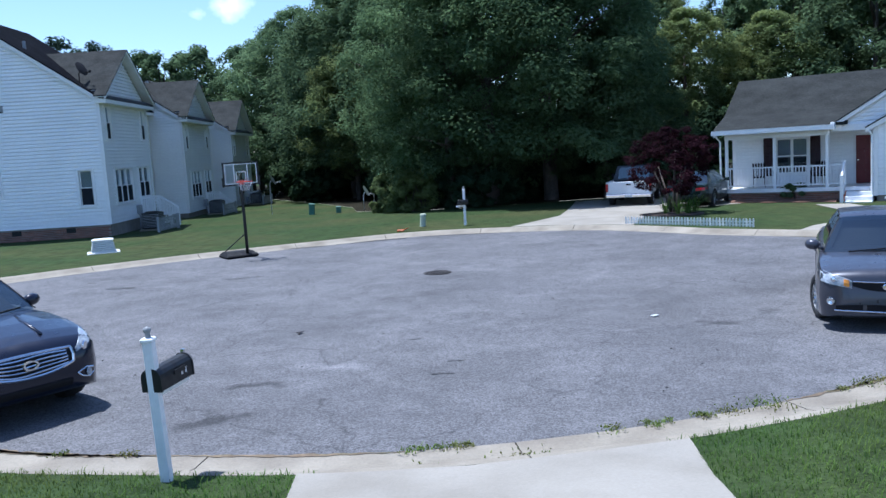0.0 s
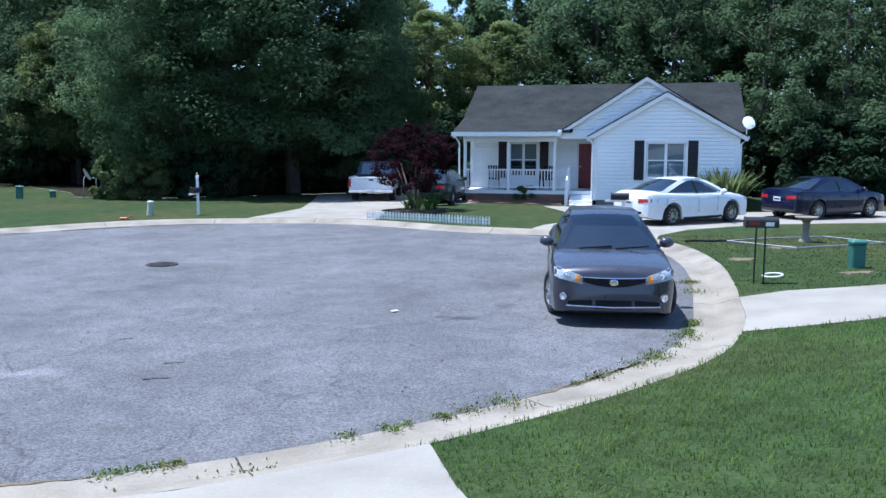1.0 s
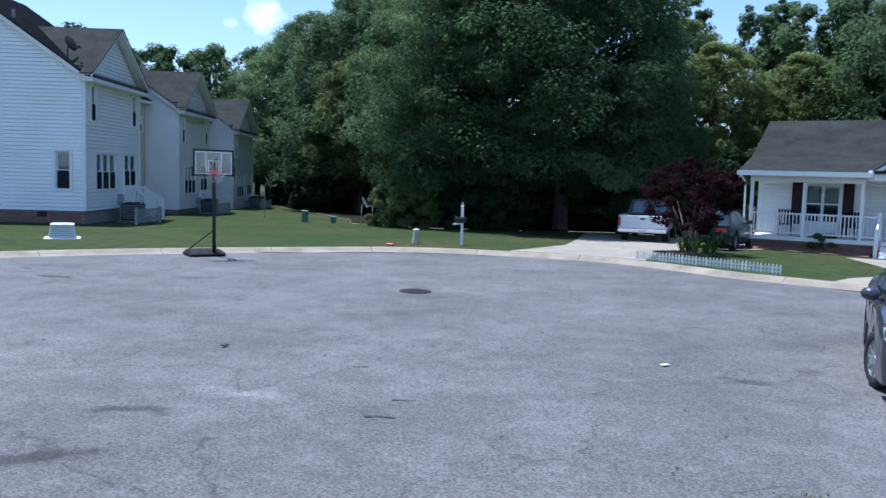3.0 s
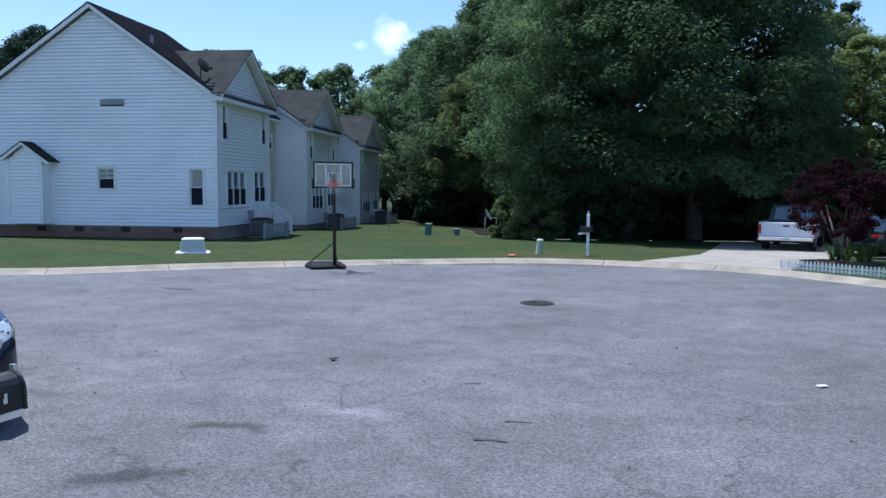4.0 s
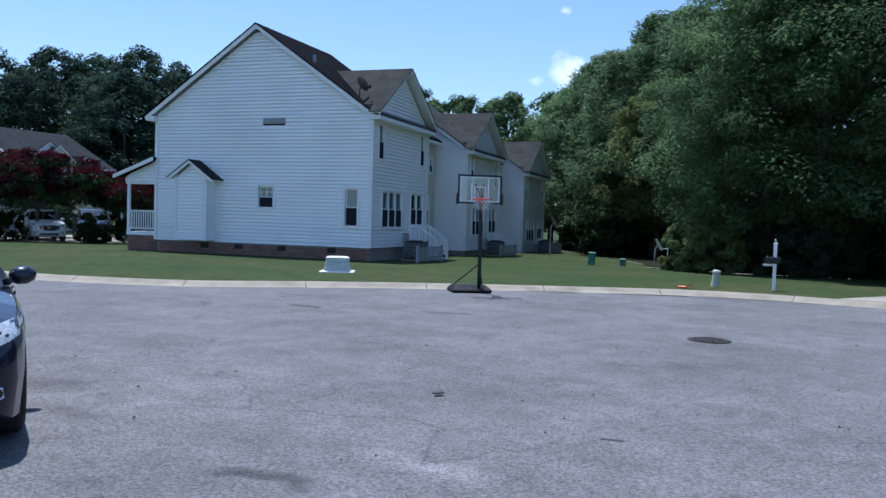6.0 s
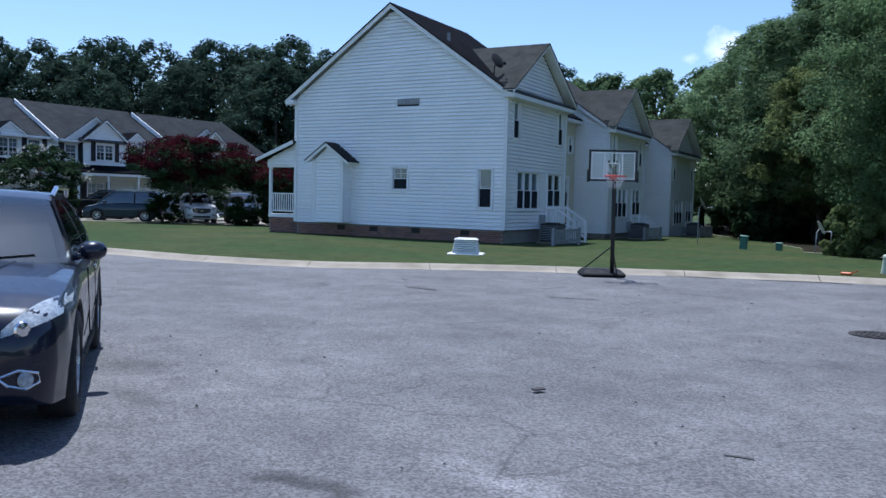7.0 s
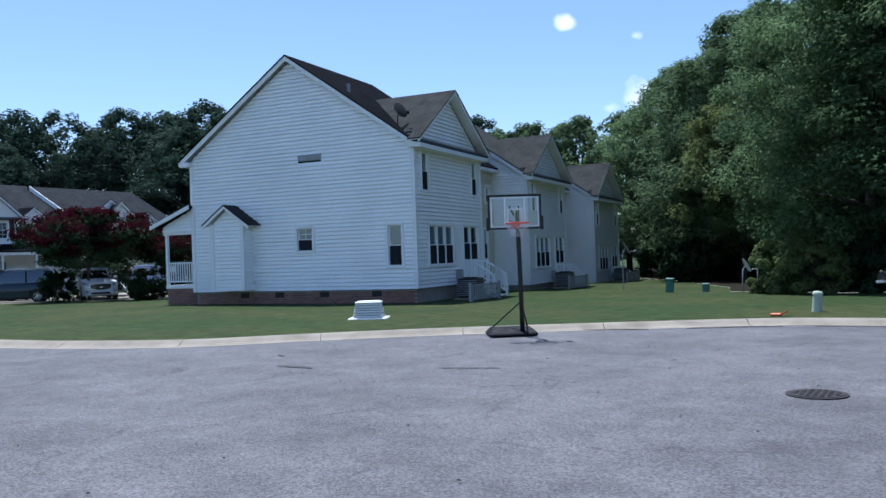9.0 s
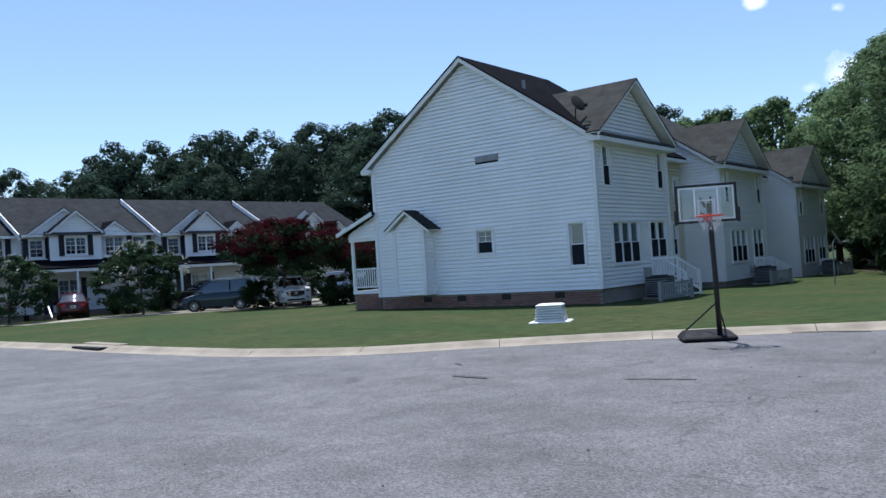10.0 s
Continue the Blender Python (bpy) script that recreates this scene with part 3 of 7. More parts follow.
def siding(shape, put, z0, z1, span, holes=(), course=COURSE):
    """Lapped boards: each course leans out at its foot. put(u, out, z) gives a place; span(z) the wall's (u0, u1) at a height; holes are (u0, u1, z0, z1)."""
    z = z0
    while z < z1 - 0.01:
        t = min(z + course, z1)
        a, b = span(z), span(t)
        mid = (z + t) / 2
        cut = [(h[0], h[1]) for h in holes if h[2] < mid < h[3]]
        runs, at = [], a[0]
        for c0, c1 in sorted(cut):
            runs.append((at, c0, False))
            at = c1
        runs.append((at, a[1], True))
        for n, (u0, u1, last) in enumerate(runs):
            if u1 - u0 < 0.01:
                continue
            t0 = b[0] if n == 0 else u0
            t1 = b[1] if last else u1
            if t1 - t0 < 0.01:
                t0 = t1 = (t0 + t1) / 2
            k = 0.34
            e0, e1 = u0 + (t0 - u0) * (1 - k), u1 + (t1 - u1) * (1 - k)
            zk = t - (t - z) * k
            shape.add((put(u0, 0.070, z), put(u1, 0.070, z), put(e1, 0.050, zk), put(e0, 0.050, zk), put(e1, 0.0, zk + 0.004), put(e0, 0.0, zk + 0.004), put(t1, 0.0, t), put(t0, 0.0, t), put(u0, 0, z), put(u1, 0, z)),
                      ((0, 1, 2, 3), (3, 2, 4, 5), (5, 4, 6, 7), (8, 9, 1, 0)))
        z = t


def ring(shape, x0, x1, z0, z1, w, y0, y1):
    """A rectangular frame in one piece, w wide, from y0 to y1."""
    out = []
    for x, z, sx, sz in ((x0, z0, 1, 1), (x1, z0, -1, 1), (x1, z1, -1, -1), (x0, z1, 1, -1), (x0, z0, 1, 1)):
        out.append([(x, y0, z), (x + sx * w, y0, z + sz * w), (x + sx * w, y1, z + sz * w), (x, y1, z)])
    return shape.loft(out, True)


def window(parent, m, w, h, cols=1, grid=False, blind=0.5, shutters=False, trim=0.09, screen=False):
    """A sash window in a wall: m puts its lower left corner, x along the wall, -y outwards."""
    win = part("window", ring(Shape(), -trim, w + trim, -trim, h + trim, trim, -0.095, 0.05), TRIM, parent, "white framed sash window", at=m)
    cw = w / cols
    for c in range(cols):
        x0, x1 = c * cw, (c + 1) * cw
        if c:
            part("mullion", Shape().box(x0 - 0.045, -0.055, 0.002, x0 + 0.045, 0.05, h - 0.002), TRIM, win)
        for lo, hi, y in ((0.002, h / 2 + 0.02, 0.0), (h / 2 - 0.02, h - 0.002, 0.022)):
            q = ring(Shape(), x0 + 0.012, x1 - 0.012, lo, hi, 0.045, y - 0.01, y + 0.012)
            if grid:
                q.box((x0 + x1) / 2 - 0.011, y - 0.008, lo, (x0 + x1) / 2 + 0.011, y + 0.008, hi)
                q.box(x0 + 0.03, y - 0.007, (lo + hi) / 2 - 0.011, x1 - 0.03, y + 0.007, (lo + hi) / 2 + 0.011)
            part("sash", q, TRIM, win)
            g = part("pane", Shape().box(x0 + 0.05, y - 0.003, lo + 0.03, x1 - 0.05, y + 0.003, hi - 0.03), GLASS, win)
            g.visible_shadow = False
            if screen and y == 0.0:
                part("insect_screen", Shape().box(x0 + 0.045, -0.028, lo + 0.03, x1 - 0.045, -0.022, hi - 0.03), SCREEN, win, "dark insect screen over the lower sash")
    if blind:
        part("blind", Shape().box(0.03, 0.055, h * (1 - blind), w - 0.03, 0.07, h - 0.02), BLIND, win)
    # near-black sheet behind the panes in place of an unlit room
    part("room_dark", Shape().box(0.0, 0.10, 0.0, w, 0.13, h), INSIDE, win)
    if shutters:
        for x0 in (-trim - 0.40, w + trim + 0.02):
            n = int((h + 2 * trim - 0.1) / 0.07)
            edge = [(-0.035, -trim), (-0.105, -trim), (-0.105, -trim + 0.05)]
            for i in range(n):
                z = -trim + 0.05 + i * 0.07
                edge += [(-0.085, z + 0.002), (-0.115, z + 0.035), (-0.112, z + 0.062), (-0.085, z + 0.066)]
            edge += [(-0.105, h + trim - 0.045), (-0.105, h + trim), (-0.035, h + trim)]
            q = Shape().prism(edge, "x", x0, x0 + 0.38)
            part("shutter", q, SHUTTER_BLACK if shutters is True else shutters, win, "black louvred shutter" if shutters is True else "dark maroon louvred shutter")
    return win


def wall_x(x, y, z):
    """Frame for a wall that faces -y."""
    return pose(x, y, z)


def wall_r(x, y, z):
    """Frame for a wall that faces +x."""
    return pose(x, y, z, 0, 0, 90)


def roof_pair(parent, name, ridge, eave_l, eave_r, y0, y1, mat, axis="y", thick=0.14, lift=0.0):
    """Two roof slopes from a ridge (p, z) to eaves (p, z), along an axis."""
    for e in (eave_l, eave_r):
        s = Shape().prism([ridge, e, (e[0], e[1] - thick), (ridge[0], ridge[1] - thick)], axis, y0, y1)
        part(name, s, mat, parent)
        dx = -0.0 if abs(e[0] - ridge[0]) < 0.01 else 0.01 * (1 if e[0] < ridge[0] else -1)
        part("soffit", Shape().prism([(ridge[0], ridge[1] - thick - 0.002), (e[0] + dx, e[1] - thick - 0.002), (e[0] + dx, e[1] - thick - 0.025), (ridge[0], ridge[1] - thick - 0.025)], axis, y0 + 0.02, y1 - 0.02), TRIM, parent)


def rake(parent, ridge, eave_l, eave_r, at, axis="y", depth=0.2, width=0.04, drop=0.02):
    for e in (eave_l, eave_r):
        s = Shape().prism([(ridge[0], ridge[1] - drop), (e[0], e[1] - drop), (e[0], e[1] - drop - depth), (ridge[0], ridge[1] - drop - depth)], axis, at - width, at + width)
        part("rake_board", s, TRIM, parent)


def brick_wall(parent, u0, u1, z0, z1, put, m_turn, limit=160):
    """Stretcher-bond bricks as parts, laid on a mortar backing."""
    if "brick" not in bpy.data.meshes:
        Shape().box(-0.098, -0.012, 0.004, 0.098, 0.03, 0.062, 0.004).mesh("brick", BRICK)
    me, n, row, z = bpy.data.meshes["brick"], 0, 0, z0
    while z < z1 - 0.06 and n < limit:
        u = u0 + (0.1 if row % 2 else 0.2)
        while u < u1 - 0.05 and n < limit:
            ob = new("brick", me)
            ob.parent = parent
            ob.matrix_basis = Matrix.Translation(put(u, z)) @ m_turn
            u, n = u + 0.208, n + 1
        z, row = z + 0.074, row + 1


def townhouse(m, with_porch, label, roof=SHINGLE, drop=0.0):
    """A two-storey gable-ended house with a gabled bay on its long side; origin at its right front corner on the ground."""
    T = thing("townhouse", m, label, "house", "white townhouses behind the lawn")
    W, L, B, zs, ze, slope, cx = 10.3, 6.31, 11.45, 0.55, 5.87, 0.685, -5.2
    zr = 9.53
    top = zr - 5.15 * slope
    # front gable wall
    holes = [(-5.13, -4.43, 2.07, 2.96), (-1.11, -0.55, 1.41, 2.91), (-4.97, -3.92, 5.56, 5.78)] if with_porch else []
    s = Shape()
    siding(s, lambda u, o, z: (u, -o, z), zs, zr - 0.12, lambda z: (-W, 0.0) if z < top else (cx - max(0.0, (zr - z) / slope), cx + max(0.0, (zr - z) / slope)), holes)
    tagged(part("wall", s, SIDING, T, "white lapped vinyl gable wall"), kind="stuff")
    for x in (-W, 0.0):
        part("corner_board", Shape().box(x - 0.085 if x else -0.055, -0.085, zs, x + 0.055 if x else 0.085, 0.055, top - 0.1), TRIM, T)
    # near-black core, seen as unlit rooms through the openings
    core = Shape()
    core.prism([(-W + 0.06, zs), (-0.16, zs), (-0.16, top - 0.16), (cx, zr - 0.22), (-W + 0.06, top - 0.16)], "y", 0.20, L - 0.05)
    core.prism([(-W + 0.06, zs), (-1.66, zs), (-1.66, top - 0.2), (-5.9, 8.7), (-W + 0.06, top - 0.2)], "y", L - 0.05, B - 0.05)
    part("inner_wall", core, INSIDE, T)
    # foundation
    f = Shape().box(-W + 0.03, 0.03, -0.9, -0.03, L, zs)
    f.box(-W + 0.03, L, -0.9, -1.53, B, zs)
    base = part("foundation", f, MORTAR, T, "brick foundation with vents")
    brick_wall(base, -W + 0.1, -0.05, zs - 0.52, zs - 0.02, lambda u, z: (u, 0.03, z), Matrix.Identity(4), 330 if with_porch else 60)
    for u in (-8.0, -6.3, -4.2, -1.9):
        v = Shape().box(u, 0.005, zs - 0.27, u + 0.4, 0.04, zs - 0.06)
        for i in range(4):
            v.box(u + 0.02, -0.004, zs - 0.25 + i * 0.047, u + 0.38, 0.01, zs - 0.232 + i * 0.047)
        part("foundation_vent", v, BLACK_METAL, T, "dark crawlspace vent")
    # long side: bay, then a recess
    holes = [(0.54, 1.12, 4.18, 5.60), (5.24, 5.82, 4.22, 5.64), (1.0, 3.22, 1.39, 2.88), (4.2, 5.75, 0.62, 2.9)]
    s = Shape()
    siding(s, lambda u, o, z: (o, u, z), zs, ze, lambda z: (0.0, L), holes)
    siding(s, lambda u, o, z: (0.02 + o, u, z), ze + 0.12, 7.96, lambda z: (2.9 - (8.02 - z) / 0.66, 2.9 + (8.02 - z) / 0.66))
    tagged(part("wall", s, SIDING, T, "white lapped vinyl side wall"), kind="stuff")
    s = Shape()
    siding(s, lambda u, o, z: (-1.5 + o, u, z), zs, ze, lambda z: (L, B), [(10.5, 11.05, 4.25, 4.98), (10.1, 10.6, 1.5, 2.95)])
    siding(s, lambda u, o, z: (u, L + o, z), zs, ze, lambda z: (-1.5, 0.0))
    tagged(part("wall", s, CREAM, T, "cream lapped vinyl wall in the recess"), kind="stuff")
    s = Shape()
    siding(s, lambda u, o, z: (-W - o, u, z), zs, ze, lambda z: (0.0, B))
    tagged(part("wall", s, SIDING, T), kind="stuff")
    # roofs
    roof_pair(T, "roof", (-5.27, 9.73), (-W - 0.45, 6.0), (0.24, 5.9), -0.34, L + 0.15, roof, "y", 0.06)
    roof_pair(T, "roof", (-5.9, 9.02), (-W - 0.4, ze + 0.06), (-1.1, ze + 0.06), L + 0.15, B + 0.05, roof)
    rake(T, (-5.27, 9.73), (-W - 0.43, 6.0), (0.22, 5.9), -0.27, "y", 0.17, 0.035, 0.062)
    part("eave_return", Shape().box(-0.04, -0.31, 5.68, 0.30, -0.02, 5.86), TRIM, T)
    part("eave_return", Shape().box(-W - 0.46, -0.31, 5.80, -W + 0.02, -0.02, 5.94), TRIM, T)
    roof_pair(T, "dormer_roof", (2.9, 8.22), (0.05, 6.30), (6.33, 6.02), -3.6, 0.0, SHINGLE_BROWN, "x", 0.06)
    roof_pair(T, "dormer_roof", (2.9, 8.22), (-0.43, 5.98), (6.33, 6.02), 0.0, 0.52, SHINGLE_BROWN, "x", 0.05)
    rake(T, (2.9, 8.22), (-0.42, 5.98), (6.32, 6.02), 0.46, "x", 0.11, 0.025, 0.055)
    part("pent_roof", Shape().prism([(0.0, ze + 0.24), (0.46, ze + 0.04), (0.46, ze - 0.02), (0.0, ze - 0.04)], "y", -0.3, 6.3), SHINGLE_EDGE, T, "dark shingled pent strip under the gable")
    part("fascia", Shape().box(0.0, -0.28, ze - 0.2, 0.44, 6.28, ze - 0.045), TRIM, T)
    part("fascia", Shape().box(-1.5, L + 0.4, ze - 0.16, -1.08, B, ze - 0.02), TRIM, T)
    part("fascia", Shape().box(-W - 0.42, -0.3, ze - 0.12, -W, B, ze - 0.045), TRIM, T)
    part("downpipe", Shape().beam((0.06, L - 0.1, 0.3), (0.06, L - 0.1, ze - 0.2), 0.06, 0.08), TRIM, T)
    part("roof_vent", Shape().tube([(-3.1, 0.8, 8.0), (-3.1, 0.8, 8.52)], 0.07, 10), GREY_PLASTIC, T)
    part("roof_vent", Shape().tube([(-3.1, 4.9, 8.0), (-3.1, 4.9, 8.5)], 0.05, 10), GREY_PLASTIC, T)
    # windows
    if with_porch:
        window(T, wall_x(-5.13, 0, 2.07), 0.70, 0.89, grid=True, screen=True)
        window(T, wall_x(-1.11, 0, 1.41), 0.56, 1.50, screen=True)
        lou = Shape().box(-4.97, -0.08, 5.56, -3.92, 0.0, 5.78)
        for i in range(6):
            lou.box(-4.94 + i * 0.17, -0.092, 5.59, -4.94 + i * 0.17 + 0.13, -0.075, 5.75)
        part("attic_vent", lou, GREY_PLASTIC, T, "grey louvred attic vent")
    window(T, wall_r(0, 0.54, 4.18), 0.58, 1.42, screen=True)
    window(T, wall_r(0, 5.24, 4.22), 0.58, 1.42, screen=True)
    window(T, wall_r(0, 1.0, 1.39), 2.22, 1.49, cols=3, screen=True)
    window(T, wall_r(0, 4.2, 1.5), 1.55, 1.4, cols=2, blind=0, screen=True, trim=0.07)
    d = Shape().box(-0.03, 4.13, 0.6, 0.05, 5.82, 1.43)
    for y0 in (4.28, 5.05):
        d.box(0.05, y0, 0.75, 0.065, y0 + 0.62, 1.32, 0.006)
    part("back_door", d, TRIM, T, "white panelled double back door")
    window(T, wall_r(-1.5, 10.5, 4.25), 0.55, 0.73, screen=True)
    window(T, wall_r(-1.5, 10.1, 1.5), 0.5, 1.45, screen=True)
    if with_porch:
        s = Shape()
        zc = 3.28
        siding(s, lambda u, o, z: (u, -0.6 - o, z), 0.62, 3.95, lambda z: (-8.83, -7.33) if z < zc else (-8.05 - max(0, (3.87 - z) / 0.8), -8.05 + max(0, (3.87 - z) / 0.8)))
        siding(s, lambda u, o, z: (-7.33 + o, u, z), 0.62, zc, lambda z: (-0.6, 0.0))
        siding(s, lambda u, o, z: (-8.83 - o, u, z), 0.62, zc, lambda z: (-0.6, 0.0))
        s.box(-8.82, -0.59, 0.60, -7.34, 0.0, 0.62)
        part("chimney_chase", s, SIDING, T, "white lapped chimney bay with its own small roof")
        for x in (-8.83, -7.33):
            part("corner_board", Shape().box(x - 0.08, -0.685, 0.6, x + 0.08, -0.57, zc), TRIM, T)
        roof_pair(T, "chase_roof", (-8.05, 4.03), (-9.16, 3.27), (-6.86, 3.20), -0.88, 0.0, SHINGLE_BROWN, "y", 0.04)
        rake(T, (-8.05, 4.03), (-9.14, 3.27), (-6.88, 3.20), -0.82, "y", 0.12, 0.03, 0.042)
        # side porch
        P = part("porch_deck", Shape().box(-11.95, 0.02, 0.72, -10.33, 5.5, 0.86), TRIM, T, "white porch deck")
        porch_base = part("porch_base", Shape().box(-11.9, 0.05, -0.6, -10.33, 5.4, 0.72), MORTAR, T, "brick porch base")
        brick_wall(porch_base, -11.9, -9.6, 0.05, 0.72, lambda u, z: (u, 0.045, z), Matrix.Identity(4), 110)
        part("porch_roof", Shape().prism([(-10.3, 4.15), (-12.4, 3.36), (-12.4, 3.28), (-10.3, 4.05)], "y", -0.3, 5.7), roof, T)
        s = Shape()
        siding(s, lambda u, o, z: (u, 0.02 - o, z), 3.12, 4.0, lambda z: (-12.0 + max(0.0, (z - 3.32) * 2.4), -10.3))
        part("porch_gable", s, SIDING, T)
        part("rake_board", Shape().prism([(-10.3, 4.16), (-12.42, 3.37), (-12.42, 3.22), (-10.3, 4.0)], "y", -0.36, -0.28), TRIM, T)
        part("porch_beam", Shape().box(-12.0, 0.0, 2.98, -10.3, 0.16, 3.12), TRIM, T)
        for y in (0.08, 2.7, 5.3):
            part("porch_post", Shape().box(-11.93, y - 0.06, 0.86, -11.81, y + 0.06, 2.98, 0.01), TRIM, T)
        for z in (0.98, 1.76):
            part("rail", Shape().box(-11.81, 0.05, z, -10.33, 0.11, z + 0.06), TRIM, T)
        for i in range(11):
            x = -11.70 + i * 0.125
            part("baluster", Shape().box(x - 0.017, 0.06, 1.04, x + 0.017, 0.10, 1.76), TRIM, T)
        # same near-black colour on a slab across the porch's far end
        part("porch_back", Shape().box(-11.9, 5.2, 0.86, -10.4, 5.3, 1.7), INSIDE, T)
    # back steps with rails
    st = part("back_steps", Shape().box(0.05, 4.05, 0.40, 0.60, 5.45, 0.56), TRIM, T, "white wooden back steps with rails")
    for i in range(3):
        part("tread", Shape().box(0.60 + i * 0.27, 4.15, 0.34 - i * 0.17, 0.89 + i * 0.27, 5.35, 0.39 - i * 0.17), TRIM, st)
    for y in (4.08, 5.42):
        for x, z0, z1 in ((0.12, -0.5, 1.5), (0.58, -0.5, 1.5), (1.42, -0.8, 0.92)):
            part("rail_post", Shape().box(x - 0.045, y - 0.045, z0, x + 0.045, y + 0.045, z1), TRIM, st)
        part("top_rail", Shape().beam((0.12, y, 1.44), (0.58, y, 1.44), 0.05, 0.08), TRIM, st)
        part("top_rail", Shape().beam((0.58, y, 1.42), (1.42, y, 0.86), 0.05, 0.08), TRIM, st)
        part("bottom_rail", Shape().beam((0.58, y, 0.72), (1.42, y, 0.16), 0.05, 0.07), TRIM, st)
        part("bottom_rail", Shape().beam((0.12, y, 0.70), (0.58, y, 0.70), 0.05, 0.06), TRIM, st)
        for i in range(9):
            x = 0.22 + i * 0.10 if i < 3 else 0.68 + (i - 3) * 0.125
            dz = 0 if i < 3 else (x - 0.58) * 0.667
            part("baluster", Shape().box(x - 0.015, y - 0.015, 0.70 - dz, x + 0.015, y + 0.015, 1.42 - dz), TRIM, st)
    m2 = Shape().box(0.06, 3.35, 0.72, 0.24, 3.68, 1.15, 0.02)
    m2.tube([(0.14, 3.5, 0.0), (0.14, 3.5, 0.74)], 0.03)
    part("meter_box", m2, GREY_PLASTIC, T, "grey electricity meter box")
    return T


def condenser(m, label):
    C = thing("air_conditioner", m, label, "air conditioner", "air conditioners by the townhouses")
    part("casing", Shape().box(-0.4, -0.4, 0.08, 0.4, 0.4, 0.82, 0.04), BLACK_METAL, C)
    g = Shape()
    for i in range(9):
        z = 0.16 + i * 0.07
        g.box(-0.415, -0.415, z, 0.415, -0.398, z + 0.02).box(0.398, -0.415, z, 0.415, 0.415, z + 0.02)
    part("louvre", g, GREY_PLASTIC, C)
    part("fan_guard", Shape().tube([(0, 0, 0.82), (0, 0, 0.86)], 0.3, 16), BLACK_METAL, C)
    part("pad", Shape().box(-0.5, -0.5, -0.1, 0.5, 0.5, 0.08), CONCRETE, C)
    return C


def lattice(m, w, h, label):
    """A low slatted screen before the air conditioners."""
    F = thing("slatted_screen", m, label, "screen", "slatted screens by the townhouses")
    for x in (0, w):
        part("post", Shape().box(x - 0.05, -0.05, -0.15, x + 0.05, 0.05, h + 0.05), GREY_PLASTIC, F)
    for z in (0.12, h - 0.08):
        part("rail", Shape().box(0, -0.02, z, w, 0.02, z + 0.07), GREY_PLASTIC, F)
    for i in range(int(w / 0.16)):
        x = 0.1 + i * 0.16
        part("slat", Shape().box(x, -0.035, 0.04, x + 0.09, -0.02, h), GREY_PLASTIC, F)
    return F


ROW = Matrix.Translation((-16.36, 35.28, 0)) @ pose(0, 0, 0, 0, 0, 6.5)
UNITS = [(0.0, 0.0, 0.0), (0.3, 11.55, -0.4), (0.6, 22.9, -0.9)]
for n, (u, vv, dz) in enumerate(UNITS):
    m = ROW @ Matrix.Translation((u, vv, dz))
    townhouse(m, n == 0, "white vinyl two-storey townhouse with dark roof and side porch" if n == 0 else "white vinyl two-storey townhouse with brown-grey roof", SHINGLE if n == 0 else SHINGLE_BROWN)
    for k, (x, y) in enumerate(((1.0, 2.6), (-0.6, 7.2))):
        p = m @ Vector((x, y, 0))
        condenser(Matrix.Translation((p.x, p.y, height(p.x, p.y))) @ pose(0, 0, 0, 0, 0, 6.5), "dark air conditioner on a pad by the house wall")
    p = m @ Vector((1.8, 0.7, 0))
    lattice(Matrix.Translation((p.x, p.y, height(p.x, p.y))) @ pose(0, 0, 0, 0, 0, 90), 2.2, 0.62, "grey low slatted screen in front of an air conditioner")


def dish(m, label, size=0.45, mat=GREY_PLASTIC):
    D = thing("satellite_dish", m, label, "satellite dish", "satellite dishes")
    rings = []
    for k in range(5):
        r = size * 0.5 * k / 4 + 0.001
        rings.append([(r * math.cos(a), 0.22 * r * r / size, 1.15 * r * math.sin(a)) for a in [2 * math.pi * i / 18 for i in range(18)]])
    b = Shape().loft(rings)
    b.loft([[(x, y + 0.012, z) for x, y, z in r] for r in rings])
    part("reflector", b, mat, D, at=pose(0, -0.1, 0.42, -28, 0, 0), smooth=True)
    part("arm", Shape().tube([(0, -0.08, 0.2), (0, -0.45, 0.24)], 0.014).box(-0.04, -0.5, 0.2, 0.04, -0.43, 0.3), mat, D)
    part("mast", Shape().tube([(0, 0.12, -0.2), (0, 0.1, 0.2), (0, -0.02, 0.4)], 0.022), mat, D)
    return D


dish(ROW @ pose(-0.75, 0.5, 6.80, 0, 0, 70), "dark satellite dish on the roof edge", 0.58, BLACK_PLASTIC)


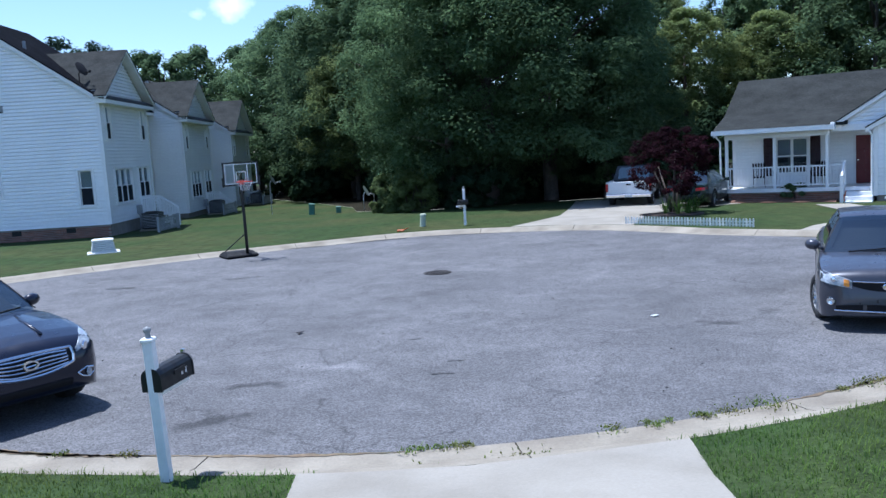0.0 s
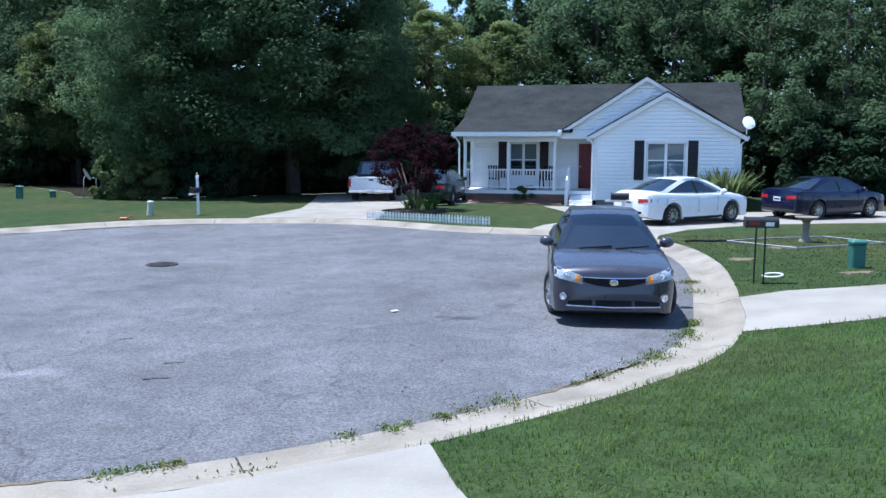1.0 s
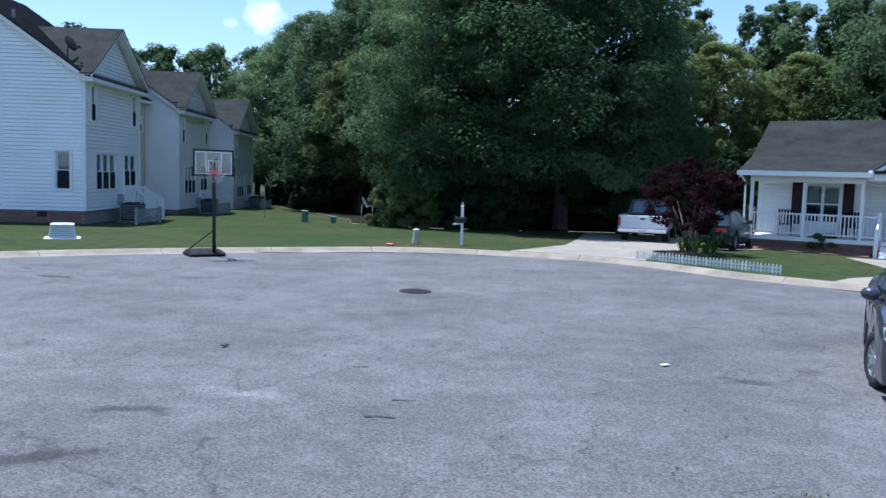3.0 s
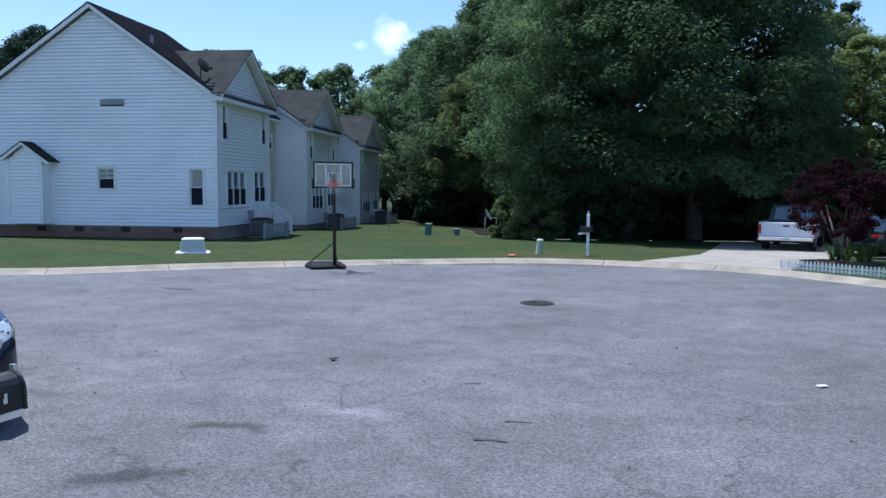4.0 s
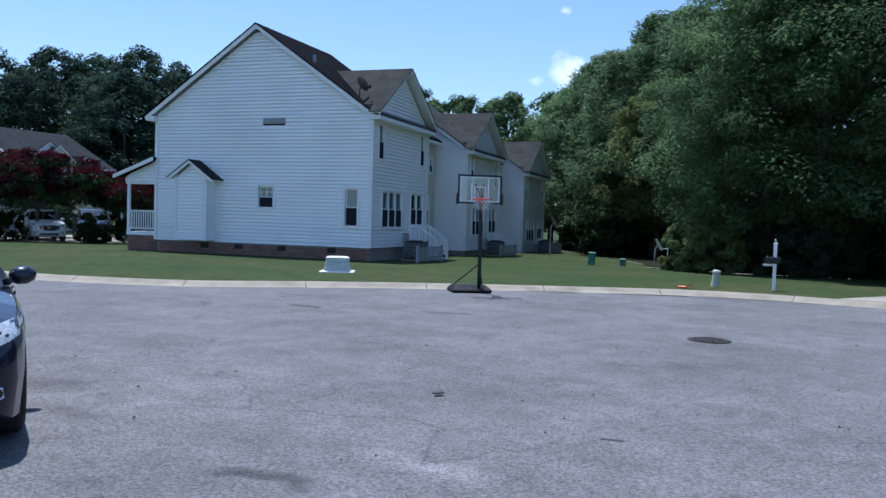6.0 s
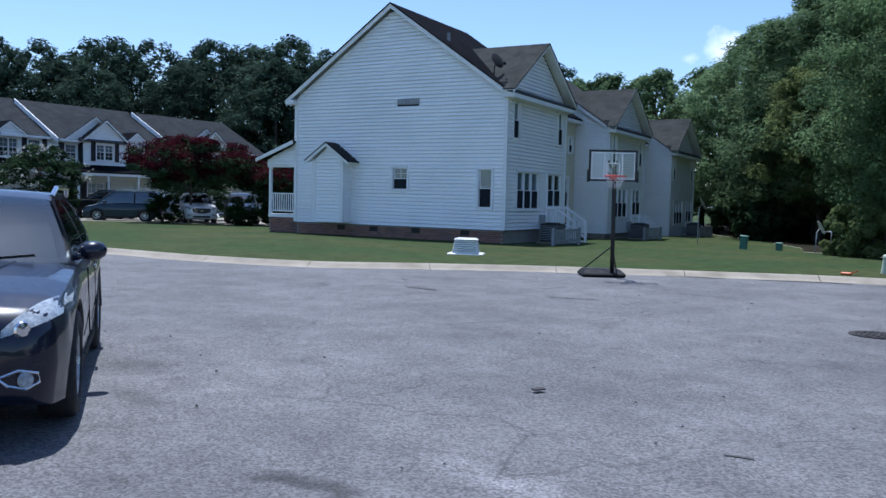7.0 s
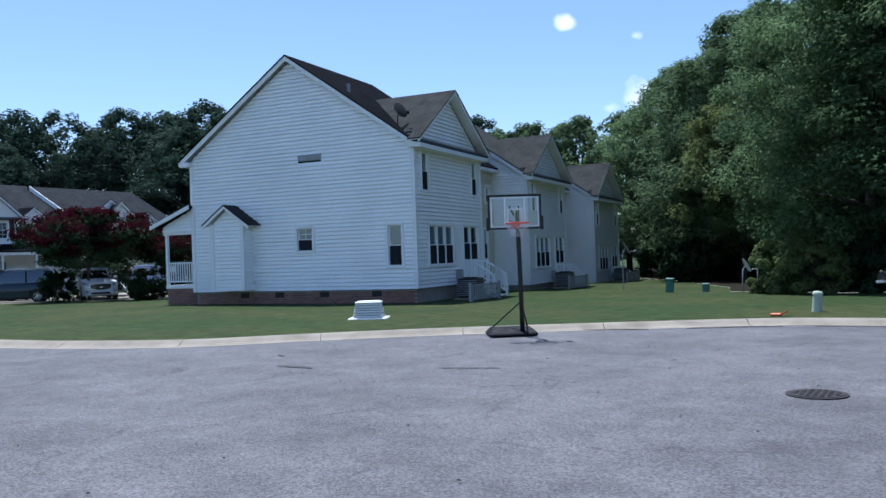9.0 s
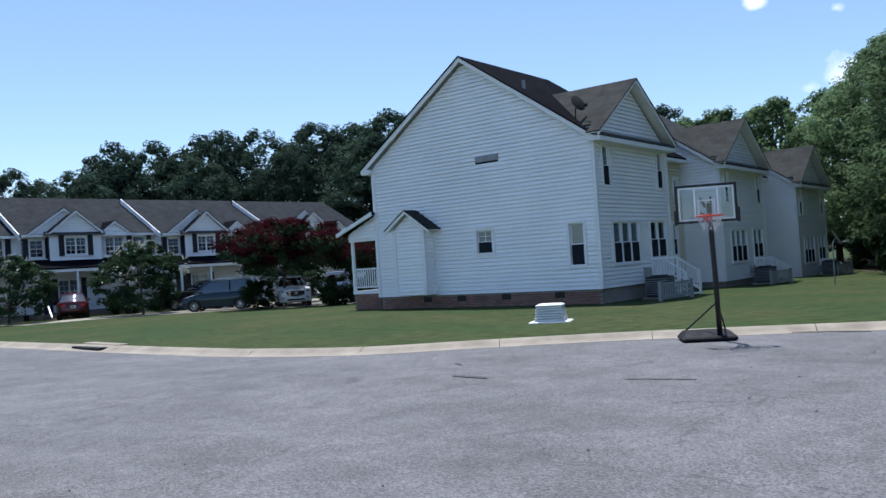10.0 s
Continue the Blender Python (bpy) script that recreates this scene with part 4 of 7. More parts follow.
# ---- bungalow ----
def bungalow(m):
    B = thing("bungalow", m, "white one-storey house with red door, porch and dark shutters", "house")
    # porch wall, wing wall and the rest
    s = Shape()
    siding(s, lambda u, o, z: (u, -3.0 - o, z), 0.45, 2.85, lambda z: (0.0, 5.62), [(1.7, 2.95, 0.95, 2.42), (4.72, 5.56, 0.45, 2.47)])
    tagged(part("wall", s, SIDING, B, "white lapped vinyl porch wall"), kind="stuff")
    s = Shape()
    siding(s, lambda u, o, z: (u, -5.2 - o, z), 0.12, 4.3, lambda z: (5.62, 11.14) if z < 2.84 else (8.38 - max(0, (4.42 - z) / 0.572), 8.38 + max(0, (4.42 - z) / 0.572)), [(7.66, 9.16, 1.04, 2.46)])
    siding(s, lambda u, o, z: (5.62 - o, u, z), 0.12, 2.85, lambda z: (-5.2, -3.0))
    siding(s, lambda u, o, z: (11.14 + o, u, z), 0.12, 2.9, lambda z: (-5.2, 4.2))
    siding(s, lambda u, o, z: (0.0 - o, u, z), 0.12, 2.9, lambda z: (-3.0, 4.2))
    siding(s, lambda u, o, z: (u, -4.85 - o, z), 2.85, 4.98, lambda z: (7.58 - max(0, (5.0 - z) / 0.63), 7.58 + max(0, (5.0 - z) / 0.63)))
    tagged(part("wall", s, SIDING, B, "white lapped vinyl front gable wall"), kind="stuff")
    core = Shape().box(0.05, -2.86, 0.3, 11.05, 4.15, 2.8).box(5.7, -5.06, 0.1, 11.05, -2.86, 2.8).prism([(4.3, 2.85), (10.85, 2.85), (7.58, 4.9)], "y", -4.75, -0.1)
    part("inner_wall", core, INSIDE, B)
    for x, y in ((5.62, -5.2), (11.14, -5.2), (0.0, -3.0)):
        part("corner_board", Shape().box(x - 0.08, y - 0.085, 0.1, x + 0.08, y + 0.05, 2.75), TRIM, B)
    f = Shape().box(0.1, -4.85, -0.9, 5.55, 4.1, 0.32).box(5.66, -5.16, -0.9, 11.1, 4.1, 0.12)
    base = part("foundation", f, MORTAR, B, "red brick foundation")
    brick_wall(base, 0.1, 4.7, -0.28, 0.28, lambda u, z: (u, -4.85, z), Matrix.Identity(4), 170)
    # roofs
    r = Shape().prism([(0, 5.14), (-3.2, 3.50), (-3.97, 3.287), (-3.97, 3.167), (-3.2, 3.36), (0, 5.0)], "x", -0.38, 5.0)
    r.prism([(-3.97, 3.287), (-5.12, 2.971), (-5.12, 2.867), (-3.97, 3.167)], "x", -0.38, 4.64)
    r.prism([(-5.12, 2.971), (-5.45, 2.88), (-5.45, 2.78), (-5.12, 2.867)], "x", -0.38, 4.08)
    part("roof", r, SHINGLE_BROWN, B, "grey-brown shingled front roof")
    part("roof", Shape().prism([(0, 5.14), (-3.2, 3.50), (-4.4, 2.90), (-4.4, 2.80), (-3.2, 3.36), (0, 5.0)], "x", 9.5, 11.6), SHINGLE_BROWN, B)
    part("roof", Shape().prism([(0, 5.14), (-3.2, 3.50), (-3.2, 3.36), (0, 5.0)], "x", 5.0, 9.5), SHINGLE_BROWN, B)
    part("roof", Shape().prism([(0, 5.14), (4.6, 2.78), (4.6, 2.66), (0, 5.0)], "x", -0.38, 11.6), SHINGLE_BROWN, B)
    for a, b in (((0, 5.12), (-3.2, 3.48)), ((-3.2, 3.48), (-5.45, 2.86))):
        part("rake_board", Shape().prism([(a[0], a[1] - 0.13), (b[0], b[1] - 0.11), (b[0], b[1] - 0.24), (a[0], a[1] - 0.27)], "x", -0.34, -0.30), TRIM, B)
    part("rake_board", Shape().prism([(0, 4.99), (-4.4, 2.79), (-4.4, 2.66), (0, 4.84)], "x", 11.5, 11.54), TRIM, B)
    roof_pair(B, "gable_roof", (7.58, 5.14), (3.95, 2.84), (11.35, 2.80), -5.12, 0.0, SHINGLE_BROWN, "y", 0.05)
    rake(B, (7.58, 5.14), (3.94, 2.84), (11.36, 2.80), -5.06, "y", 0.16, 0.03, 0.05)
    roof_pair(B, "wing_roof", (8.38, 4.50), (5.28, 2.73), (11.48, 2.73), -5.52, -3.0, SHINGLE_BROWN, "y", 0.05)
    rake(B, (8.38, 4.50), (5.27, 2.73), (11.49, 2.73), -5.46, "y", 0.17, 0.03, 0.05)
    part("gutter", Shape().box(-0.40, -5.55, 2.72, 4.22, -5.44, 2.90).box(4.08, -5.44, 2.70, 4.22, -5.12, 2.98), TRIM, B)
    part("gutter", Shape().box(11.42, -5.4, 2.6, 11.55, 4.2, 2.72), TRIM, B)
    part("downpipe", Shape().tube([(-0.25, -5.5, 2.72), (-0.15, -5.1, 2.45), (-0.15, -5.0, 0.0)], 0.04), TRIM, B)
    part("downpipe", Shape().tube([(11.5, -5.35, 2.65), (11.26, -5.25, 2.4), (11.26, -5.25, 0.1)], 0.04), TRIM, B)
    part("downpipe", Shape().tube([(5.35, -5.5, 2.66), (5.5, -5.32, 2.42), (5.5, -5.32, 0.1)], 0.04), TRIM, B)
    part("porch_beam", Shape().box(0.0, -5.0, 2.50, 4.0, -4.8, 2.74).box(4.06, -4.98, 2.62, 5.6, -4.84, 2.86), TRIM, B)
    part("porch_ceiling", Shape().box(0.0, -4.98, 2.74, 3.98, -3.0, 2.78).box(3.98, -4.84, 2.745, 5.6, -3.0, 2.78), TRIM, B)
    part("gable_vent", Shape().tube([(7.58, -4.98, 4.42), (7.58, -4.88, 4.42)], 0.2, 8), TRIM, B, "white octagonal gable vent")
    # porch
    part("porch_deck", Shape().box(0.0, -5.0, 0.30, 5.58, -3.0, 0.45), TRIM, B, "white porch deck edge")
    for x in (0.07, 1.95, 3.9):
        part("porch_post", Shape().box(x - 0.06, -4.96, 0.45, x + 0.06, -4.84, 2.5, 0.012), TRIM, B)
    for z in (0.55, 1.28):
        part("rail", Shape().box(0.1, -4.93, z, 4.5, -4.87, z + 0.06), TRIM, B)
    for i in range(34):
        x = 0.2 + i * 0.127
        part("baluster", Shape().box(x - 0.018, -4.918, 0.6, x + 0.018, -4.882, 1.28), TRIM, B)
    part("stair_post", Shape().box(4.45, -5.0, -0.2, 4.57, -4.88, 1.5), TRIM, B)
    part("stair_post", Shape().box(4.45, -6.0, -0.4, 4.57, -5.88, 0.95), TRIM, B)
    part("stair_rail", Shape().beam((4.51, -4.94, 1.4), (4.51, -5.94, 0.85), 0.06, 0.08).beam((4.51, -4.94, 0.6), (4.51, -5.94, 0.05), 0.06, 0.06), TRIM, B)
    for i in range(3):
        part("step", Shape().box(4.6, -5.32 - i * 0.3, -0.5, 5.55, -4.98 - i * 0.3, 0.28 - i * 0.17, 0.01), TRIM, B, "grey-white wooden step")
    # openings
    window(B, wall_x(1.7, -3.0, 0.95), 1.25, 1.47, cols=2, grid=False, blind=0.55, shutters=SHUTTER_MAROON)
    window(B, wall_x(7.66, -5.2, 1.04), 1.5, 1.42, cols=2, blind=0.96, shutters=True)
    d = Shape().box(4.76, -2.99, 0.47, 5.55, -2.95, 2.45)
    for x0 in (4.86, 5.20):
        for z0, z1 in ((0.65, 1.15), (1.25, 1.75), (1.85, 2.3)):
            d.box(x0, -3.005, z0, x0 + 0.26, -2.985, z1, 0.006)
    door = part("front_door", d, DOOR_RED, B, "dark red panelled front door")
    part("door_handle", Shape().tube([(4.84, -3.0, 1.4), (4.84, -3.06, 1.4)], 0.03), CHROME, door)
    part("door_frame", Shape().box(4.68, -3.07, 0.45, 4.76, -2.95, 2.45).box(5.55, -3.07, 0.45, 5.6, -2.95, 2.45).box(4.68, -3.07, 2.45, 5.6, -2.95, 2.55), TRIM, B)
    return B


def porch_chair(m):
    """A dark slatted porch chair."""
    C = thing("porch_chair", m, "dark outdoor chair on the white porch", "chair", "porch chairs")
    part("seat", Shape().box(-0.26, -0.26, 0.38, 0.26, 0.24, 0.44, 0.015), BLACK_PLASTIC, C)
    for i in range(5):
        part("back_slat", Shape().beam((-0.22 + i * 0.11, 0.24, 0.42), (-0.22 + i * 0.11, 0.36, 0.98), 0.07, 0.02), BLACK_PLASTIC, C)
    for x in (-0.24, 0.24):
        part("armrest", Shape().box(x - 0.035, -0.24, 0.60, x + 0.035, 0.28, 0.63), BLACK_PLASTIC, C)
        for y in (-0.22, 0.22):
            part("leg", Shape().box(x - 0.025, y - 0.025, 0.0, x + 0.025, y + 0.025, 0.60 if y < 0 else 0.40), BLACK_PLASTIC, C)
    return C


BUNG = pose(12.02, 40.97, 0.02, 0, 0, -27)
bungalow(BUNG)
porch_chair(BUNG @ pose(3.45, -3.65, 0.45, 0, 0, -14))
porch_chair(BUNG @ pose(1.1, -3.6, 0.45, 0, 0, 12))
strip = Shape()
rows = []
for i in range(17):
    q = BUNG @ Vector((0.3 + i * 0.25, -5.0, 0))
    w = BUNG @ Vector((0.3 + i * 0.25, -5.62 - 0.12 * math.sin(i * 1.3), 0))
    c = (q + w) / 2
    rows.append([(p.x, p.y, height(p.x, p.y) + h) for p, h in ((q, -0.05), (q, 0.09), (c, 0.10), (w, 0.03), (w, -0.05))])
tagged(part("planting_bed", strip.loft(rows, True, True), RED_MULCH), "red-brown mulch bed along the porch", "planting bed")
dish(BUNG @ pose(11.55, -4.6, 2.85, 0, 0, 15), "white satellite dish on the eave of the one-storey house", 0.5, WHITE_PLASTIC)


# ---- far townhouse row ----
def far_unit(m, label):
    """A porch-fronted townhouse; x runs along the front, -y faces the parking."""
    T = thing("row_house", m, label, "house", "far grey-white row houses")
    W = 10.1
    s = Shape()
    siding(s, lambda u, o, z: (u, -o, z), 0.3, 5.3, lambda z: (0, W), [(0.5, 1.45, 3.85, 4.95), (6.0, 7.4, 3.8, 5.05), (8.2, 9.2, 3.8, 5.05), (2.4, 3.9, 0.85, 2.35), (1.0, 1.9, 0.3, 2.4)], 0.2)
    siding(s, lambda u, o, z: (u, -0.6 - o, z), 3.6, 6.7, lambda z: (1.6, 5.4) if z < 5.3 else (3.5 - max(0, (6.7 - z) * 1.35), 3.5 + max(0, (6.7 - z) * 1.35)), [(2.75, 4.25, 3.95, 5.1)], 0.2)
    siding(s, lambda u, o, z: (u, -0.3 - o, z), 5.3, 6.9, lambda z: (2.8 - max(0, (6.9 - z) * 1.55), 2.8 + max(0, (6.9 - z) * 1.55)), (), 0.2)
    siding(s, lambda u, o, z: (-o, u, z), 0.3, 7.9, lambda z: (0 if z < 5.3 else (z - 5.3) / 0.5, 10.4 - (0 if z < 5.3 else (z - 5.3) / 0.5)), (), 0.2)
    siding(s, lambda u, o, z: (u, -0.35 - o, z), 5.25, 6.0, lambda z: (6.55 - max(0, (6.0 - z) * 1.6), 6.55 + max(0, (6.0 - z) * 1.6)), (), 0.2)
    tagged(part("wall", s, SIDING, T, "white lapped front with gables"), kind="stuff")
    part("inner_wall", Shape().box(0.1, 0.15, 0, W - 0.1, 10.2, 5.2).box(1.7, -0.45, 3.6, 5.3, 0.2, 5.2), INSIDE, T)
    part("roof", Shape().prism([(-0.4, 5.3), (5.2, 8.2), (5.2, 8.04), (-0.4, 5.14)], "x", -0.3, W), SHINGLE_GREY, T, "grey shingled roof")
    part("roof", Shape().prism([(10.8, 5.3), (5.2, 8.2), (5.2, 8.04), (10.8, 5.14)], "x", -0.3, W), SHINGLE_GREY, T)
    part("rake_board", Shape().prism([(-0.4, 5.32), (5.2, 8.24), (5.2, 7.9), (-0.4, 5.0)], "x", -0.36, -0.28), TRIM, T)
    roof_pair(T, "gable_roof", (2.8, 7.02), (0.15, 5.34), (5.45, 5.34), -0.56, 3.4, SHINGLE_GREY, "y", 0.06)
    rake(T, (2.8, 7.02), (0.15, 5.34), (5.45, 5.34), -0.53, "y", 0.14, 0.03, 0.06)
    roof_pair(T, "gable_roof", (3.5, 6.84), (1.45, 5.36), (5.55, 5.36), -0.92, -0.2, SHINGLE_GREY, "y", 0.05)
    rake(T, (3.5, 6.84), (1.45, 5.36), (5.55, 5.36), -0.88, "y", 0.14, 0.03, 0.05)
    part("pent_roof", Shape().prism([(-0.5, 5.45), (-0.95, 5.28), (-0.95, 5.2), (-0.5, 5.2)], "x", 1.3, 5.6), SHINGLE_EDGE, T)
    roof_pair(T, "gable_roof", (6.55, 6.15), (5.35, 5.34), (7.85, 5.34), -0.55, 1.6, SHINGLE, "y", 0.05)
    rake(T, (6.55, 6.15), (5.35, 5.34), (7.85, 5.34), -0.52, "y", 0.12, 0.03, 0.05)
    part("fascia", Shape().box(-0.2, -0.5, 5.12, W, -0.38, 5.28), TRIM, T)
    part("porch_roof", Shape().prism([(0.0, 3.72), (-2.0, 3.1), (-2.0, 3.0), (0.0, 3.0)], "x", 0.2, W - 0.6), SHINGLE, T)
    part("porch_beam", Shape().box(0.2, -1.98, 2.82, W - 0.6, -1.84, 2.998), TRIM, T)
    part("porch_floor", Shape().box(0.2, -2.0, -0.6, W - 0.6, 0, 0.25), CONCRETE, T)
    for x in (0.35, 2.9, 5.6, 8.0, 9.3):
        part("porch_post", Shape().box(x - 0.07, -1.95, 0.25, x + 0.07, -1.83, 2.82), TRIM, T)
    part("stair_rail", Shape().beam((0.6, -2.0, 1.1), (0.2, -3.6, 0.1), 0.08, 0.12).beam((1.8, -2.0, 1.1), (1.4, -3.6, 0.1), 0.08, 0.12), TRIM, T)
    part("front_step", Shape().box(0.5, -3.4, -0.6, 1.9, -2.0, 0.0).box(0.5, -2.8, 0.0, 1.9, -2.0, 0.14), CONCRETE, T)
    window(T, wall_x(2.75, -0.6, 3.95), 1.5, 1.15, cols=2, grid=True, shutters=True)
    window(T, wall_x(0.5, 0, 3.85), 0.95, 1.1, grid=True, shutters=True)
    window(T, wall_x(6.0, 0, 3.8), 1.4, 1.25, cols=2, grid=True)
    window(T, wall_x(8.2, 0, 3.8), 1.0, 1.25, shutters=True)
    window(T, wall_x(2.4, 0, 0.85), 1.5, 1.5, cols=2, grid=True, shutters=True)
    window(T, wall_x(6.4, 0, 0.7), 1.2, 1.5, cols=2)
    part("front_door", Shape().box(1.0, -0.06, 0.3, 1.9, 0.05, 2.4), SHUTTER_BLACK, T)
    return T


for n in range(-2, 3):
    far_unit(pose(-55.0 + 0.75 * n, 29.6 + 8.9 * n, 0.05 - 0.12 * max(n, 0), 0, 0, 90 + 1.0) @ Matrix.Diagonal((0.88, 1, 1, 1)), "far two-storey row house with dark roof, porch and shutters")


# ---- trees ----
def leaf_cloud(rnd, centres, radii, count, size, flat=0.6, up=0.85, hollow=0.4, three=False):
    """Loose bent leaves in clumps round the centres: verts and faces."""
    n = len(centres)
    c = np.repeat(np.array(centres), count, axis=0)
    r = np.repeat(np.array(radii), count)
    d = rnd.normal(size=(n * count, 3))
    d /= np.linalg.norm(d, axis=1)[:, None]
    rad = r * (hollow + (1 - hollow) * rnd.random(n * count) ** 0.6)
    p = c + d * rad[:, None] * (1, 1, flat)
    nor = d + (0, 0, up) + rnd.normal(size=d.shape) * 0.3
    nor /= np.linalg.norm(nor, axis=1)[:, None]
    a = np.cross(nor, rnd.normal(size=d.shape))
    a /= np.linalg.norm(a, axis=1)[:, None]
    b = np.cross(nor, a)
    s = size * (0.6 + 0.8 * rnd.random((len(p), 1)))
    if three:
        v = np.stack([p - a * s, p + a * s * 0.6 + b * s * 0.55, p + a * s * 0.6 - b * s * 0.55 - nor * s * 0.2], 1).reshape(-1, 3)
        i = np.arange(len(p)) * 3
        return v, np.stack([i, i + 1, i + 2], 1)
    k = 0.45
    q0, q2 = p - a * s, p + a * s - nor * s * 0.25
    q1, q3 = p + b * s * k, p - b * s * k
    v = np.stack([q0, q1, q2, q3], 1).reshape(-1, 3)
    i = np.arange(len(p)) * 4
    f = np.stack([i, i + 1, i + 2, i + 3], 1)
    return v, f


def crown_points(rnd, H, R, low, n, shape="round", core=0.25):
    """Clump centres on and in an uneven crown."""
    out, rad = [], []
    lobes = [(rnd.random() * 6.28, 0.65 + 0.5 * rnd.random()) for _ in range(7)]
    while len(out) < n:
        t = rnd.random()
        z = low + (H - low) * t
        if shape == "pine":
            w = (0.35 + 0.65 * (1 - t) ** 0.8) * (0.8 if t > 0.15 else 0.5)
        elif shape == "tall":
            w = math.sin(math.pi * min(1, 0.16 + 0.84 * t) ** 0.8) ** 0.55
        else:
            w = math.sin(math.pi * (0.14 + 0.82 * t)) ** 0.6
        a = rnd.random() * 6.28
        k = sum(g * max(0, math.cos(a - b + t * 2)) ** 3 for b, g in lobes) * 0.45 + 0.55
        r = R * w * min(k, 1.25) * math.sqrt(rnd.random() * (1 - core) + core)
        out.append((r * math.cos(a), r * math.sin(a), z))
        rad.append(R * (0.16 + 0.14 * rnd.random()) * (0.75 if t > 0.85 else 1))
    return out, rad


def tree_meshes(name, seed, H, R, low, clumps, per, size, mat, shape="round", trunk_r=0.22, flat=0.55, three=False, core=0.25):
    rnd = np.random.default_rng(seed)
    c, r = crown_points(rnd, H, R, low, int(clumps * 1.7), shape, core)
    v, f = leaf_cloud(rnd, c, [q * 0.78 for q in r], int(per * 0.6), size, flat, three=three)
    crown = leafy(name + "_crown", v.tolist(), f.tolist(), mat)
    s = Shape()
    lean = rnd.normal(size=2) * 0.25
    pts = [(lean[0] * t * t, lean[1] * t * t, H * 0.85 * t - 0.3) for t in (0, 0.03, 0.2, 0.45, 0.7, 1)]
    s.tube(pts, [trunk_r * 1.5, trunk_r * 1.1, trunk_r, trunk_r * 0.8, trunk_r * 0.5, 0.03], 8)
    limbs = []
    for k in range(8):
        x, y, z = c[int(rnd.integers(len(c)))]
        z0 = max(low * 0.8, z - 0.35 * math.hypot(x, y) - 1)
        z0 = min(z0, H * 0.7)
        limbs.append(Shape().tube([(0, 0, z0), (x * 0.45, y * 0.45, (z + z0) / 2 + 0.3), (x, y, z)], [trunk_r * 0.45, trunk_r * 0.25, 0.02], 5).mesh(name + "_limb", BARK, True))
    return s.mesh(name + "_trunk", BARK, True), crown, limbs


def tree(name, meshes, x, y, label, category="tree", group="", scale=1.0, turn=0.0, sink=0.0, wide=1.0):
    T = thing(name, Matrix.Translation((x, y, height(x, y) - sink)) @ pose(0, 0, 0, 0, 0, turn) @ Matrix.Diagonal((scale * wide, scale * wide, scale, 1)), label, category, group)
    part("trunk", meshes[0], None, T)
    part("crown", meshes[1], None, T)
    for limb in meshes[2]:
        part("limb", limb, None, T)
    return T


OAK = [tree_meshes("oak", 10 + k, 15.0, 4.6, 1.9, 215, 430, 0.078, LEAF_DARK, "tall", 0.28, 0.7, True, 0.55) for k in range(3)]
DEEP_OAK = [tree_meshes("deep", 14 + k, 15.0, 4.6, 1.2, 100, 150, 0.15, LEAF_DARK, "tall", 0.28, 0.6, True) for k in range(2)]
EDGE_TREE = [tree_meshes("edge", 20 + k, 13.5, 4.2, 2.2, 140, 230, 0.105, LEAF_MID, "tall", 0.24, 0.75, True, 0.4) for k in range(3)]
DEEP_EDGE = [tree_meshes("deepedge", 24 + k, 13.5, 4.2, 1.4, 85, 130, 0.17, LEAF_MID, "tall", 0.24, 0.75, True) for k in range(2)]
LIT_TREE = [tree_meshes("lit", 30 + k, 13.0, 4.0, 2.6, 130, 280, 0.10, LEAF_BRIGHT, "tall", 0.22, 0.65, True, 0.4) for k in range(2)]
SPIRE = [tree_meshes("spire", 44 + k, 15.0, 2.9, 1.6, 110, 170, 0.115, LEAF_MID, "pine", 0.18, 0.8, True, 0.35) for k in range(3)]
PINE = [tree_meshes("pine", 40 + k, 17.0, 3.4, 5.5, 90, 160, 0.15, LEAF_PINE, "tall", 0.2, 0.7, True) for k in range(3)]
FAR_TREE = [tree_meshes("far", 50 + k, 15.0, 5.0, 1.0, 110, 125, 0.17, LEAF_PINE, "tall", 0.2, 0.85, True) for k in range(3)]
trnd = random.Random(8)


def grove(kinds, places, label, group, name="broadleaf_tree", base=15.0):
    for x, y, h in places:
        x, y = x + trnd.uniform(-0.5, 0.5), y + trnd.uniform(-0.5, 0.5)
        k = trnd.choice(kinds)
        tree(name, k, x, y, label, "tree", group, h / base, trnd.uniform(0, 360), 0.1, trnd.uniform(0.95, 1.15))


# the dark stand in the middle
grove(OAK, [(-2.0, 44.5, 14.5), (0.3, 43.5, 16.5), (3.0, 44.5, 17.5), (6.0, 45.2, 8.6), (2.4, 48.0, 18.0), (8.2, 47.6, 6.6)], "tall dark green broadleaf tree in a dense stand", "dark tree stand")
grove(DEEP_OAK, [(-0.6, 48.5, 17.0), (1.8, 49.5, 18.8)], "tall dark green broadleaf tree in a dense stand", "dark tree stand")
# brighter trees behind the lawn
grove(EDGE_TREE, [(-7.6, 59, 15.4), (-10.6, 61, 15.6), (-9.8, 66.0, 16.4), (-13.4, 71.0, 17.0), (-17.0, 75.0, 16.4), (-21.0, 79.0, 15.4)], "sunlit green broadleaf tree at the wood's edge", "wood behind the lawn", base=13.5)
grove(EDGE_TREE, [(-4.0, 56, 14.8), (-11.5, 75, 15.5), (-16.5, 82, 15)], "green broadleaf tree at the wood's edge", "wood behind the lawn", base=13.5)
grove(DEEP_EDGE, [(-20.0, 84, 14.5), (-24.5, 83, 14.5), (-29, 83, 14.6), (-33, 82, 14.4), (-37, 80, 14)], "green broadleaf tree at the wood's edge", "wood behind the lawn", base=13.5)
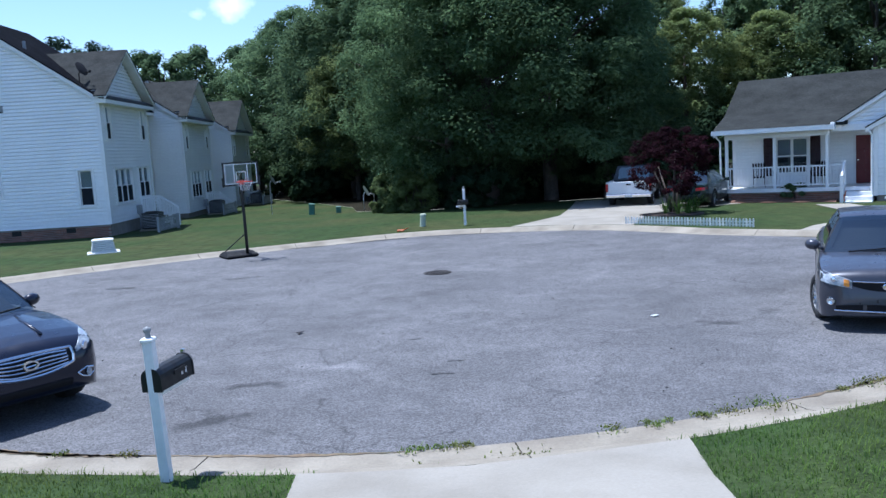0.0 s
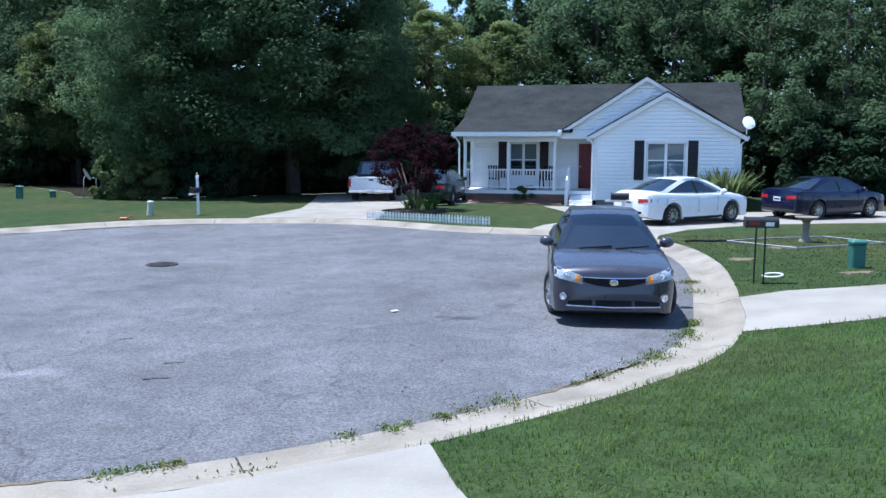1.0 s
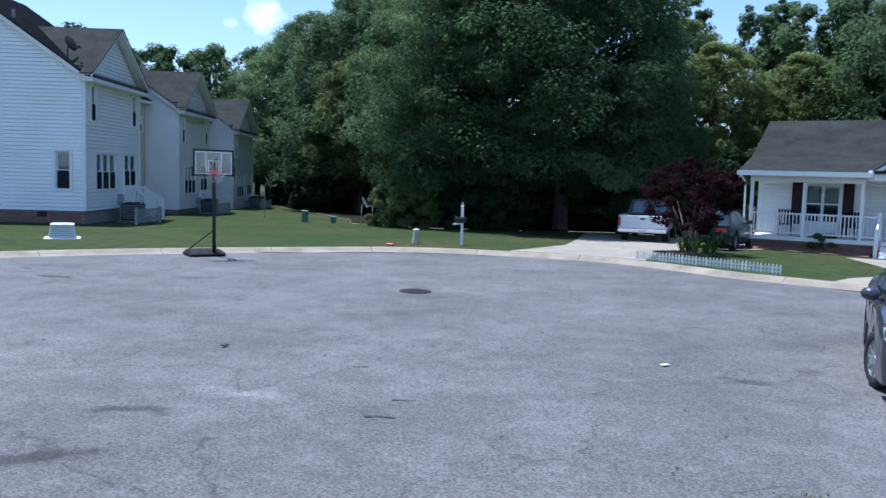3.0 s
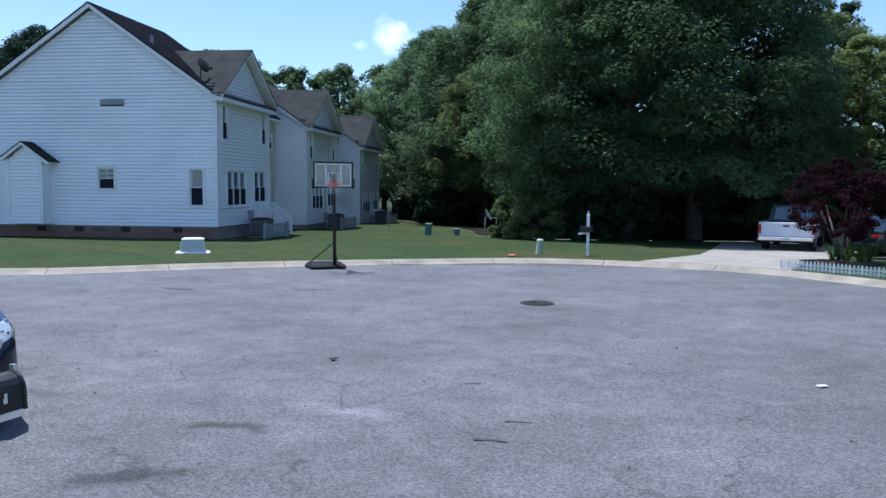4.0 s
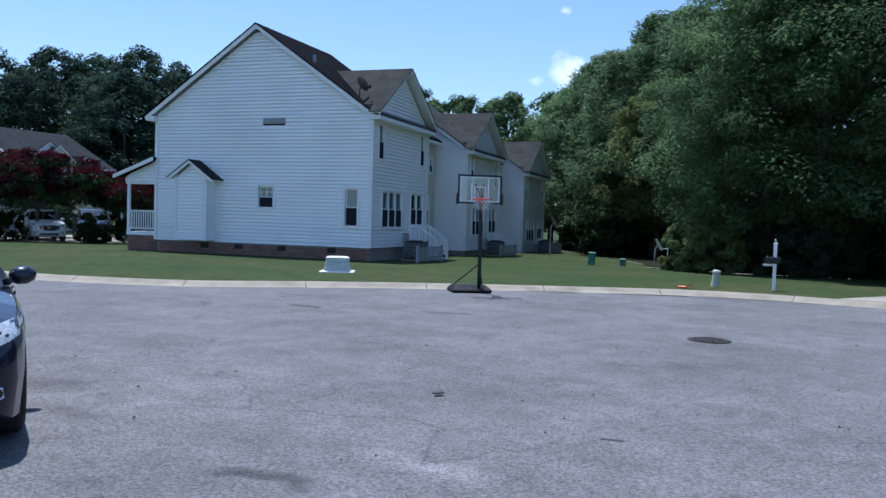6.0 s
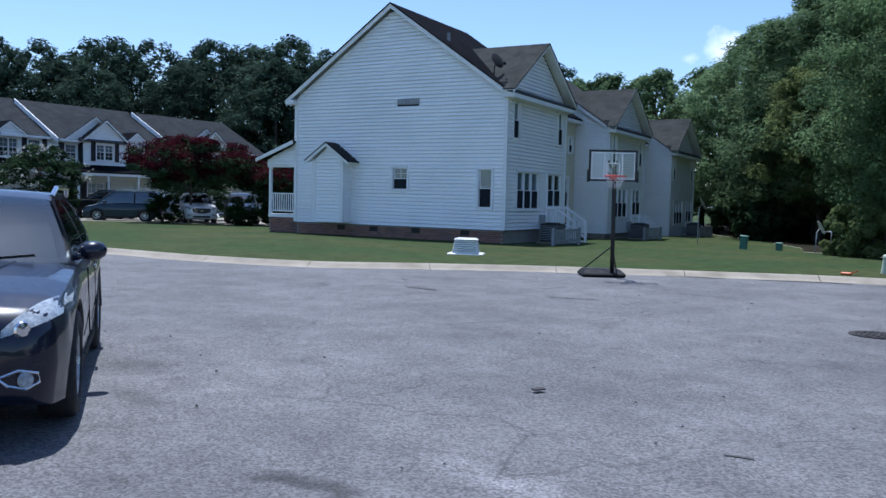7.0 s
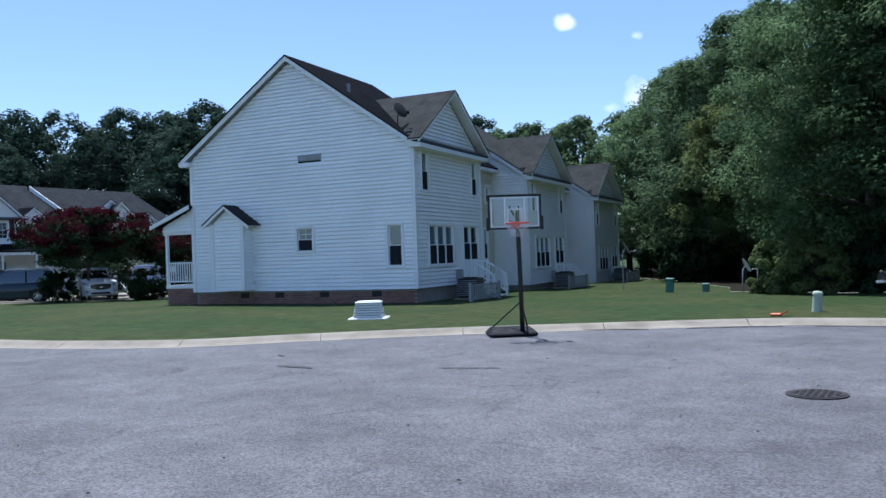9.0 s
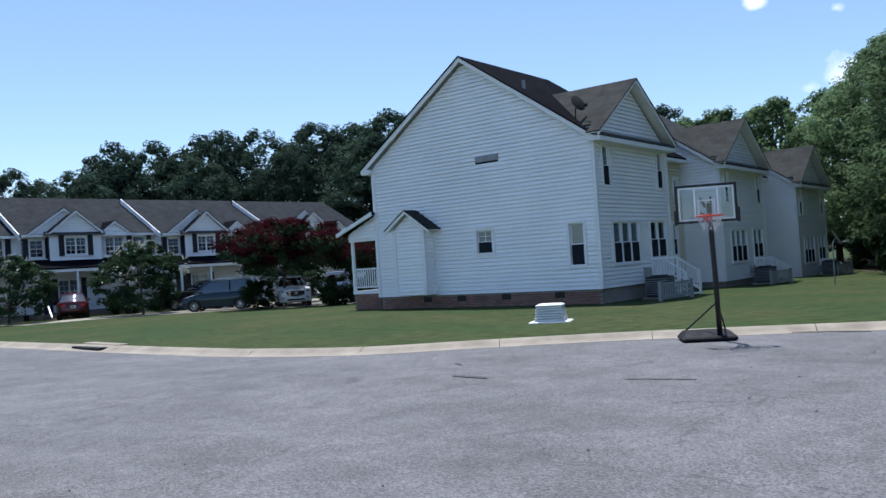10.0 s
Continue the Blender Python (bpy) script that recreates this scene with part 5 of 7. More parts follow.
# sunlit look of these crowns comes from the brighter leaf colour
grove(LIT_TREE, [(-9.4, 58.0, 10.8), (-11.2, 65.5, 11.6), (-7.0, 56.2, 9.6), (10.5, 56.5, 12.6), (12.0, 52.5, 10.5), (16.2, 52.0, 10.0)],
      "sunlit yellow-green broadleaf tree at the wood's edge", "wood behind the lawn", base=13.0)
grove(DEEP_OAK, [(-14.0, 80, 14.5), (-10.0, 83, 15.5), (-6.5, 77, 15.5), (-17.5, 90, 14.5), (-12.0, 70.5, 11.0), (-6.5, 69, 14.0)], "tall dark green broadleaf tree deep in the wood", "wood behind the lawn")
grove(DEEP_EDGE, [(-12, 93, 17.5), (-17, 95, 17.0), (-22, 94, 16.5), (-27, 93, 16.5), (-32, 91, 16.0), (-37, 89, 15.5)], "green broadleaf tree deep in the wood", "wood behind the lawn", base=13.5)
# behind and beside the bungalow
grove(SPIRE, [(11.8, 59.0, 14.6), (14.6, 57.0, 13.6), (16.8, 58.5, 14.6), (19.2, 55.8, 13.8), (21.6, 57.2, 15.0), (23.8, 54.4, 14.2), (26.2, 53.0, 14.4), (28.8, 51.2, 14.2), (31.4, 48.6, 13.8), (18.0, 61.0, 15.2), (34.0, 45.0, 13.4)],
      "tall narrow green tree behind the one-storey house", "wood behind the one-storey house", base=15.0)
grove(EDGE_TREE, [(21, 49.0, 13.8), (25, 46.5, 13.5), (28.5, 43.5, 13.0), (30.0, 39, 12.2), (31.5, 35.5, 11.5)], "green broadleaf tree behind the one-storey house", "wood behind the one-storey house", base=13.5)
grove(DEEP_EDGE, [(36, 33.5, 11.5), (19, 55, 14), (23.5, 53, 14.5), (28, 50.5, 14), (32, 47, 13.5), (36, 43, 13), (39, 38, 12.5), (42, 34, 12), (35, 38.5, 12)],
      "green broadleaf tree behind the one-storey house", "wood behind the one-storey house", base=13.5)
grove(PINE, [(22, 59, 15.0), (26.5, 57, 15.2), (30.5, 53.5, 15.0), (34.5, 51, 14.8), (38.5, 47.5, 14.5), (42, 43, 14.0), (46, 38, 13.5)], "tall pine in the wood behind the house", "wood behind the one-storey house", "pine_tree", 17.0)
# the far tree line beyond the row houses
line = [(-104, 40, 12.5), (-100, 47, 13.5), (-97, 43, 14), (-96, 53, 15), (-93, 58, 17), (-90, 52, 16), (-90, 63, 17.5), (-86, 68, 18), (-84, 62, 17), (-82, 73, 18.5), (-78, 77, 18.5), (-77, 70, 17.5), (-72, 81, 18.5), (-70, 75, 18), (-66, 84, 18), (-62, 80, 17), (-60, 88, 17.5), (-55, 84, 16.5),
        (-50, 88, 16), (-45, 86, 15.5), (-40, 82, 14.5), (-108, 32, 12), (-112, 24, 11.5)]
grove(FAR_TREE, [(x, y, h * 1.09) for x, y, h in line], "dark tall tree in the far tree line", "far tree line", "pine_tree", 15.0)
grove(FAR_TREE, [(x + 3.5, y - 6, h * 0.88) for x, y, h in line[:20]], "dark green tree in the far tree line", "far tree line", base=15.0)
grove(EDGE_TREE, [(-38, 58, 11), (-42, 62, 11.5), (-38, 68, 12.5)], "dark green tree behind the townhouses", "trees behind the townhouses", base=13.5)


def bush(name, x, y, H, R, mat, seed, label, category="bush", per=110, clumps=26, size=0.09, low=0.15, flat=0.8):
    rnd = np.random.default_rng(seed)
    c, r = crown_points(rnd, H, R, low, clumps)
    vv, ff = leaf_cloud(rnd, c, [q * 1.25 for q in r], per, size, flat)
    B = thing(name, Matrix.Translation((x, y, height(x, y))), label, category)
    part("foliage", leafy("foliage", vv.tolist(), ff.tolist(), mat), None, B)
    for k in range(5):
        p = c[k]
        part("stem", Shape().tube([(p[0] * 0.1, p[1] * 0.1, -0.1), (p[0] * 0.5, p[1] * 0.5, p[2] * 0.6), p], [0.03, 0.02, 0.008], 5), BARK, B)
    return B


# the last two shrubs take the leaf colour that has shade in it
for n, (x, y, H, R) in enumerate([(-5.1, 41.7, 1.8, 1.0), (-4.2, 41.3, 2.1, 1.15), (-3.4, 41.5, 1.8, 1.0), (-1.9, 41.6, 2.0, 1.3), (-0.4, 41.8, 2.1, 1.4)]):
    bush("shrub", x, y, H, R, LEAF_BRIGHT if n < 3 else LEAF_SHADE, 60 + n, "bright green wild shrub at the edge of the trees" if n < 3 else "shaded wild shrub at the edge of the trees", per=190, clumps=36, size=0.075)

# bushes added to fill the dark under the crowns, shade in their colour
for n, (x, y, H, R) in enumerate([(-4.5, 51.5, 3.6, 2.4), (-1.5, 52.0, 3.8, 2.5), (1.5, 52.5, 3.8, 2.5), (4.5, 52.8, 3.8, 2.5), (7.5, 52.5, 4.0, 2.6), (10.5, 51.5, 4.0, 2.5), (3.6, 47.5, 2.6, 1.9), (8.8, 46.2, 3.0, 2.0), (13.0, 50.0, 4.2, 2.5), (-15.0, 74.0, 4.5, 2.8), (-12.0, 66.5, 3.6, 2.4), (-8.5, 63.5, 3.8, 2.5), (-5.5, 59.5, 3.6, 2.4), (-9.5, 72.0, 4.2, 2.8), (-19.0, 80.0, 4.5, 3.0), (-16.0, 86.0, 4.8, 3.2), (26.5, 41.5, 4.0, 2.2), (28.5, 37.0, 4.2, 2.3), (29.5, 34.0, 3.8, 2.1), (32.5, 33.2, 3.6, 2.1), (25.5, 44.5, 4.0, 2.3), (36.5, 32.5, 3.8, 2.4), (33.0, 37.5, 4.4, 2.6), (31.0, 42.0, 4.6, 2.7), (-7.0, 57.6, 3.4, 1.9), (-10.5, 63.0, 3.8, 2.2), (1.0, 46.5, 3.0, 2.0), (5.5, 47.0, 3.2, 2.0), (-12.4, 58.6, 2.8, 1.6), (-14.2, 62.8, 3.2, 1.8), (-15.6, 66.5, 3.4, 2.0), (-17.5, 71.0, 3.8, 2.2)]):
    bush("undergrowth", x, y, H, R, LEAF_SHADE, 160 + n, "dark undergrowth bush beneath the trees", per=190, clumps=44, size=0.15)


def strap_clump(name, x, y, n, length, width, mat, seed, label, category="plant", spread=0.25, lean=0.6):
    """Long strap leaves that rise from one place and arch outwards."""
    r = random.Random(seed)
    B = thing(name, Matrix.Translation((x, y, height(x, y))), label, category)
    s = Shape()
    for k in range(n):
        a, q, ln = r.uniform(0, 6.283), r.uniform(0, spread), length * r.uniform(0.6, 1.0)
        d, o = Vector((math.cos(a), math.sin(a), 0)), Vector((-math.sin(a), math.cos(a), 0))
        tip = lean * r.uniform(0.3, 1.1)
        base = d * q
        line = []
        for i in range(6):
            t = i / 5
            c = base + d * (ln * tip * t * t) + Vector((0, 0, ln * (t - 0.35 * tip * t * t) - 0.02))
            w = width * (0.35 + 1.3 * t - 1.6 * t * t) if i < 5 else 0.004
            line.append([c - o * max(w, 0.004), c + Vector((0, 0, -0.15 * w)), c + o * max(w, 0.004)])
        s.loft(line, False)
    part("foliage", leafy("foliage", [tuple(v) for v in s.v], s.f, mat), None, B)
    return B


# ---- vehicles ----
from mathutils.bvhtree import BVHTree


def lathe(shape, profile, sides=24):
    """Turn (radius, x) pairs round the x axis."""
    rings = [[(x, r * math.cos(a), r * math.sin(a)) for a in [2 * math.pi * k / sides for k in range(sides)]] for r, x in profile]
    return shape.loft(rings, True, False)


def wheel_meshes():
    t = lathe(Shape(), [(0.66, -0.5), (0.9, -0.5), (0.98, -0.42), (1.0, -0.25), (1.0, 0.25), (0.98, 0.42), (0.9, 0.5), (0.7, 0.5), (0.66, 0.44)])
    r = lathe(Shape(), [(0.02, -0.3), (0.62, -0.3), (0.66, 0.44), (0.70, 0.47), (0.68, 0.40), (0.60, 0.2)])
    for k in range(10):
        a = 2 * math.pi * k / 10
        d, s = (math.cos(a), math.sin(a)), (-math.sin(a), math.cos(a))
        ring = lambda q, w, x: [(x, d[0] * q + s[0] * w, d[1] * q + s[1] * w), (x, d[0] * q - s[0] * w, d[1] * q - s[1] * w), (x - 0.12, d[0] * q - s[0] * w, d[1] * q - s[1] * w), (x - 0.12, d[0] * q + s[0] * w, d[1] * q + s[1] * w)]
        r.loft([ring(0.08, 0.05, 0.40), ring(0.4, 0.035, 0.40), ring(0.64, 0.05, 0.42)], True, True)
    lathe(r, [(0.001, 0.42), (0.12, 0.42), (0.14, 0.36)], 12)
    return t.mesh("tyre", TYRE, True), r.mesh("rim", RIM), lathe(Shape(), [(0.02, 0.05), (0.6, 0.05), (0.6, 0.0), (0.02, 0.0)]).mesh("wheel_back", BLACK_METAL)


TYRE_ME, RIM_ME, BACK_ME = wheel_meshes()
SEDAN = dict(L=4.80, W=1.82, H=1.47, r=0.335, front=0.95, rear=3.73, tw=0.225,
             s=[0, 0.05, 0.16, 0.4, 0.8, 1.25, 1.6, 2.4, 3.4, 4.0, 4.5, 4.72, 4.80], w=[0.62, 0.76, 0.85, 0.893, 0.908, 0.91, 0.91, 0.91, 0.91, 0.90, 0.86, 0.79, 0.66],
             zt=[0.74, 0.81, 0.85, 0.89, 0.94, 0.985, 0.99, 0.99, 1.0, 1.03, 1.04, 1.0, 0.86], zs=[0.62, 0.69, 0.73, 0.77, 0.81, 0.84, 0.85, 0.87, 0.88, 0.90, 0.90, 0.87, 0.76],
             zb=[0.23, 0.20, 0.19, 0.19, 0.19, 0.19, 0.19, 0.19, 0.20, 0.21, 0.24, 0.30, 0.40], ws=1.18, wt=2.02, rt=3.42, rw=4.18, belt=0.97, wb=0.80, wr=0.545)
CROSS = dict(L=4.86, W=1.93, H=1.66, r=0.405, front=0.93, rear=3.80, tw=0.265,
             s=[0, 0.05, 0.16, 0.4, 0.8, 1.3, 1.7, 2.4, 3.4, 4.0, 4.5, 4.76, 4.86], w=[0.62, 0.77, 0.87, 0.93, 0.955, 0.96, 0.955, 0.95, 0.955, 0.96, 0.92, 0.84, 0.70],
             zt=[0.72, 0.84, 0.92, 0.99, 1.06, 1.11, 1.12, 1.12, 1.13, 1.15, 1.15, 1.10, 0.95], zs=[0.62, 0.70, 0.78, 0.86, 0.93, 0.97, 0.98, 0.99, 1.0, 1.02, 1.02, 0.98, 0.85],
             zb=[0.42, 0.33, 0.27, 0.25, 0.25, 0.25, 0.25, 0.25, 0.26, 0.28, 0.32, 0.38, 0.5], ws=1.55, wt=2.38, rt=3.95, rw=4.62, belt=1.11, wb=0.85, wr=0.62)
VAN = dict(L=4.9, W=1.9, H=1.80, r=0.335, front=0.95, rear=3.85, tw=0.22,
           s=[0, 0.05, 0.16, 0.4, 0.8, 1.2, 1.6, 2.4, 3.4, 4.2, 4.7, 4.85, 4.90], w=[0.6, 0.75, 0.86, 0.92, 0.94, 0.95, 0.95, 0.95, 0.95, 0.95, 0.94, 0.90, 0.84],
           zt=[0.62, 0.72, 0.80, 0.90, 1.0, 1.08, 1.10, 1.10, 1.10, 1.10, 1.10, 1.08, 1.04], zs=[0.52, 0.6, 0.68, 0.78, 0.88, 0.95, 0.97, 0.97, 0.97, 0.97, 0.97, 0.95, 0.9],
           zb=[0.36, 0.28, 0.23, 0.21, 0.21, 0.21, 0.21, 0.21, 0.21, 0.24, 0.3, 0.34, 0.4], ws=0.95, wt=1.95, rt=4.55, rw=4.82, belt=1.08, wb=0.86, wr=0.72)


def body_shape(d, z_cut=None):
    """The lower body: sections along its length, with open wheel arches."""
    st = sorted(set(np.round(np.r_[np.array(d["s"]), np.arange(0.2, d["L"] - 0.1, 0.12), *[np.arange(c - d["r"] - 0.09, c + d["r"] + 0.10, 0.045) for c in (d["front"], d["rear"])]], 3)))
    rings = []
    for s in st:
        w, zt, zs, zb = (float(np.interp(s, d["s"], d[k])) for k in ("w", "zt", "zs", "zb"))
        za = zb
        for c in (d["front"], d["rear"]):
            q = (d["r"] + 0.06) ** 2 - (s - c) ** 2
            if q > 0:
                za = max(za, d["r"] + math.sqrt(q))
        za = min(za, zs - 0.03)
        zm = max(za + 0.01, 0.45 * zb + 0.55 * zs)
        half = [(0, zb), (w * 0.70, zb), (w * 0.70, za), (w * 0.965, za + 0.004), (w, zm), (w * 0.985, zs), (w * 0.93, zs + (zt - zs) * 0.62), (w * 0.78, zt - 0.012), (w * 0.4, zt + 0.012), (0, zt + 0.02)]
        y = s - d["L"] / 2
        ring = [(x, y, z) for x, z in half] + [(-x, y, z) for x, z in reversed(half[1:-1])]
        rings.append(ring)
    return Shape().loft(rings, True, True)


def car(m, label, d, body_mat, group="parked cars", style="plain", steer=0.0, roof_mat=None, rails=False, front=None, rear=None, kind="car"):
    C = thing(kind, m, label, "car", group)
    body = part("body", body_shape(d), body_mat, C, smooth=True)
    me = body.data
    bm = bmesh.new()
    bm.from_mesh(me)
    for e in bm.edges:
        e.smooth = not (len(e.link_faces) == 2 and e.calc_face_angle(0) > 0.62)
    bm.to_mesh(me)
    bm.free()
    L2, H, wb, wr, belt = d["L"] / 2, d["H"], d["wb"], d["wr"], d["belt"]
    yw, yt, yr, yb = d["ws"] - L2, d["wt"] - L2, d["rt"] - L2, d["rw"] - L2
    P = lambda x, y, z: Vector((x, y, z))
    A = [P(wb, yw, belt), P(wb, yb, belt), P(wr, yt, H - 0.05), P(wr, yr, H - 0.05)]  # right side corners
    # the roof line: up the windscreen, over the roof, down the rear window
    arc = smooth_line([(yw, belt - 0.01), (yt, H - 0.055), ((yt + yr) / 2, H - 0.012), (yr, H - 0.06), (yb, belt + 0.02)], 0.06)
    order = np.argsort(arc[:, 0])
    top = lambda y: float(np.interp(y, arc[order, 0], arc[order, 1]))
    wide = lambda z: wb + (wr - wb) * min(1.0, max(0.0, (z - belt) / (H - 0.05 - belt))) ** 1.25
    sweep = lambda y: wide(top(y)) * (1.0 if y < yr else 1.0 - 0.04 * (y - yr) / (yb - yr))

    def across(y0, y1, bend, n=10, grow=1.0):
        """A curved sheet from side to side between two stations."""
        rows = []
        for j in range(n + 1):
            y = y0 + (y1 - y0) * j / n
            rows.append([(u * sweep(y) * grow, y + bend * (1 - u * u) * (1 - 0.5 * j / n if bend < 0 else 0.5 + 0.5 * j / n), top(y) + 0.03 * (1 - u * u)) for u in [i / 6 - 1 for i in range(13)]])
        return Shape().loft(rows, False)

    # near-black block in place of the unlit cabin
    cab = Shape()
    k = 0.90
    cab.loft([[(wb * k, yw + 0.16, belt - 0.1), (wb * k, yb - 0.16, belt - 0.1), (-wb * k, yb - 0.16, belt - 0.1), (-wb * k, yw + 0.16, belt - 0.1)],
              [(wr * k, yt + 0.14, H - 0.12), (wr * k, yr - 0.14, H - 0.12), (-wr * k, yr - 0.14, H - 0.12), (-wr * k, yt + 0.14, H - 0.12)]], True, True)
    part("cabin", cab, INSIDE, C)
    part("windscreen", across(yw, yt, -0.14, grow=0.97), CAR_GLASS, C, smooth=True).visible_shadow = False
    part("rear_window", across(yr, yb, 0.09, grow=0.95), CAR_GLASS, C, smooth=True).visible_shadow = False
    mid = (yt + yr) / 2 - 0.02
    for sx in (1, -1):
        glass_top = lambda y: max(belt, min(top(y), top(y - 0.10), top(y + 0.20)) - 0.055)
        side = lambda y, z: (sx * wide(z) * (1.0 if y < yr else 1.0 - 0.04 * (y - yr) / (yb - yr)), y, z)
        for y0, y1 in ((yw + 0.06, mid - 0.035), (mid + 0.035, yb - 0.06)):
            ys = np.linspace(y0, y1, 15)
            part("side_window", Shape().loft([[side(y, belt + (glass_top(y) - belt) * t) for y in ys] for t in (0, 0.33, 0.66, 1.0)], False), CAR_GLASS, C, smooth=True).visible_shadow = False
        ys = np.linspace(yw - 0.02, yb + 0.02, 40)
        part("pillar_frame", Shape().loft([[side(y, glass_top(y) + (max(top(y), belt + 0.002) - glass_top(y)) * t) for y in ys] for t in (0, 0.5, 1.0)], False), body_mat, C, smooth=True)
        part("door_post", Shape().loft([[side(y, belt + (glass_top(y) - belt) * t) for y in (mid - 0.04, mid + 0.04)] for t in (0, 0.33, 0.66, 1.0)], False), BLACK_PLASTIC, C)
        # mirror, sill, handles, door seams
        mir = Shape().tube([(sx * (wb + q), yw + 0.38 + 0.25 * q, belt + 0.05 + 0.08 * q) for q in (0.03, 0.05, 0.10, 0.17, 0.23, 0.255)], [0.02, 0.055, 0.082, 0.085, 0.06, 0.015], 12)
        mir.beam((sx * (wb - 0.02), yw + 0.38, belt + 0.0), (sx * (wb + 0.08), yw + 0.39, belt + 0.03), 0.06, 0.05)
        part("side_mirror", mir, body_mat, C, smooth=True)
        wmax = max(d["w"])
        for y in (yw + 0.62, mid, yb - 0.38):
            part("door_seam", Shape().beam((sx * (wmax - 0.004), y, 0.40), (sx * (np.interp(y + L2, d["s"], d["w"]) * 0.985 + 0.002), y, belt - 0.1), 0.008, 0.012), BLACK_PLASTIC, C)
        for y in (mid - 0.2, yb - 0.62):
            part("door_handle", Shape().box(sx * wmax - 0.012, y - 0.1, belt - 0.16, sx * wmax + 0.014, y + 0.1, belt - 0.125, 0.006), body_mat if style != "chrome" else CHROME, C)
        part("sill", Shape().box(sx * wmax * 0.965 - 0.012, d["front"] - L2 + d["r"] + 0.12, d["zb"][6] - 0.01, sx * wmax * 0.965 + 0.012, d["rear"] - L2 - d["r"] - 0.12, d["zb"][6] + 0.07, 0.006), BLACK_PLASTIC, C)
        if rails:
            part("roof_rail", Shape().tube([(sx * (wr + 0.0), yt + 0.1, H - 0.03), (sx * (wr + 0.02), yt + 0.3, H + 0.05), (sx * (wr + 0.02), yr - 0.2, H + 0.05), (sx * wr, yr, H - 0.03)], 0.022), CHROME, C)
    part("roof", across(yt - 0.03, yr + 0.03, 0.0), roof_mat or body_mat, C, smooth=True)
    # wheels
    for y, turn in ((d["front"] - L2, steer), (d["rear"] - L2, 0)):
        for sx in (1, -1):
            w = part("tyre", TYRE_ME, None, C, at=pose(sx * (max(d["w"]) - d["tw"] * 0.52), y, d["r"], 0, 0, turn) @ pose(0, 0, 0, 0, 0, 0 if sx > 0 else 180) @ Matrix.Diagonal((d["tw"], d["r"], d["r"], 1)))
            part("rim", RIM_ME, None, w)
            part("brake", BACK_ME, None, w)
    if front:
        front(C, d, body_mat)
    if rear:
        rear(C, d, body_mat)
    return C


def wiper(C, d):
    L2, y, z = d["L"] / 2, d["ws"] - d["L"] / 2, d["belt"]
    for x in (-0.45, 0.1):
        part("wiper", Shape().beam((x, y - 0.14, z + 0.02), (x + 0.5, y - 0.11, z + 0.06), 0.02, 0.02), BLACK_PLASTIC, C)


def skin(tree, xs, lo, hi, off=0.008, rows=4, side=-1, depth=0.03):
    """A panel that follows the nose (side -1) or tail (side 1) between two curves of height over x."""
    front, back = [], []
    for j in range(rows + 1):
        a, b = [], []
        for x in xs:
            z = lo(x) + (hi(x) - lo(x)) * j / rows
            hit = tree.ray_cast(Vector((x, side * 9.0, z)), Vector((0, -side, 0)))[0]
            y = hit.y if hit else side * 1.9
            a.append((x, y + side * off, z))
            b.append((x, y - side * depth, z))
        front.append(a)
        back.append(b)
    edge = lambda g: g[0] + [r[-1] for r in g[1:]] + g[-1][-2::-1] + [r[0] for r in g[-2:0:-1]]
    return Shape().loft(front, False).loft([edge(front), edge(back)], True)


def on_skin(tree, x, z, side=-1, off=0.0):
    hit = tree.ray_cast(Vector((x, side * 9.0, z)), Vector((0, -side, 0)))[0]
    return (hit.y if hit else side * 1.9) + side * off


def skin_tube(tree, pts, r, off=0.004, side=-1):
    return Shape().tube([(x, on_skin(tree, x, z, side, off), z) for x, z in pts], r, 6)


def nose(C, d):
    body = next(o for o in C.children if o.name.startswith("body"))
    bm = bmesh.new()
    bm.from_mesh(body.data)
    tree = BVHTree.FromBMesh(bm)
    bm.free()
    return tree


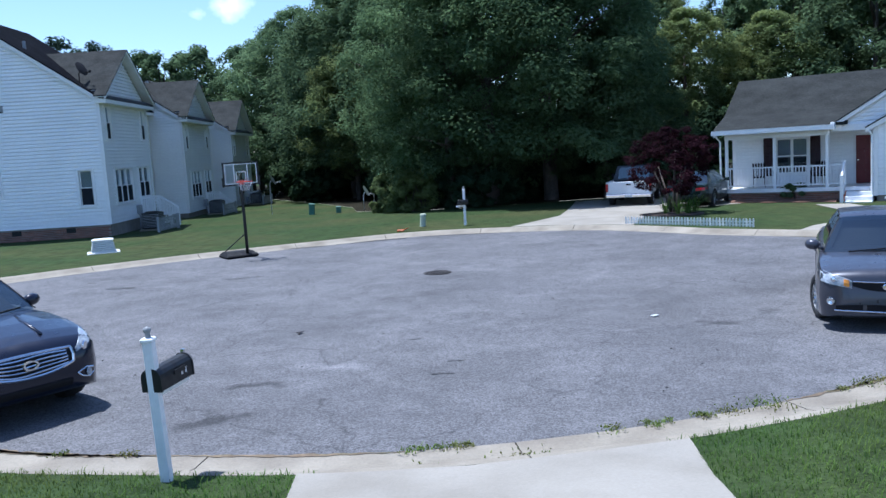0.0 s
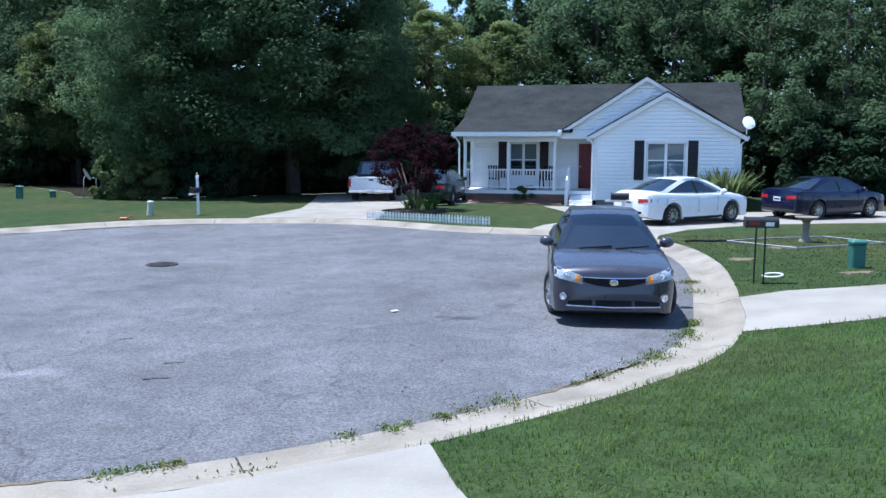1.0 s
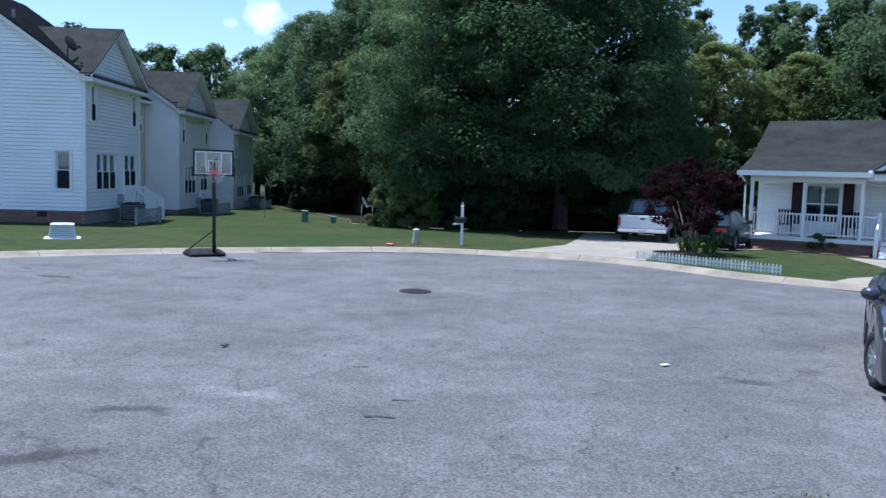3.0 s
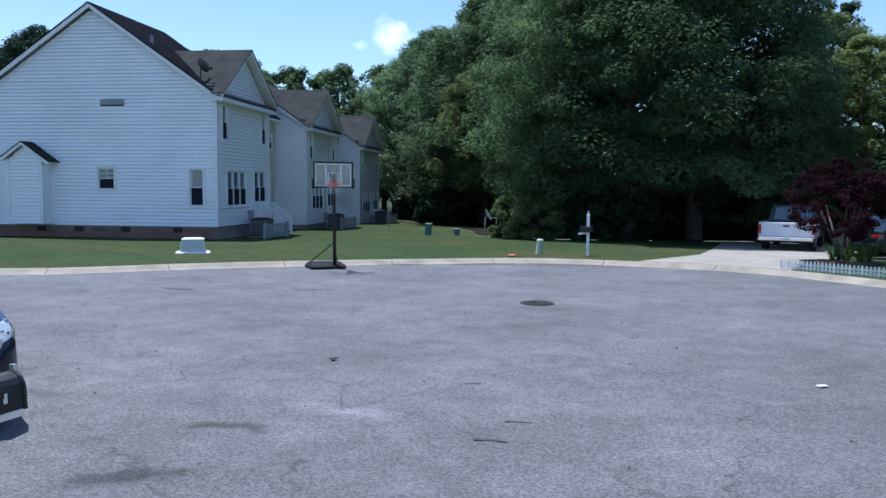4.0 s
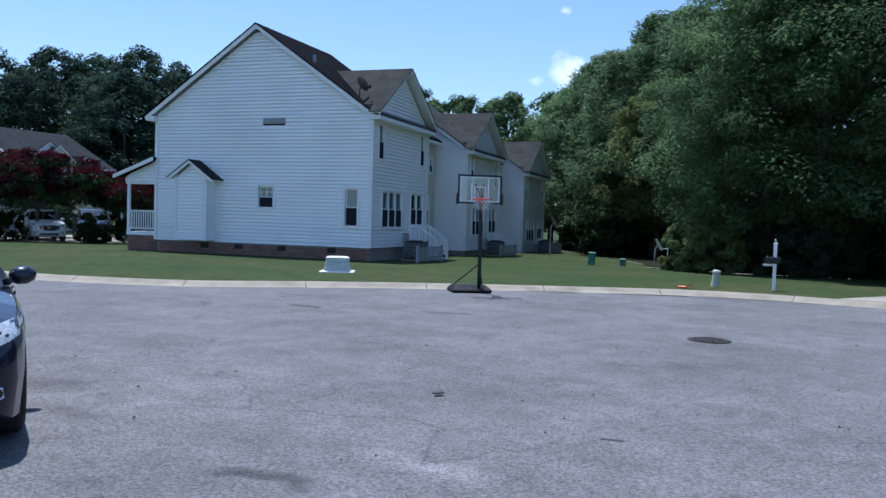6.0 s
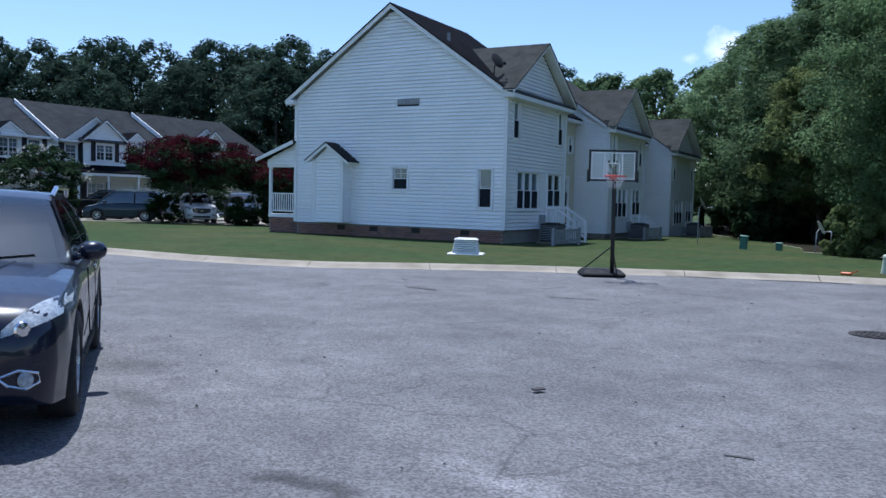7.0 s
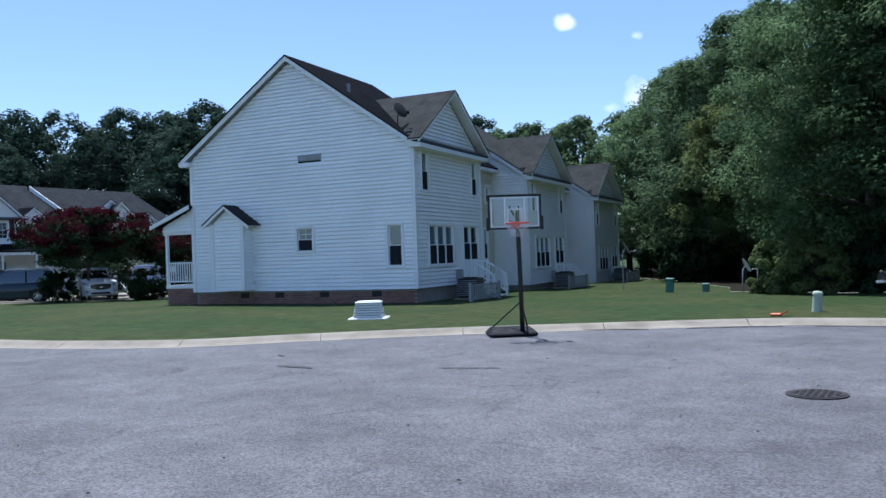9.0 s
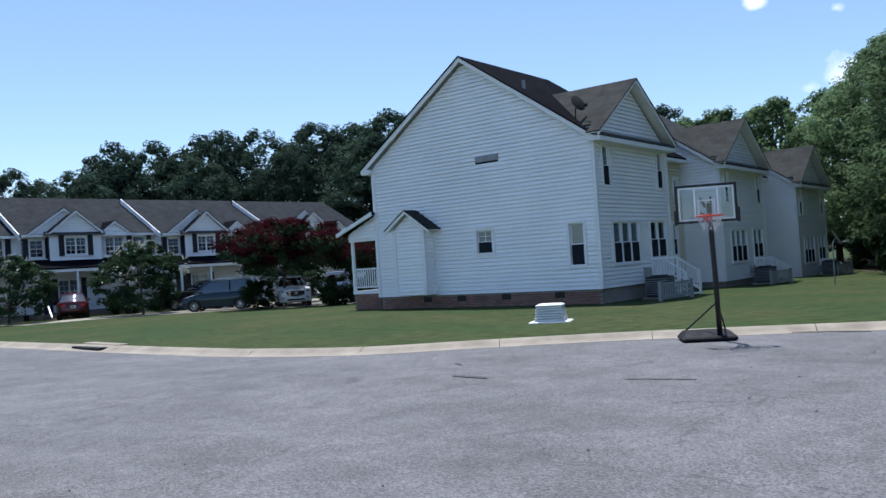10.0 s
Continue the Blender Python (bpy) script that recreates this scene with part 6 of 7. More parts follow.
def sedan_front(C, d, mat):
    """A low sedan nose: swept lamps, slim dark grille with a chrome oval, wide lower intake."""
    wiper(C, d)
    t = nose(C, d)
    k = d["H"] / 1.47
    xs = np.linspace(-0.43, 0.43, 15)
    lo, hi = (lambda x: k * (0.575 + 0.075 * (x / 0.43) ** 2)), (lambda x: k * (0.705 + 0.012 * (x / 0.43) ** 2))
    part("grille", skin(t, xs, lo, hi, 0.012), BLACK_PLASTIC, C, "slim black grille")
    part("chrome_bar", skin_tube(t, [(x, hi(x)) for x in xs], 0.009, 0.012), CHROME, C)
    part("badge", lathe(Shape(), [(0.0, 0.02), (0.045, 0.02), (0.062, 0.012), (0.066, 0.0)], 20), CHROME, C, "chrome oval badge", at=pose(0, on_skin(t, 0, 0.645 * k, -1, 0.012), 0.645 * k, 0, 0, -90) @ Matrix.Diagonal((1, 1.0, 0.75, 1)))
    for sx in (1, -1):
        f = lambda x: max(0.0, (abs(x) - 0.44) / 0.40)
        hl = skin(t, [sx * v for v in np.linspace(0.44, 0.84, 10)], lambda x: k * (0.615 + 0.085 * f(x)), lambda x: k * (0.728 + 0.115 * f(x) ** 0.8), 0.012)
        lamp = part("headlight", hl, LAMP_CLEAR, C, "clear swept headlight", smooth=True)
        part("turn_lamp", skin(t, [sx * v for v in np.linspace(0.47, 0.54, 4)], lambda x: k * (0.63 + 0.085 * f(x)), lambda x: k * (0.725 + 0.105 * f(x) ** 0.8) - 0.01, 0.018, 2), LAMP_AMBER, lamp)
        part("projector", lathe(Shape(), [(0.0, 0.02), (0.036, 0.012), (0.042, 0.0)], 16), CHROME, lamp, at=pose(sx * 0.67, on_skin(t, sx * 0.67, 0.735 * k, -1, 0.008), 0.735 * k, 0, 0, -90 + sx * 35))
        part("fog_lamp", lathe(Shape(), [(0.0, 0.0), (0.04, 0.012), (0.046, 0.02), (0.058, 0.018), (0.062, 0.0)], 18), CHROME, C, at=pose(sx * 0.70, on_skin(t, sx * 0.70, 0.43 * k, -1, 0.0), 0.43 * k, 0, 0, -90 + sx * 35))
        part("bumper_slot", skin(t, [sx * v for v in np.linspace(0.30, 0.64, 7)], lambda x: 0.30 + 0.05 * (abs(x) - 0.36), lambda x: 0.385 - 0.05 * (abs(x) - 0.36), 0.008), BLACK_PLASTIC, C)
    part("lower_intake", skin(t, np.linspace(-0.25, 0.25, 9), lambda x: 0.265, lambda x: 0.385, 0.010), BLACK_PLASTIC, C)
    part("chin_strip", skin_tube(t, [(x, 0.285 + 0.03 * abs(x)) for x in np.linspace(-0.66, 0.66, 15)], 0.011, 0.012), CHROME, C)


def cross_front(C, d, mat):
    """A tall crossover nose: large chrome-framed grille with bars, almond lamps, fog lamps."""
    wiper(C, d)
    t = nose(C, d)
    k = d["H"] / 1.66
    xs = np.linspace(-0.50, 0.50, 17)
    lo, hi = (lambda x: k * (0.565 + 0.40 * abs(x) ** 2.2)), (lambda x: k * (0.835 - 0.06 * x * x))
    part("grille", skin(t, xs, lo, hi, 0.010), BLACK_PLASTIC, C, "black grille with chrome bars")
    for curve in (lo, hi):
        part("grille_frame", skin_tube(t, [(x, curve(x)) for x in xs], 0.019, 0.014), CHROME, C, "chrome grille frame")
    for sx in (1, -1):
        part("grille_frame", skin_tube(t, [(sx * 0.5, lo(0.5)), (sx * 0.51, (lo(0.5) + hi(0.5)) / 2), (sx * 0.5, hi(0.5))], 0.019, 0.014), CHROME, C)
    for j in range(5):
        q = 0.14 + 0.18 * j
        part("grille_bar", skin_tube(t, [(x, lo(x) + (hi(x) - lo(x)) * q + 0.008 * math.sin(9 * x)) for x in xs[1:-1]], 0.010, 0.014), CHROME, C)
    part("badge", lathe(Shape(), [(0.045, 0.0), (0.052, 0.018), (0.070, 0.018), (0.076, 0.0)], 20), CHROME, C, "chrome oval badge", at=pose(0, on_skin(t, 0, 0.71 * k, -1, 0.02), 0.71 * k, 0, 0, -90) @ Matrix.Diagonal((1, 1.3, 0.78, 1)))
    for sx in (1, -1):
        f = lambda x: max(0.0, (abs(x) - 0.53) / 0.38)
        hl = skin(t, [sx * v for v in np.linspace(0.56, 0.93, 11)], lambda x: k * (0.735 + 0.125 * f(x)), lambda x: k * (0.76 + 0.20 * f(x) + 0.06 * math.sin(3.1 * min(1, f(x)))), 0.012)
        lamp = part("headlight", hl, LAMP_CLEAR, C, "clear almond headlight", smooth=True)
        part("projector", lathe(Shape(), [(0.0, 0.02), (0.045, 0.015), (0.055, 0.0)], 16), CHROME, lamp, at=pose(sx * 0.68, on_skin(t, sx * 0.68, 0.795 * k, -1, 0.006), 0.795 * k, 0, 0, -90 + sx * 35))
        part("fog_lamp", lathe(Shape(), [(0.0, 0.02), (0.045, 0.015), (0.055, 0.0)], 18), LAMP_CLEAR, C, at=pose(sx * 0.70, on_skin(t, sx * 0.70, 0.47 * k, -1, 0.0), 0.47 * k, 0, 0, -90 + sx * 35))
        part("fog_trim", skin_tube(t, [(sx * 0.54, 0.49 * k), (sx * 0.66, 0.535 * k), (sx * 0.77, 0.51 * k), (sx * 0.78, 0.45 * k), (sx * 0.70, 0.41 * k), (sx * 0.60, 0.44 * k), (sx * 0.54, 0.49 * k)], 0.010), CHROME, C)
        y = -d["L"] / 2
        part("bonnet_crease", Shape().tube([(sx * 0.30, y + 0.30, k * 0.985), (sx * 0.36, y + 0.9, k * 1.075), (sx * 0.46, y + 1.4, k * 1.115)], [0.02, 0.03, 0.015], 8), mat, C, smooth=True)
    part("lower_intake", skin(t, np.linspace(-0.48, 0.48, 9), lambda x: 0.36, lambda x: 0.45, 0.008), BLACK_PLASTIC, C)


def sedan_rear(C, d, mat):
    t = nose(C, d)
    k = float(np.interp(d["L"] * 0.97, d["s"], d["zs"])) / 0.88
    for sx in (1, -1):
        f = lambda x: max(0.0, (abs(x) - 0.40) / 0.46)
        part("tail_lamp", skin(t, [sx * v for v in np.linspace(0.40, max(d["w"]) * 0.945, 10)], lambda x: k * (0.74 + 0.04 * f(x)), lambda x: k * (0.865 + 0.02 * f(x)), 0.010, side=1), LAMP_RED, C, "red tail lamp", smooth=True)
    y = on_skin(t, 0, 0.72 * k, 1, 0.0)
    plate = part("number_plate", Shape().box(-0.15, y - 0.012, 0.66 * k, 0.15, y + 0.012, 0.66 * k + 0.15, 0.005), PLATE, C, "pale plate with plain bars")
    part("plate_bar", Shape().box(-0.11, y + 0.012, 0.66 * k + 0.05, 0.11, y + 0.015, 0.66 * k + 0.1), BLACK_PLASTIC, plate)
    part("bumper_slot", skin(t, np.linspace(-0.55, 0.55, 9), lambda x: 0.40, lambda x: 0.47, 0.006, 2, 1), BLACK_PLASTIC, C)


def car_at(x, y, heading, z=None):
    """Puts a car's middle at x, y with its front to the heading (dx, dy)."""
    return Matrix.Translation((x, y, height(x, y) if z is None else z)) @ pose(0, 0, 0, 0, 0, math.degrees(math.atan2(heading[0], -heading[1])))


def sized(d, L, W, H):
    """The same kind of car at another length, width and height."""
    q = dict(d)
    a, b, c = L / d["L"], W / d["W"], H / d["H"]
    for k in ("L", "front", "rear", "ws", "wt", "rt", "rw"):
        q[k] = d[k] * a
    q["s"], q["w"] = [v * a for v in d["s"]], [v * b for v in d["w"]]
    for k in ("zt", "zs"):
        q[k] = [v * c for v in d[k]]
    q["W"], q["H"], q["belt"], q["wb"], q["wr"] = W, H, d["belt"] * c, d["wb"] * b, d["wr"] * b
    return q


def along(x, y, heading, back):
    h = Vector(heading).normalized()
    return (x - h.x * back, y - h.y * back, (h.x, h.y))


cx_, cy_, hd = along(6.02, 13.47, (-0.345, -0.94), 4.80 / 2 - 0.95)
car(car_at(cx_, cy_, hd, 0.0), "slate grey sedan parked at the kerb with turned wheels", SEDAN, PAINT_GREY, steer=16, front=sedan_front, rear=sedan_rear)
cx_, cy_, hd = along(-5.74, 10.41, (0.826, -0.564), 4.86 / 2 - 0.93)
car(car_at(cx_, cy_, hd, 0.0), "dark navy crossover with chrome grille parked in the court", CROSS, PAINT_NAVY, rails=True, front=cross_front, rear=sedan_rear, style="chrome")
COMPACT = sized(SEDAN, 4.60, 1.79, 1.45)
COMPACT.update(ws=0.98, wt=1.92, rt=3.05, rw=4.22)
COMPACT["zt"] = [0.70, 0.78, 0.83, 0.89, 0.95, 0.99, 0.99, 1.0, 1.03, 1.06, 1.08, 1.04, 0.88]
car(car_at(14.45, 26.35, (0.95, 0.30)), "white compact sedan parked on the concrete driveway", COMPACT, PAINT_WHITE, front=sedan_front, rear=sedan_rear)
car(car_at(20.75, 27.6, (0.97, 0.22)), "deep blue compact sedan parked on the concrete driveway", COMPACT, PAINT_BLUE, front=sedan_front, rear=sedan_rear)
car(car_at(8.6, 36.0, (0.45, 0.89)), "dark green older sedan parked beside the porch", sized(SEDAN, 4.6, 1.78, 1.40), PAINT_GREEN, front=sedan_front, rear=sedan_rear)
car(car_at(-43.3, 36.4, (-0.70, -0.72)), "blue-green minivan parked before the far row", sized(VAN, 4.45, 1.8, 1.75), PAINT_TEAL, rails=True, front=sedan_front, rear=sedan_rear)
car(car_at(-40.8, 39.6, (0.86, -0.5)), "white sport utility car behind the red-blossomed tree", sized(CROSS, 4.7, 1.9, 1.75), PAINT_WHITE, front=cross_front, rear=sedan_rear)
car(car_at(-39.8, 42.2, (0.80, -0.6)), "dark grey utility car parked by the hedge", sized(CROSS, 4.9, 1.95, 1.85), PAINT_GREY, front=cross_front, rear=sedan_rear)
car(car_at(-52.0, 31.3, (-0.93, 0.35), height(-52, 31.3) - 0.02), "red hatchback parked before the far row", sized(CROSS, 4.3, 1.8, 1.55), PAINT_RED, front=sedan_front, rear=sedan_rear)
car(car_at(-47.3, 37.6, (-0.85, -0.5)), "black utility car parked before the far row", sized(CROSS, 4.9, 1.95, 1.8), PAINT_BLACK, front=cross_front, rear=sedan_rear)


def pickup(m, label):
    """A pickup truck seen from behind: cab, bed with tailgate, chrome bumper."""
    C = thing("pickup_truck", m, label, "truck", "parked cars")
    # front body and cab in black: the deep tree shade put into the paint
    s = Shape()
    s.box(-0.95, -2.6, 0.45, 0.95, -0.2, 1.02, 0.06)
    part("front_body", s, PAINT_BLACK, C)
    cab = Shape().loft([[(-0.92, -1.3, 0.5), (0.92, -1.3, 0.5), (0.92, 0.4, 0.5), (-0.92, 0.4, 0.5)], [(-0.92, -1.3, 1.05), (0.92, -1.3, 1.05), (0.92, 0.4, 1.05), (-0.92, 0.4, 1.05)], [(-0.72, -0.8, 1.68), (0.72, -0.8, 1.68), (0.72, 0.28, 1.68), (-0.72, 0.28, 1.68)]], True, True)
    part("cab", cab, PAINT_BLACK, C, "dark cab")
    part("rear_window", Shape().quad((-0.7, 0.395, 1.12), (0.7, 0.395, 1.12), (0.62, 0.31, 1.6), (-0.62, 0.31, 1.6)), CAR_GLASS, C)
    bed = Shape().box(-0.95, 0.45, 0.50, -0.88, 2.5, 1.08, 0.02).box(0.88, 0.45, 0.50, 0.95, 2.5, 1.08, 0.02).box(-0.9, 0.45, 0.55, 0.9, 2.5, 0.62)
    part("bed", bed, PAINT_WHITE, C)
    gate = part("tailgate", Shape().box(-0.86, 2.46, 0.56, 0.86, 2.53, 1.08, 0.02), PAINT_WHITE, C, "white tailgate")
    part("tailgate_handle", Shape().box(-0.1, 2.525, 0.92, 0.1, 2.54, 0.98), BLACK_PLASTIC, gate)
    for sx in (1, -1):
        part("tail_lamp", Shape().box(sx * 0.91 - 0.045, 2.47, 0.66, sx * 0.91 + 0.045, 2.545, 1.0, 0.01), LAMP_RED, C)
        part("side_mirror", Shape().box(sx * 1.07 - 0.1, -1.0, 1.1, sx * 1.07 + 0.1, -0.9, 1.3, 0.03), BLACK_PLASTIC, C)
    part("bumper", Shape().box(-0.95, 2.5, 0.40, 0.95, 2.68, 0.55, 0.03), CHROME, C, "chrome step bumper")
    part("number_plate", Shape().box(-0.15, 2.68, 0.42, 0.15, 2.69, 0.53), PLATE, C)
    for y in (-1.7, 1.5):
        for sx in (1, -1):
            w = part("tyre", TYRE_ME, None, C, at=pose(sx * 0.82, y, 0.37) @ pose(0, 0, 0, 0, 0, 0 if sx > 0 else 180) @ Matrix.Diagonal((0.24, 0.37, 0.37, 1)))
            part("rim", RIM_ME, None, w)
            part("brake", BACK_ME, None, w)
    return C


pickup(car_at(6.45, 39.2, (0.26, 0.965)), "pickup truck with white bed, dark cab and chrome bumper under trees")


# ---- court fittings ----
def hoop(m):
    H = thing("basketball_hoop", m, "portable basketball hoop with clear backboard and black base", "basketball hoop")
    part("base", Shape().box(-0.52, -0.40, 0.0, 0.46, 0.42, 0.09, 0.03).loft([[(-0.5, -0.36, 0.09), (0.44, -0.36, 0.09), (0.44, 0.38, 0.09), (-0.5, 0.38, 0.09)], [(-0.42, -0.1, 0.17), (0.36, -0.1, 0.17), (0.36, 0.3, 0.17), (-0.42, 0.3, 0.17)]], True, True), BLACK_PLASTIC, H, "black plastic base")
    part("pole", Shape().tube([(0.16, -0.26, 0.08), (0.15, -0.27, 1.2), (0.13, -0.30, 2.1), (0.12, -0.32, 2.5)], 0.048, 12), BLACK_METAL, H, smooth=True)
    for x in (-0.40, 0.36):
        part("brace", Shape().tube([(x, 0.28, 0.14), (0.155, -0.26, 0.72)], 0.016), BLACK_METAL, H)
    for sx in (1, -1):
        part("lift_arm", Shape().beam((0.10 + sx * 0.05, -0.30, 2.30), (0.0 + sx * 0.09, -0.70, 2.34), 0.03, 0.05), BLACK_METAL, H)
        part("lift_arm", Shape().beam((0.10 + sx * 0.05, -0.32, 2.48), (0.0 + sx * 0.09, -0.70, 2.62), 0.03, 0.05), BLACK_METAL, H)
    part("spring", Shape().tube([(0.12, -0.34, 2.36), (0.06, -0.62, 2.54)], 0.03, 8), BLACK_METAL, H)
    B = part("backboard", Shape().box(-0.52, -0.76, 2.19, 0.52, -0.745, 2.84), CLEAR_BOARD, H, "clear acrylic backboard")
    B.visible_shadow = False
    part("frame", ring(Shape(), -0.535, 0.535, 2.17, 2.86, 0.04, -0.772, -0.725), BLACK_METAL, B, "black steel frame")
    for sx in (1, -1):
        part("frame_corner", Shape().box(sx * 0.545 - 0.025, -0.775, 2.15, sx * 0.545 + 0.025, -0.72, 2.42, 0.008), BLACK_METAL, B)
        part("board_line", Shape().box(sx * 0.20 - 0.013, -0.765, 2.23, sx * 0.20 + 0.013, -0.761, 2.80), TRIM, B, "white painted upright line")
    part("border_line", ring(Shape(), -0.48, 0.48, 2.225, 2.805, 0.02, -0.765, -0.761), TRIM, B, "white painted border")
    part("target_line", ring(Shape(), -0.15, 0.15, 2.30, 2.58, 0.022, -0.769, -0.7655), TRIM, B, "white painted target square")
    loop = [(0.0 + 0.23 * math.cos(a), -1.02 + 0.23 * math.sin(a), 2.28) for a in [2 * math.pi * k / 24 for k in range(25)]]
    R = part("rim", Shape().tube(loop, 0.013, 6).box(-0.08, -0.80, 2.2, 0.08, -0.76, 2.32).beam((-0.06, -0.79, 2.27), (-0.06, -0.84, 2.28), 0.02, 0.02), RIM_RED, H, "orange-red steel rim")
    n = Shape()
    for k in range(12):
        for j, s in ((0, 1), (1, -1)):
            pts = []
            for i in range(5):
                a = 2 * math.pi * (k + s * 0.45 * i) / 12
                r = 0.23 - 0.025 * i - (0.02 if i > 1 else 0)
                pts.append((r * math.cos(a), -1.02 + r * math.sin(a), 2.28 - 0.065 * i))
            n.tube(pts, 0.0035, 4, False)
    part("net", n, NET, R, "white cord net")
    return H


hoop(Matrix.Translation((-7.58, 25.48, 0.012)) @ pose(0, 0, 0, 0, 0, 36))


def mailbox(shape_m, box_mat=BLACK_METAL):
    """A round-topped mailbox shell along +y, open end forward."""
    w, h, L = 0.085, 0.10, 0.48
    prof = [(-w, 0), (w, 0), (w, h)] + [(w * math.cos(a), h + w * math.sin(a)) for a in np.linspace(0, math.pi, 9)[1:-1]] + [(-w, h)]
    s = Shape().prism(prof, "y", -L / 2, L / 2)
    big = [(x * 1.06, (z - 0.09) * 1.06 + 0.09) for x, z in prof]
    s.prism(big, "y", L / 2, L / 2 + 0.02)
    s.prism(big, "y", -L / 2 - 0.015, -L / 2)
    return s


def post_mailbox(m, label, turn, height_post, box_z, side, marks=True, big=1.0):
    M = thing("mailbox", m, label, "mailbox", "kerbside mailboxes")
    p = Shape().box(-0.044, -0.044, -0.25, 0.044, 0.044, height_post - 0.1, 0.008)
    p.box(-0.055, -0.055, height_post - 0.1, 0.055, 0.055, height_post - 0.06, 0.01)
    part("post", p, TRIM, M, "white painted wooden post")
    f = lathe(Shape(), [(0.0, 0.1), (0.03, 0.085), (0.035, 0.06), (0.02, 0.035), (0.025, 0.0)], 12)
    part("finial", f, GREY_PLASTIC, M, at=pose(0, 0, height_post - 0.06, 0, -90, 0), smooth=True)
    part("arm", Shape().box(-0.03, -0.04, -0.09, 0.03, 0.5, -0.035), TRIM, M, at=pose(0, 0, box_z, 0, 0, turn))
    b = part("box", mailbox(None), BLACK_METAL, M, "black steel mailbox", at=pose(0, 0, box_z, 0, 0, turn) @ Matrix.Translation((0, side, -0.03)) @ Matrix.Diagonal((big, big * 0.95, big, 1)))
    part("flag", Shape().box(0.09, -0.05, 0.08, 0.096, 0.12, 0.12), BLACK_METAL, b)
    part("latch", Shape().box(-0.015, 0.25, 0.17, 0.015, 0.275, 0.215), CHROME, b)
    if marks:
        for k in (-1, 1):
            part("number_bar", Shape().box(0.088, 0.1 + k * 0.03 - 0.012, 0.05, 0.0905, 0.1 + k * 0.03 + 0.012, 0.10), PLATE, b)
    return M


post_mailbox(Matrix.Translation((-2.54, 7.78, height(-2.54, 7.78))) @ pose(0, 0, 0, 1.5, -1.0, 0), "black mailbox on a leaning white post by the kerb", -10, 1.36, 0.86, 0.22, True, 1.08)
post_mailbox(Matrix.Translation((-0.95, 31.1, height(-0.95, 31.1))), "black mailbox on a white post on the far lawn", 150, 1.38, 0.78, 0.10, False)
post_mailbox(Matrix.Translation((10.75, 22.9, height(10.75, 22.9))), "black mailbox on a white post beside the driveway", 70, 1.05, 1.0, 0.1, False)


def twin_mailbox(m):
    M = thing("mailbox", m, "wide black mailbox on two thin black posts", "mailbox", "kerbside mailboxes")
    for x in (-0.09, 0.09):
        part("post", Shape().tube([(x, 0, -0.2), (x * 0.9, 0, 1.0)], 0.016), BLACK_METAL, M)
    b = part("box", mailbox(None), BLACK_METAL, M, "black steel mailbox", at=pose(0, 0, 1.0, 0, 0, 80) @ Matrix.Diagonal((1.15, 1.1, 1.0, 1)))
    part("number_bar", Shape().box(-0.091, -0.18, 0.03, -0.0885, -0.05, 0.10), PLATE, b)
    part("flag", Shape().box(-0.095, 0.05, 0.06, -0.0885, 0.2, 0.09), LAMP_RED, b)
    return M


twin_mailbox(Matrix.Translation((9.51, 14.78, height(9.51, 14.78))) @ pose(0, 0, 0, 0, 0, -12))


def white_cover(m):
    """A ribbed white plastic cover, stacked on a wide flange."""
    W = thing("utility_cover", m, "white ribbed plastic utility cover on the lawn", "utility cover")
    part("flange", Shape().box(-0.62, -0.45, -0.03, 0.62, 0.45, 0.05, 0.03), WHITE_PLASTIC, W)
    for k in range(6):
        i = 0.012 * k
        part("ring", Shape().box(-0.46 + i, -0.36 + i, 0.05 + k * 0.075, 0.46 - i, 0.36 - i, 0.05 + k * 0.075 + 0.062, 0.022), WHITE_PLASTIC, W)
    part("core", Shape().box(-0.36, -0.27, 0.03, 0.36, 0.27, 0.5), GREY_PLASTIC, W)
    part("lid", Shape().box(-0.41, -0.31, 0.50, 0.41, 0.31, 0.545, 0.02).box(-0.34, -0.24, 0.545, 0.34, 0.24, 0.57, 0.02), WHITE_PLASTIC, W)
    return W


white_cover(Matrix.Translation((-13.1, 27.95, height(-13.1, 27.95))) @ pose(0, 0, 0, 0, 0, 27) @ Matrix.Diagonal((0.84, 0.84, 0.84, 1)))


def pedestal(m, h, r, mat, label, cap=None):
    P = thing("utility_pedestal", m, label, "utility post", "utility pedestals")
    part("shell", lathe(Shape(), [(r * 1.05, -0.1), (r * 1.05, 0.02), (r, 0.06), (r * 0.96, h - 0.05)], 16), mat, P, at=pose(0, 0, 0, 0, -90, 0), smooth=True)
    part("cap", lathe(Shape(), [(r * 1.06, h - 0.06), (r * 1.06, h - 0.01), (r * 0.8, h + 0.02), (0.001, h + 0.03)], 16), cap or mat, P, at=pose(0, 0, 0, 0, -90, 0), smooth=True)
    return P


pedestal(Matrix.Translation((-2.55, 31.45, height(-2.55, 31.45))) @ pose(0, 0, 0, 0, 5, 0), 0.46, 0.11, PALE_GREEN, "faded pale green utility pedestal leaning on the lawn")


def utility_box(m, w, h, label):
    U = thing("utility_box", m, label, "utility box", "utility pedestals")
    part("case", Shape().box(-w / 2, -w * 0.42, -0.05, w / 2, w * 0.42, h - 0.08, 0.03), GREEN_PLASTIC, U)
    part("lid", Shape().box(-w / 2 - 0.02, -w * 0.42 - 0.02, h - 0.1, w / 2 + 0.02, w * 0.42 + 0.02, h, 0.03), GREEN_PLASTIC, U)
    return U


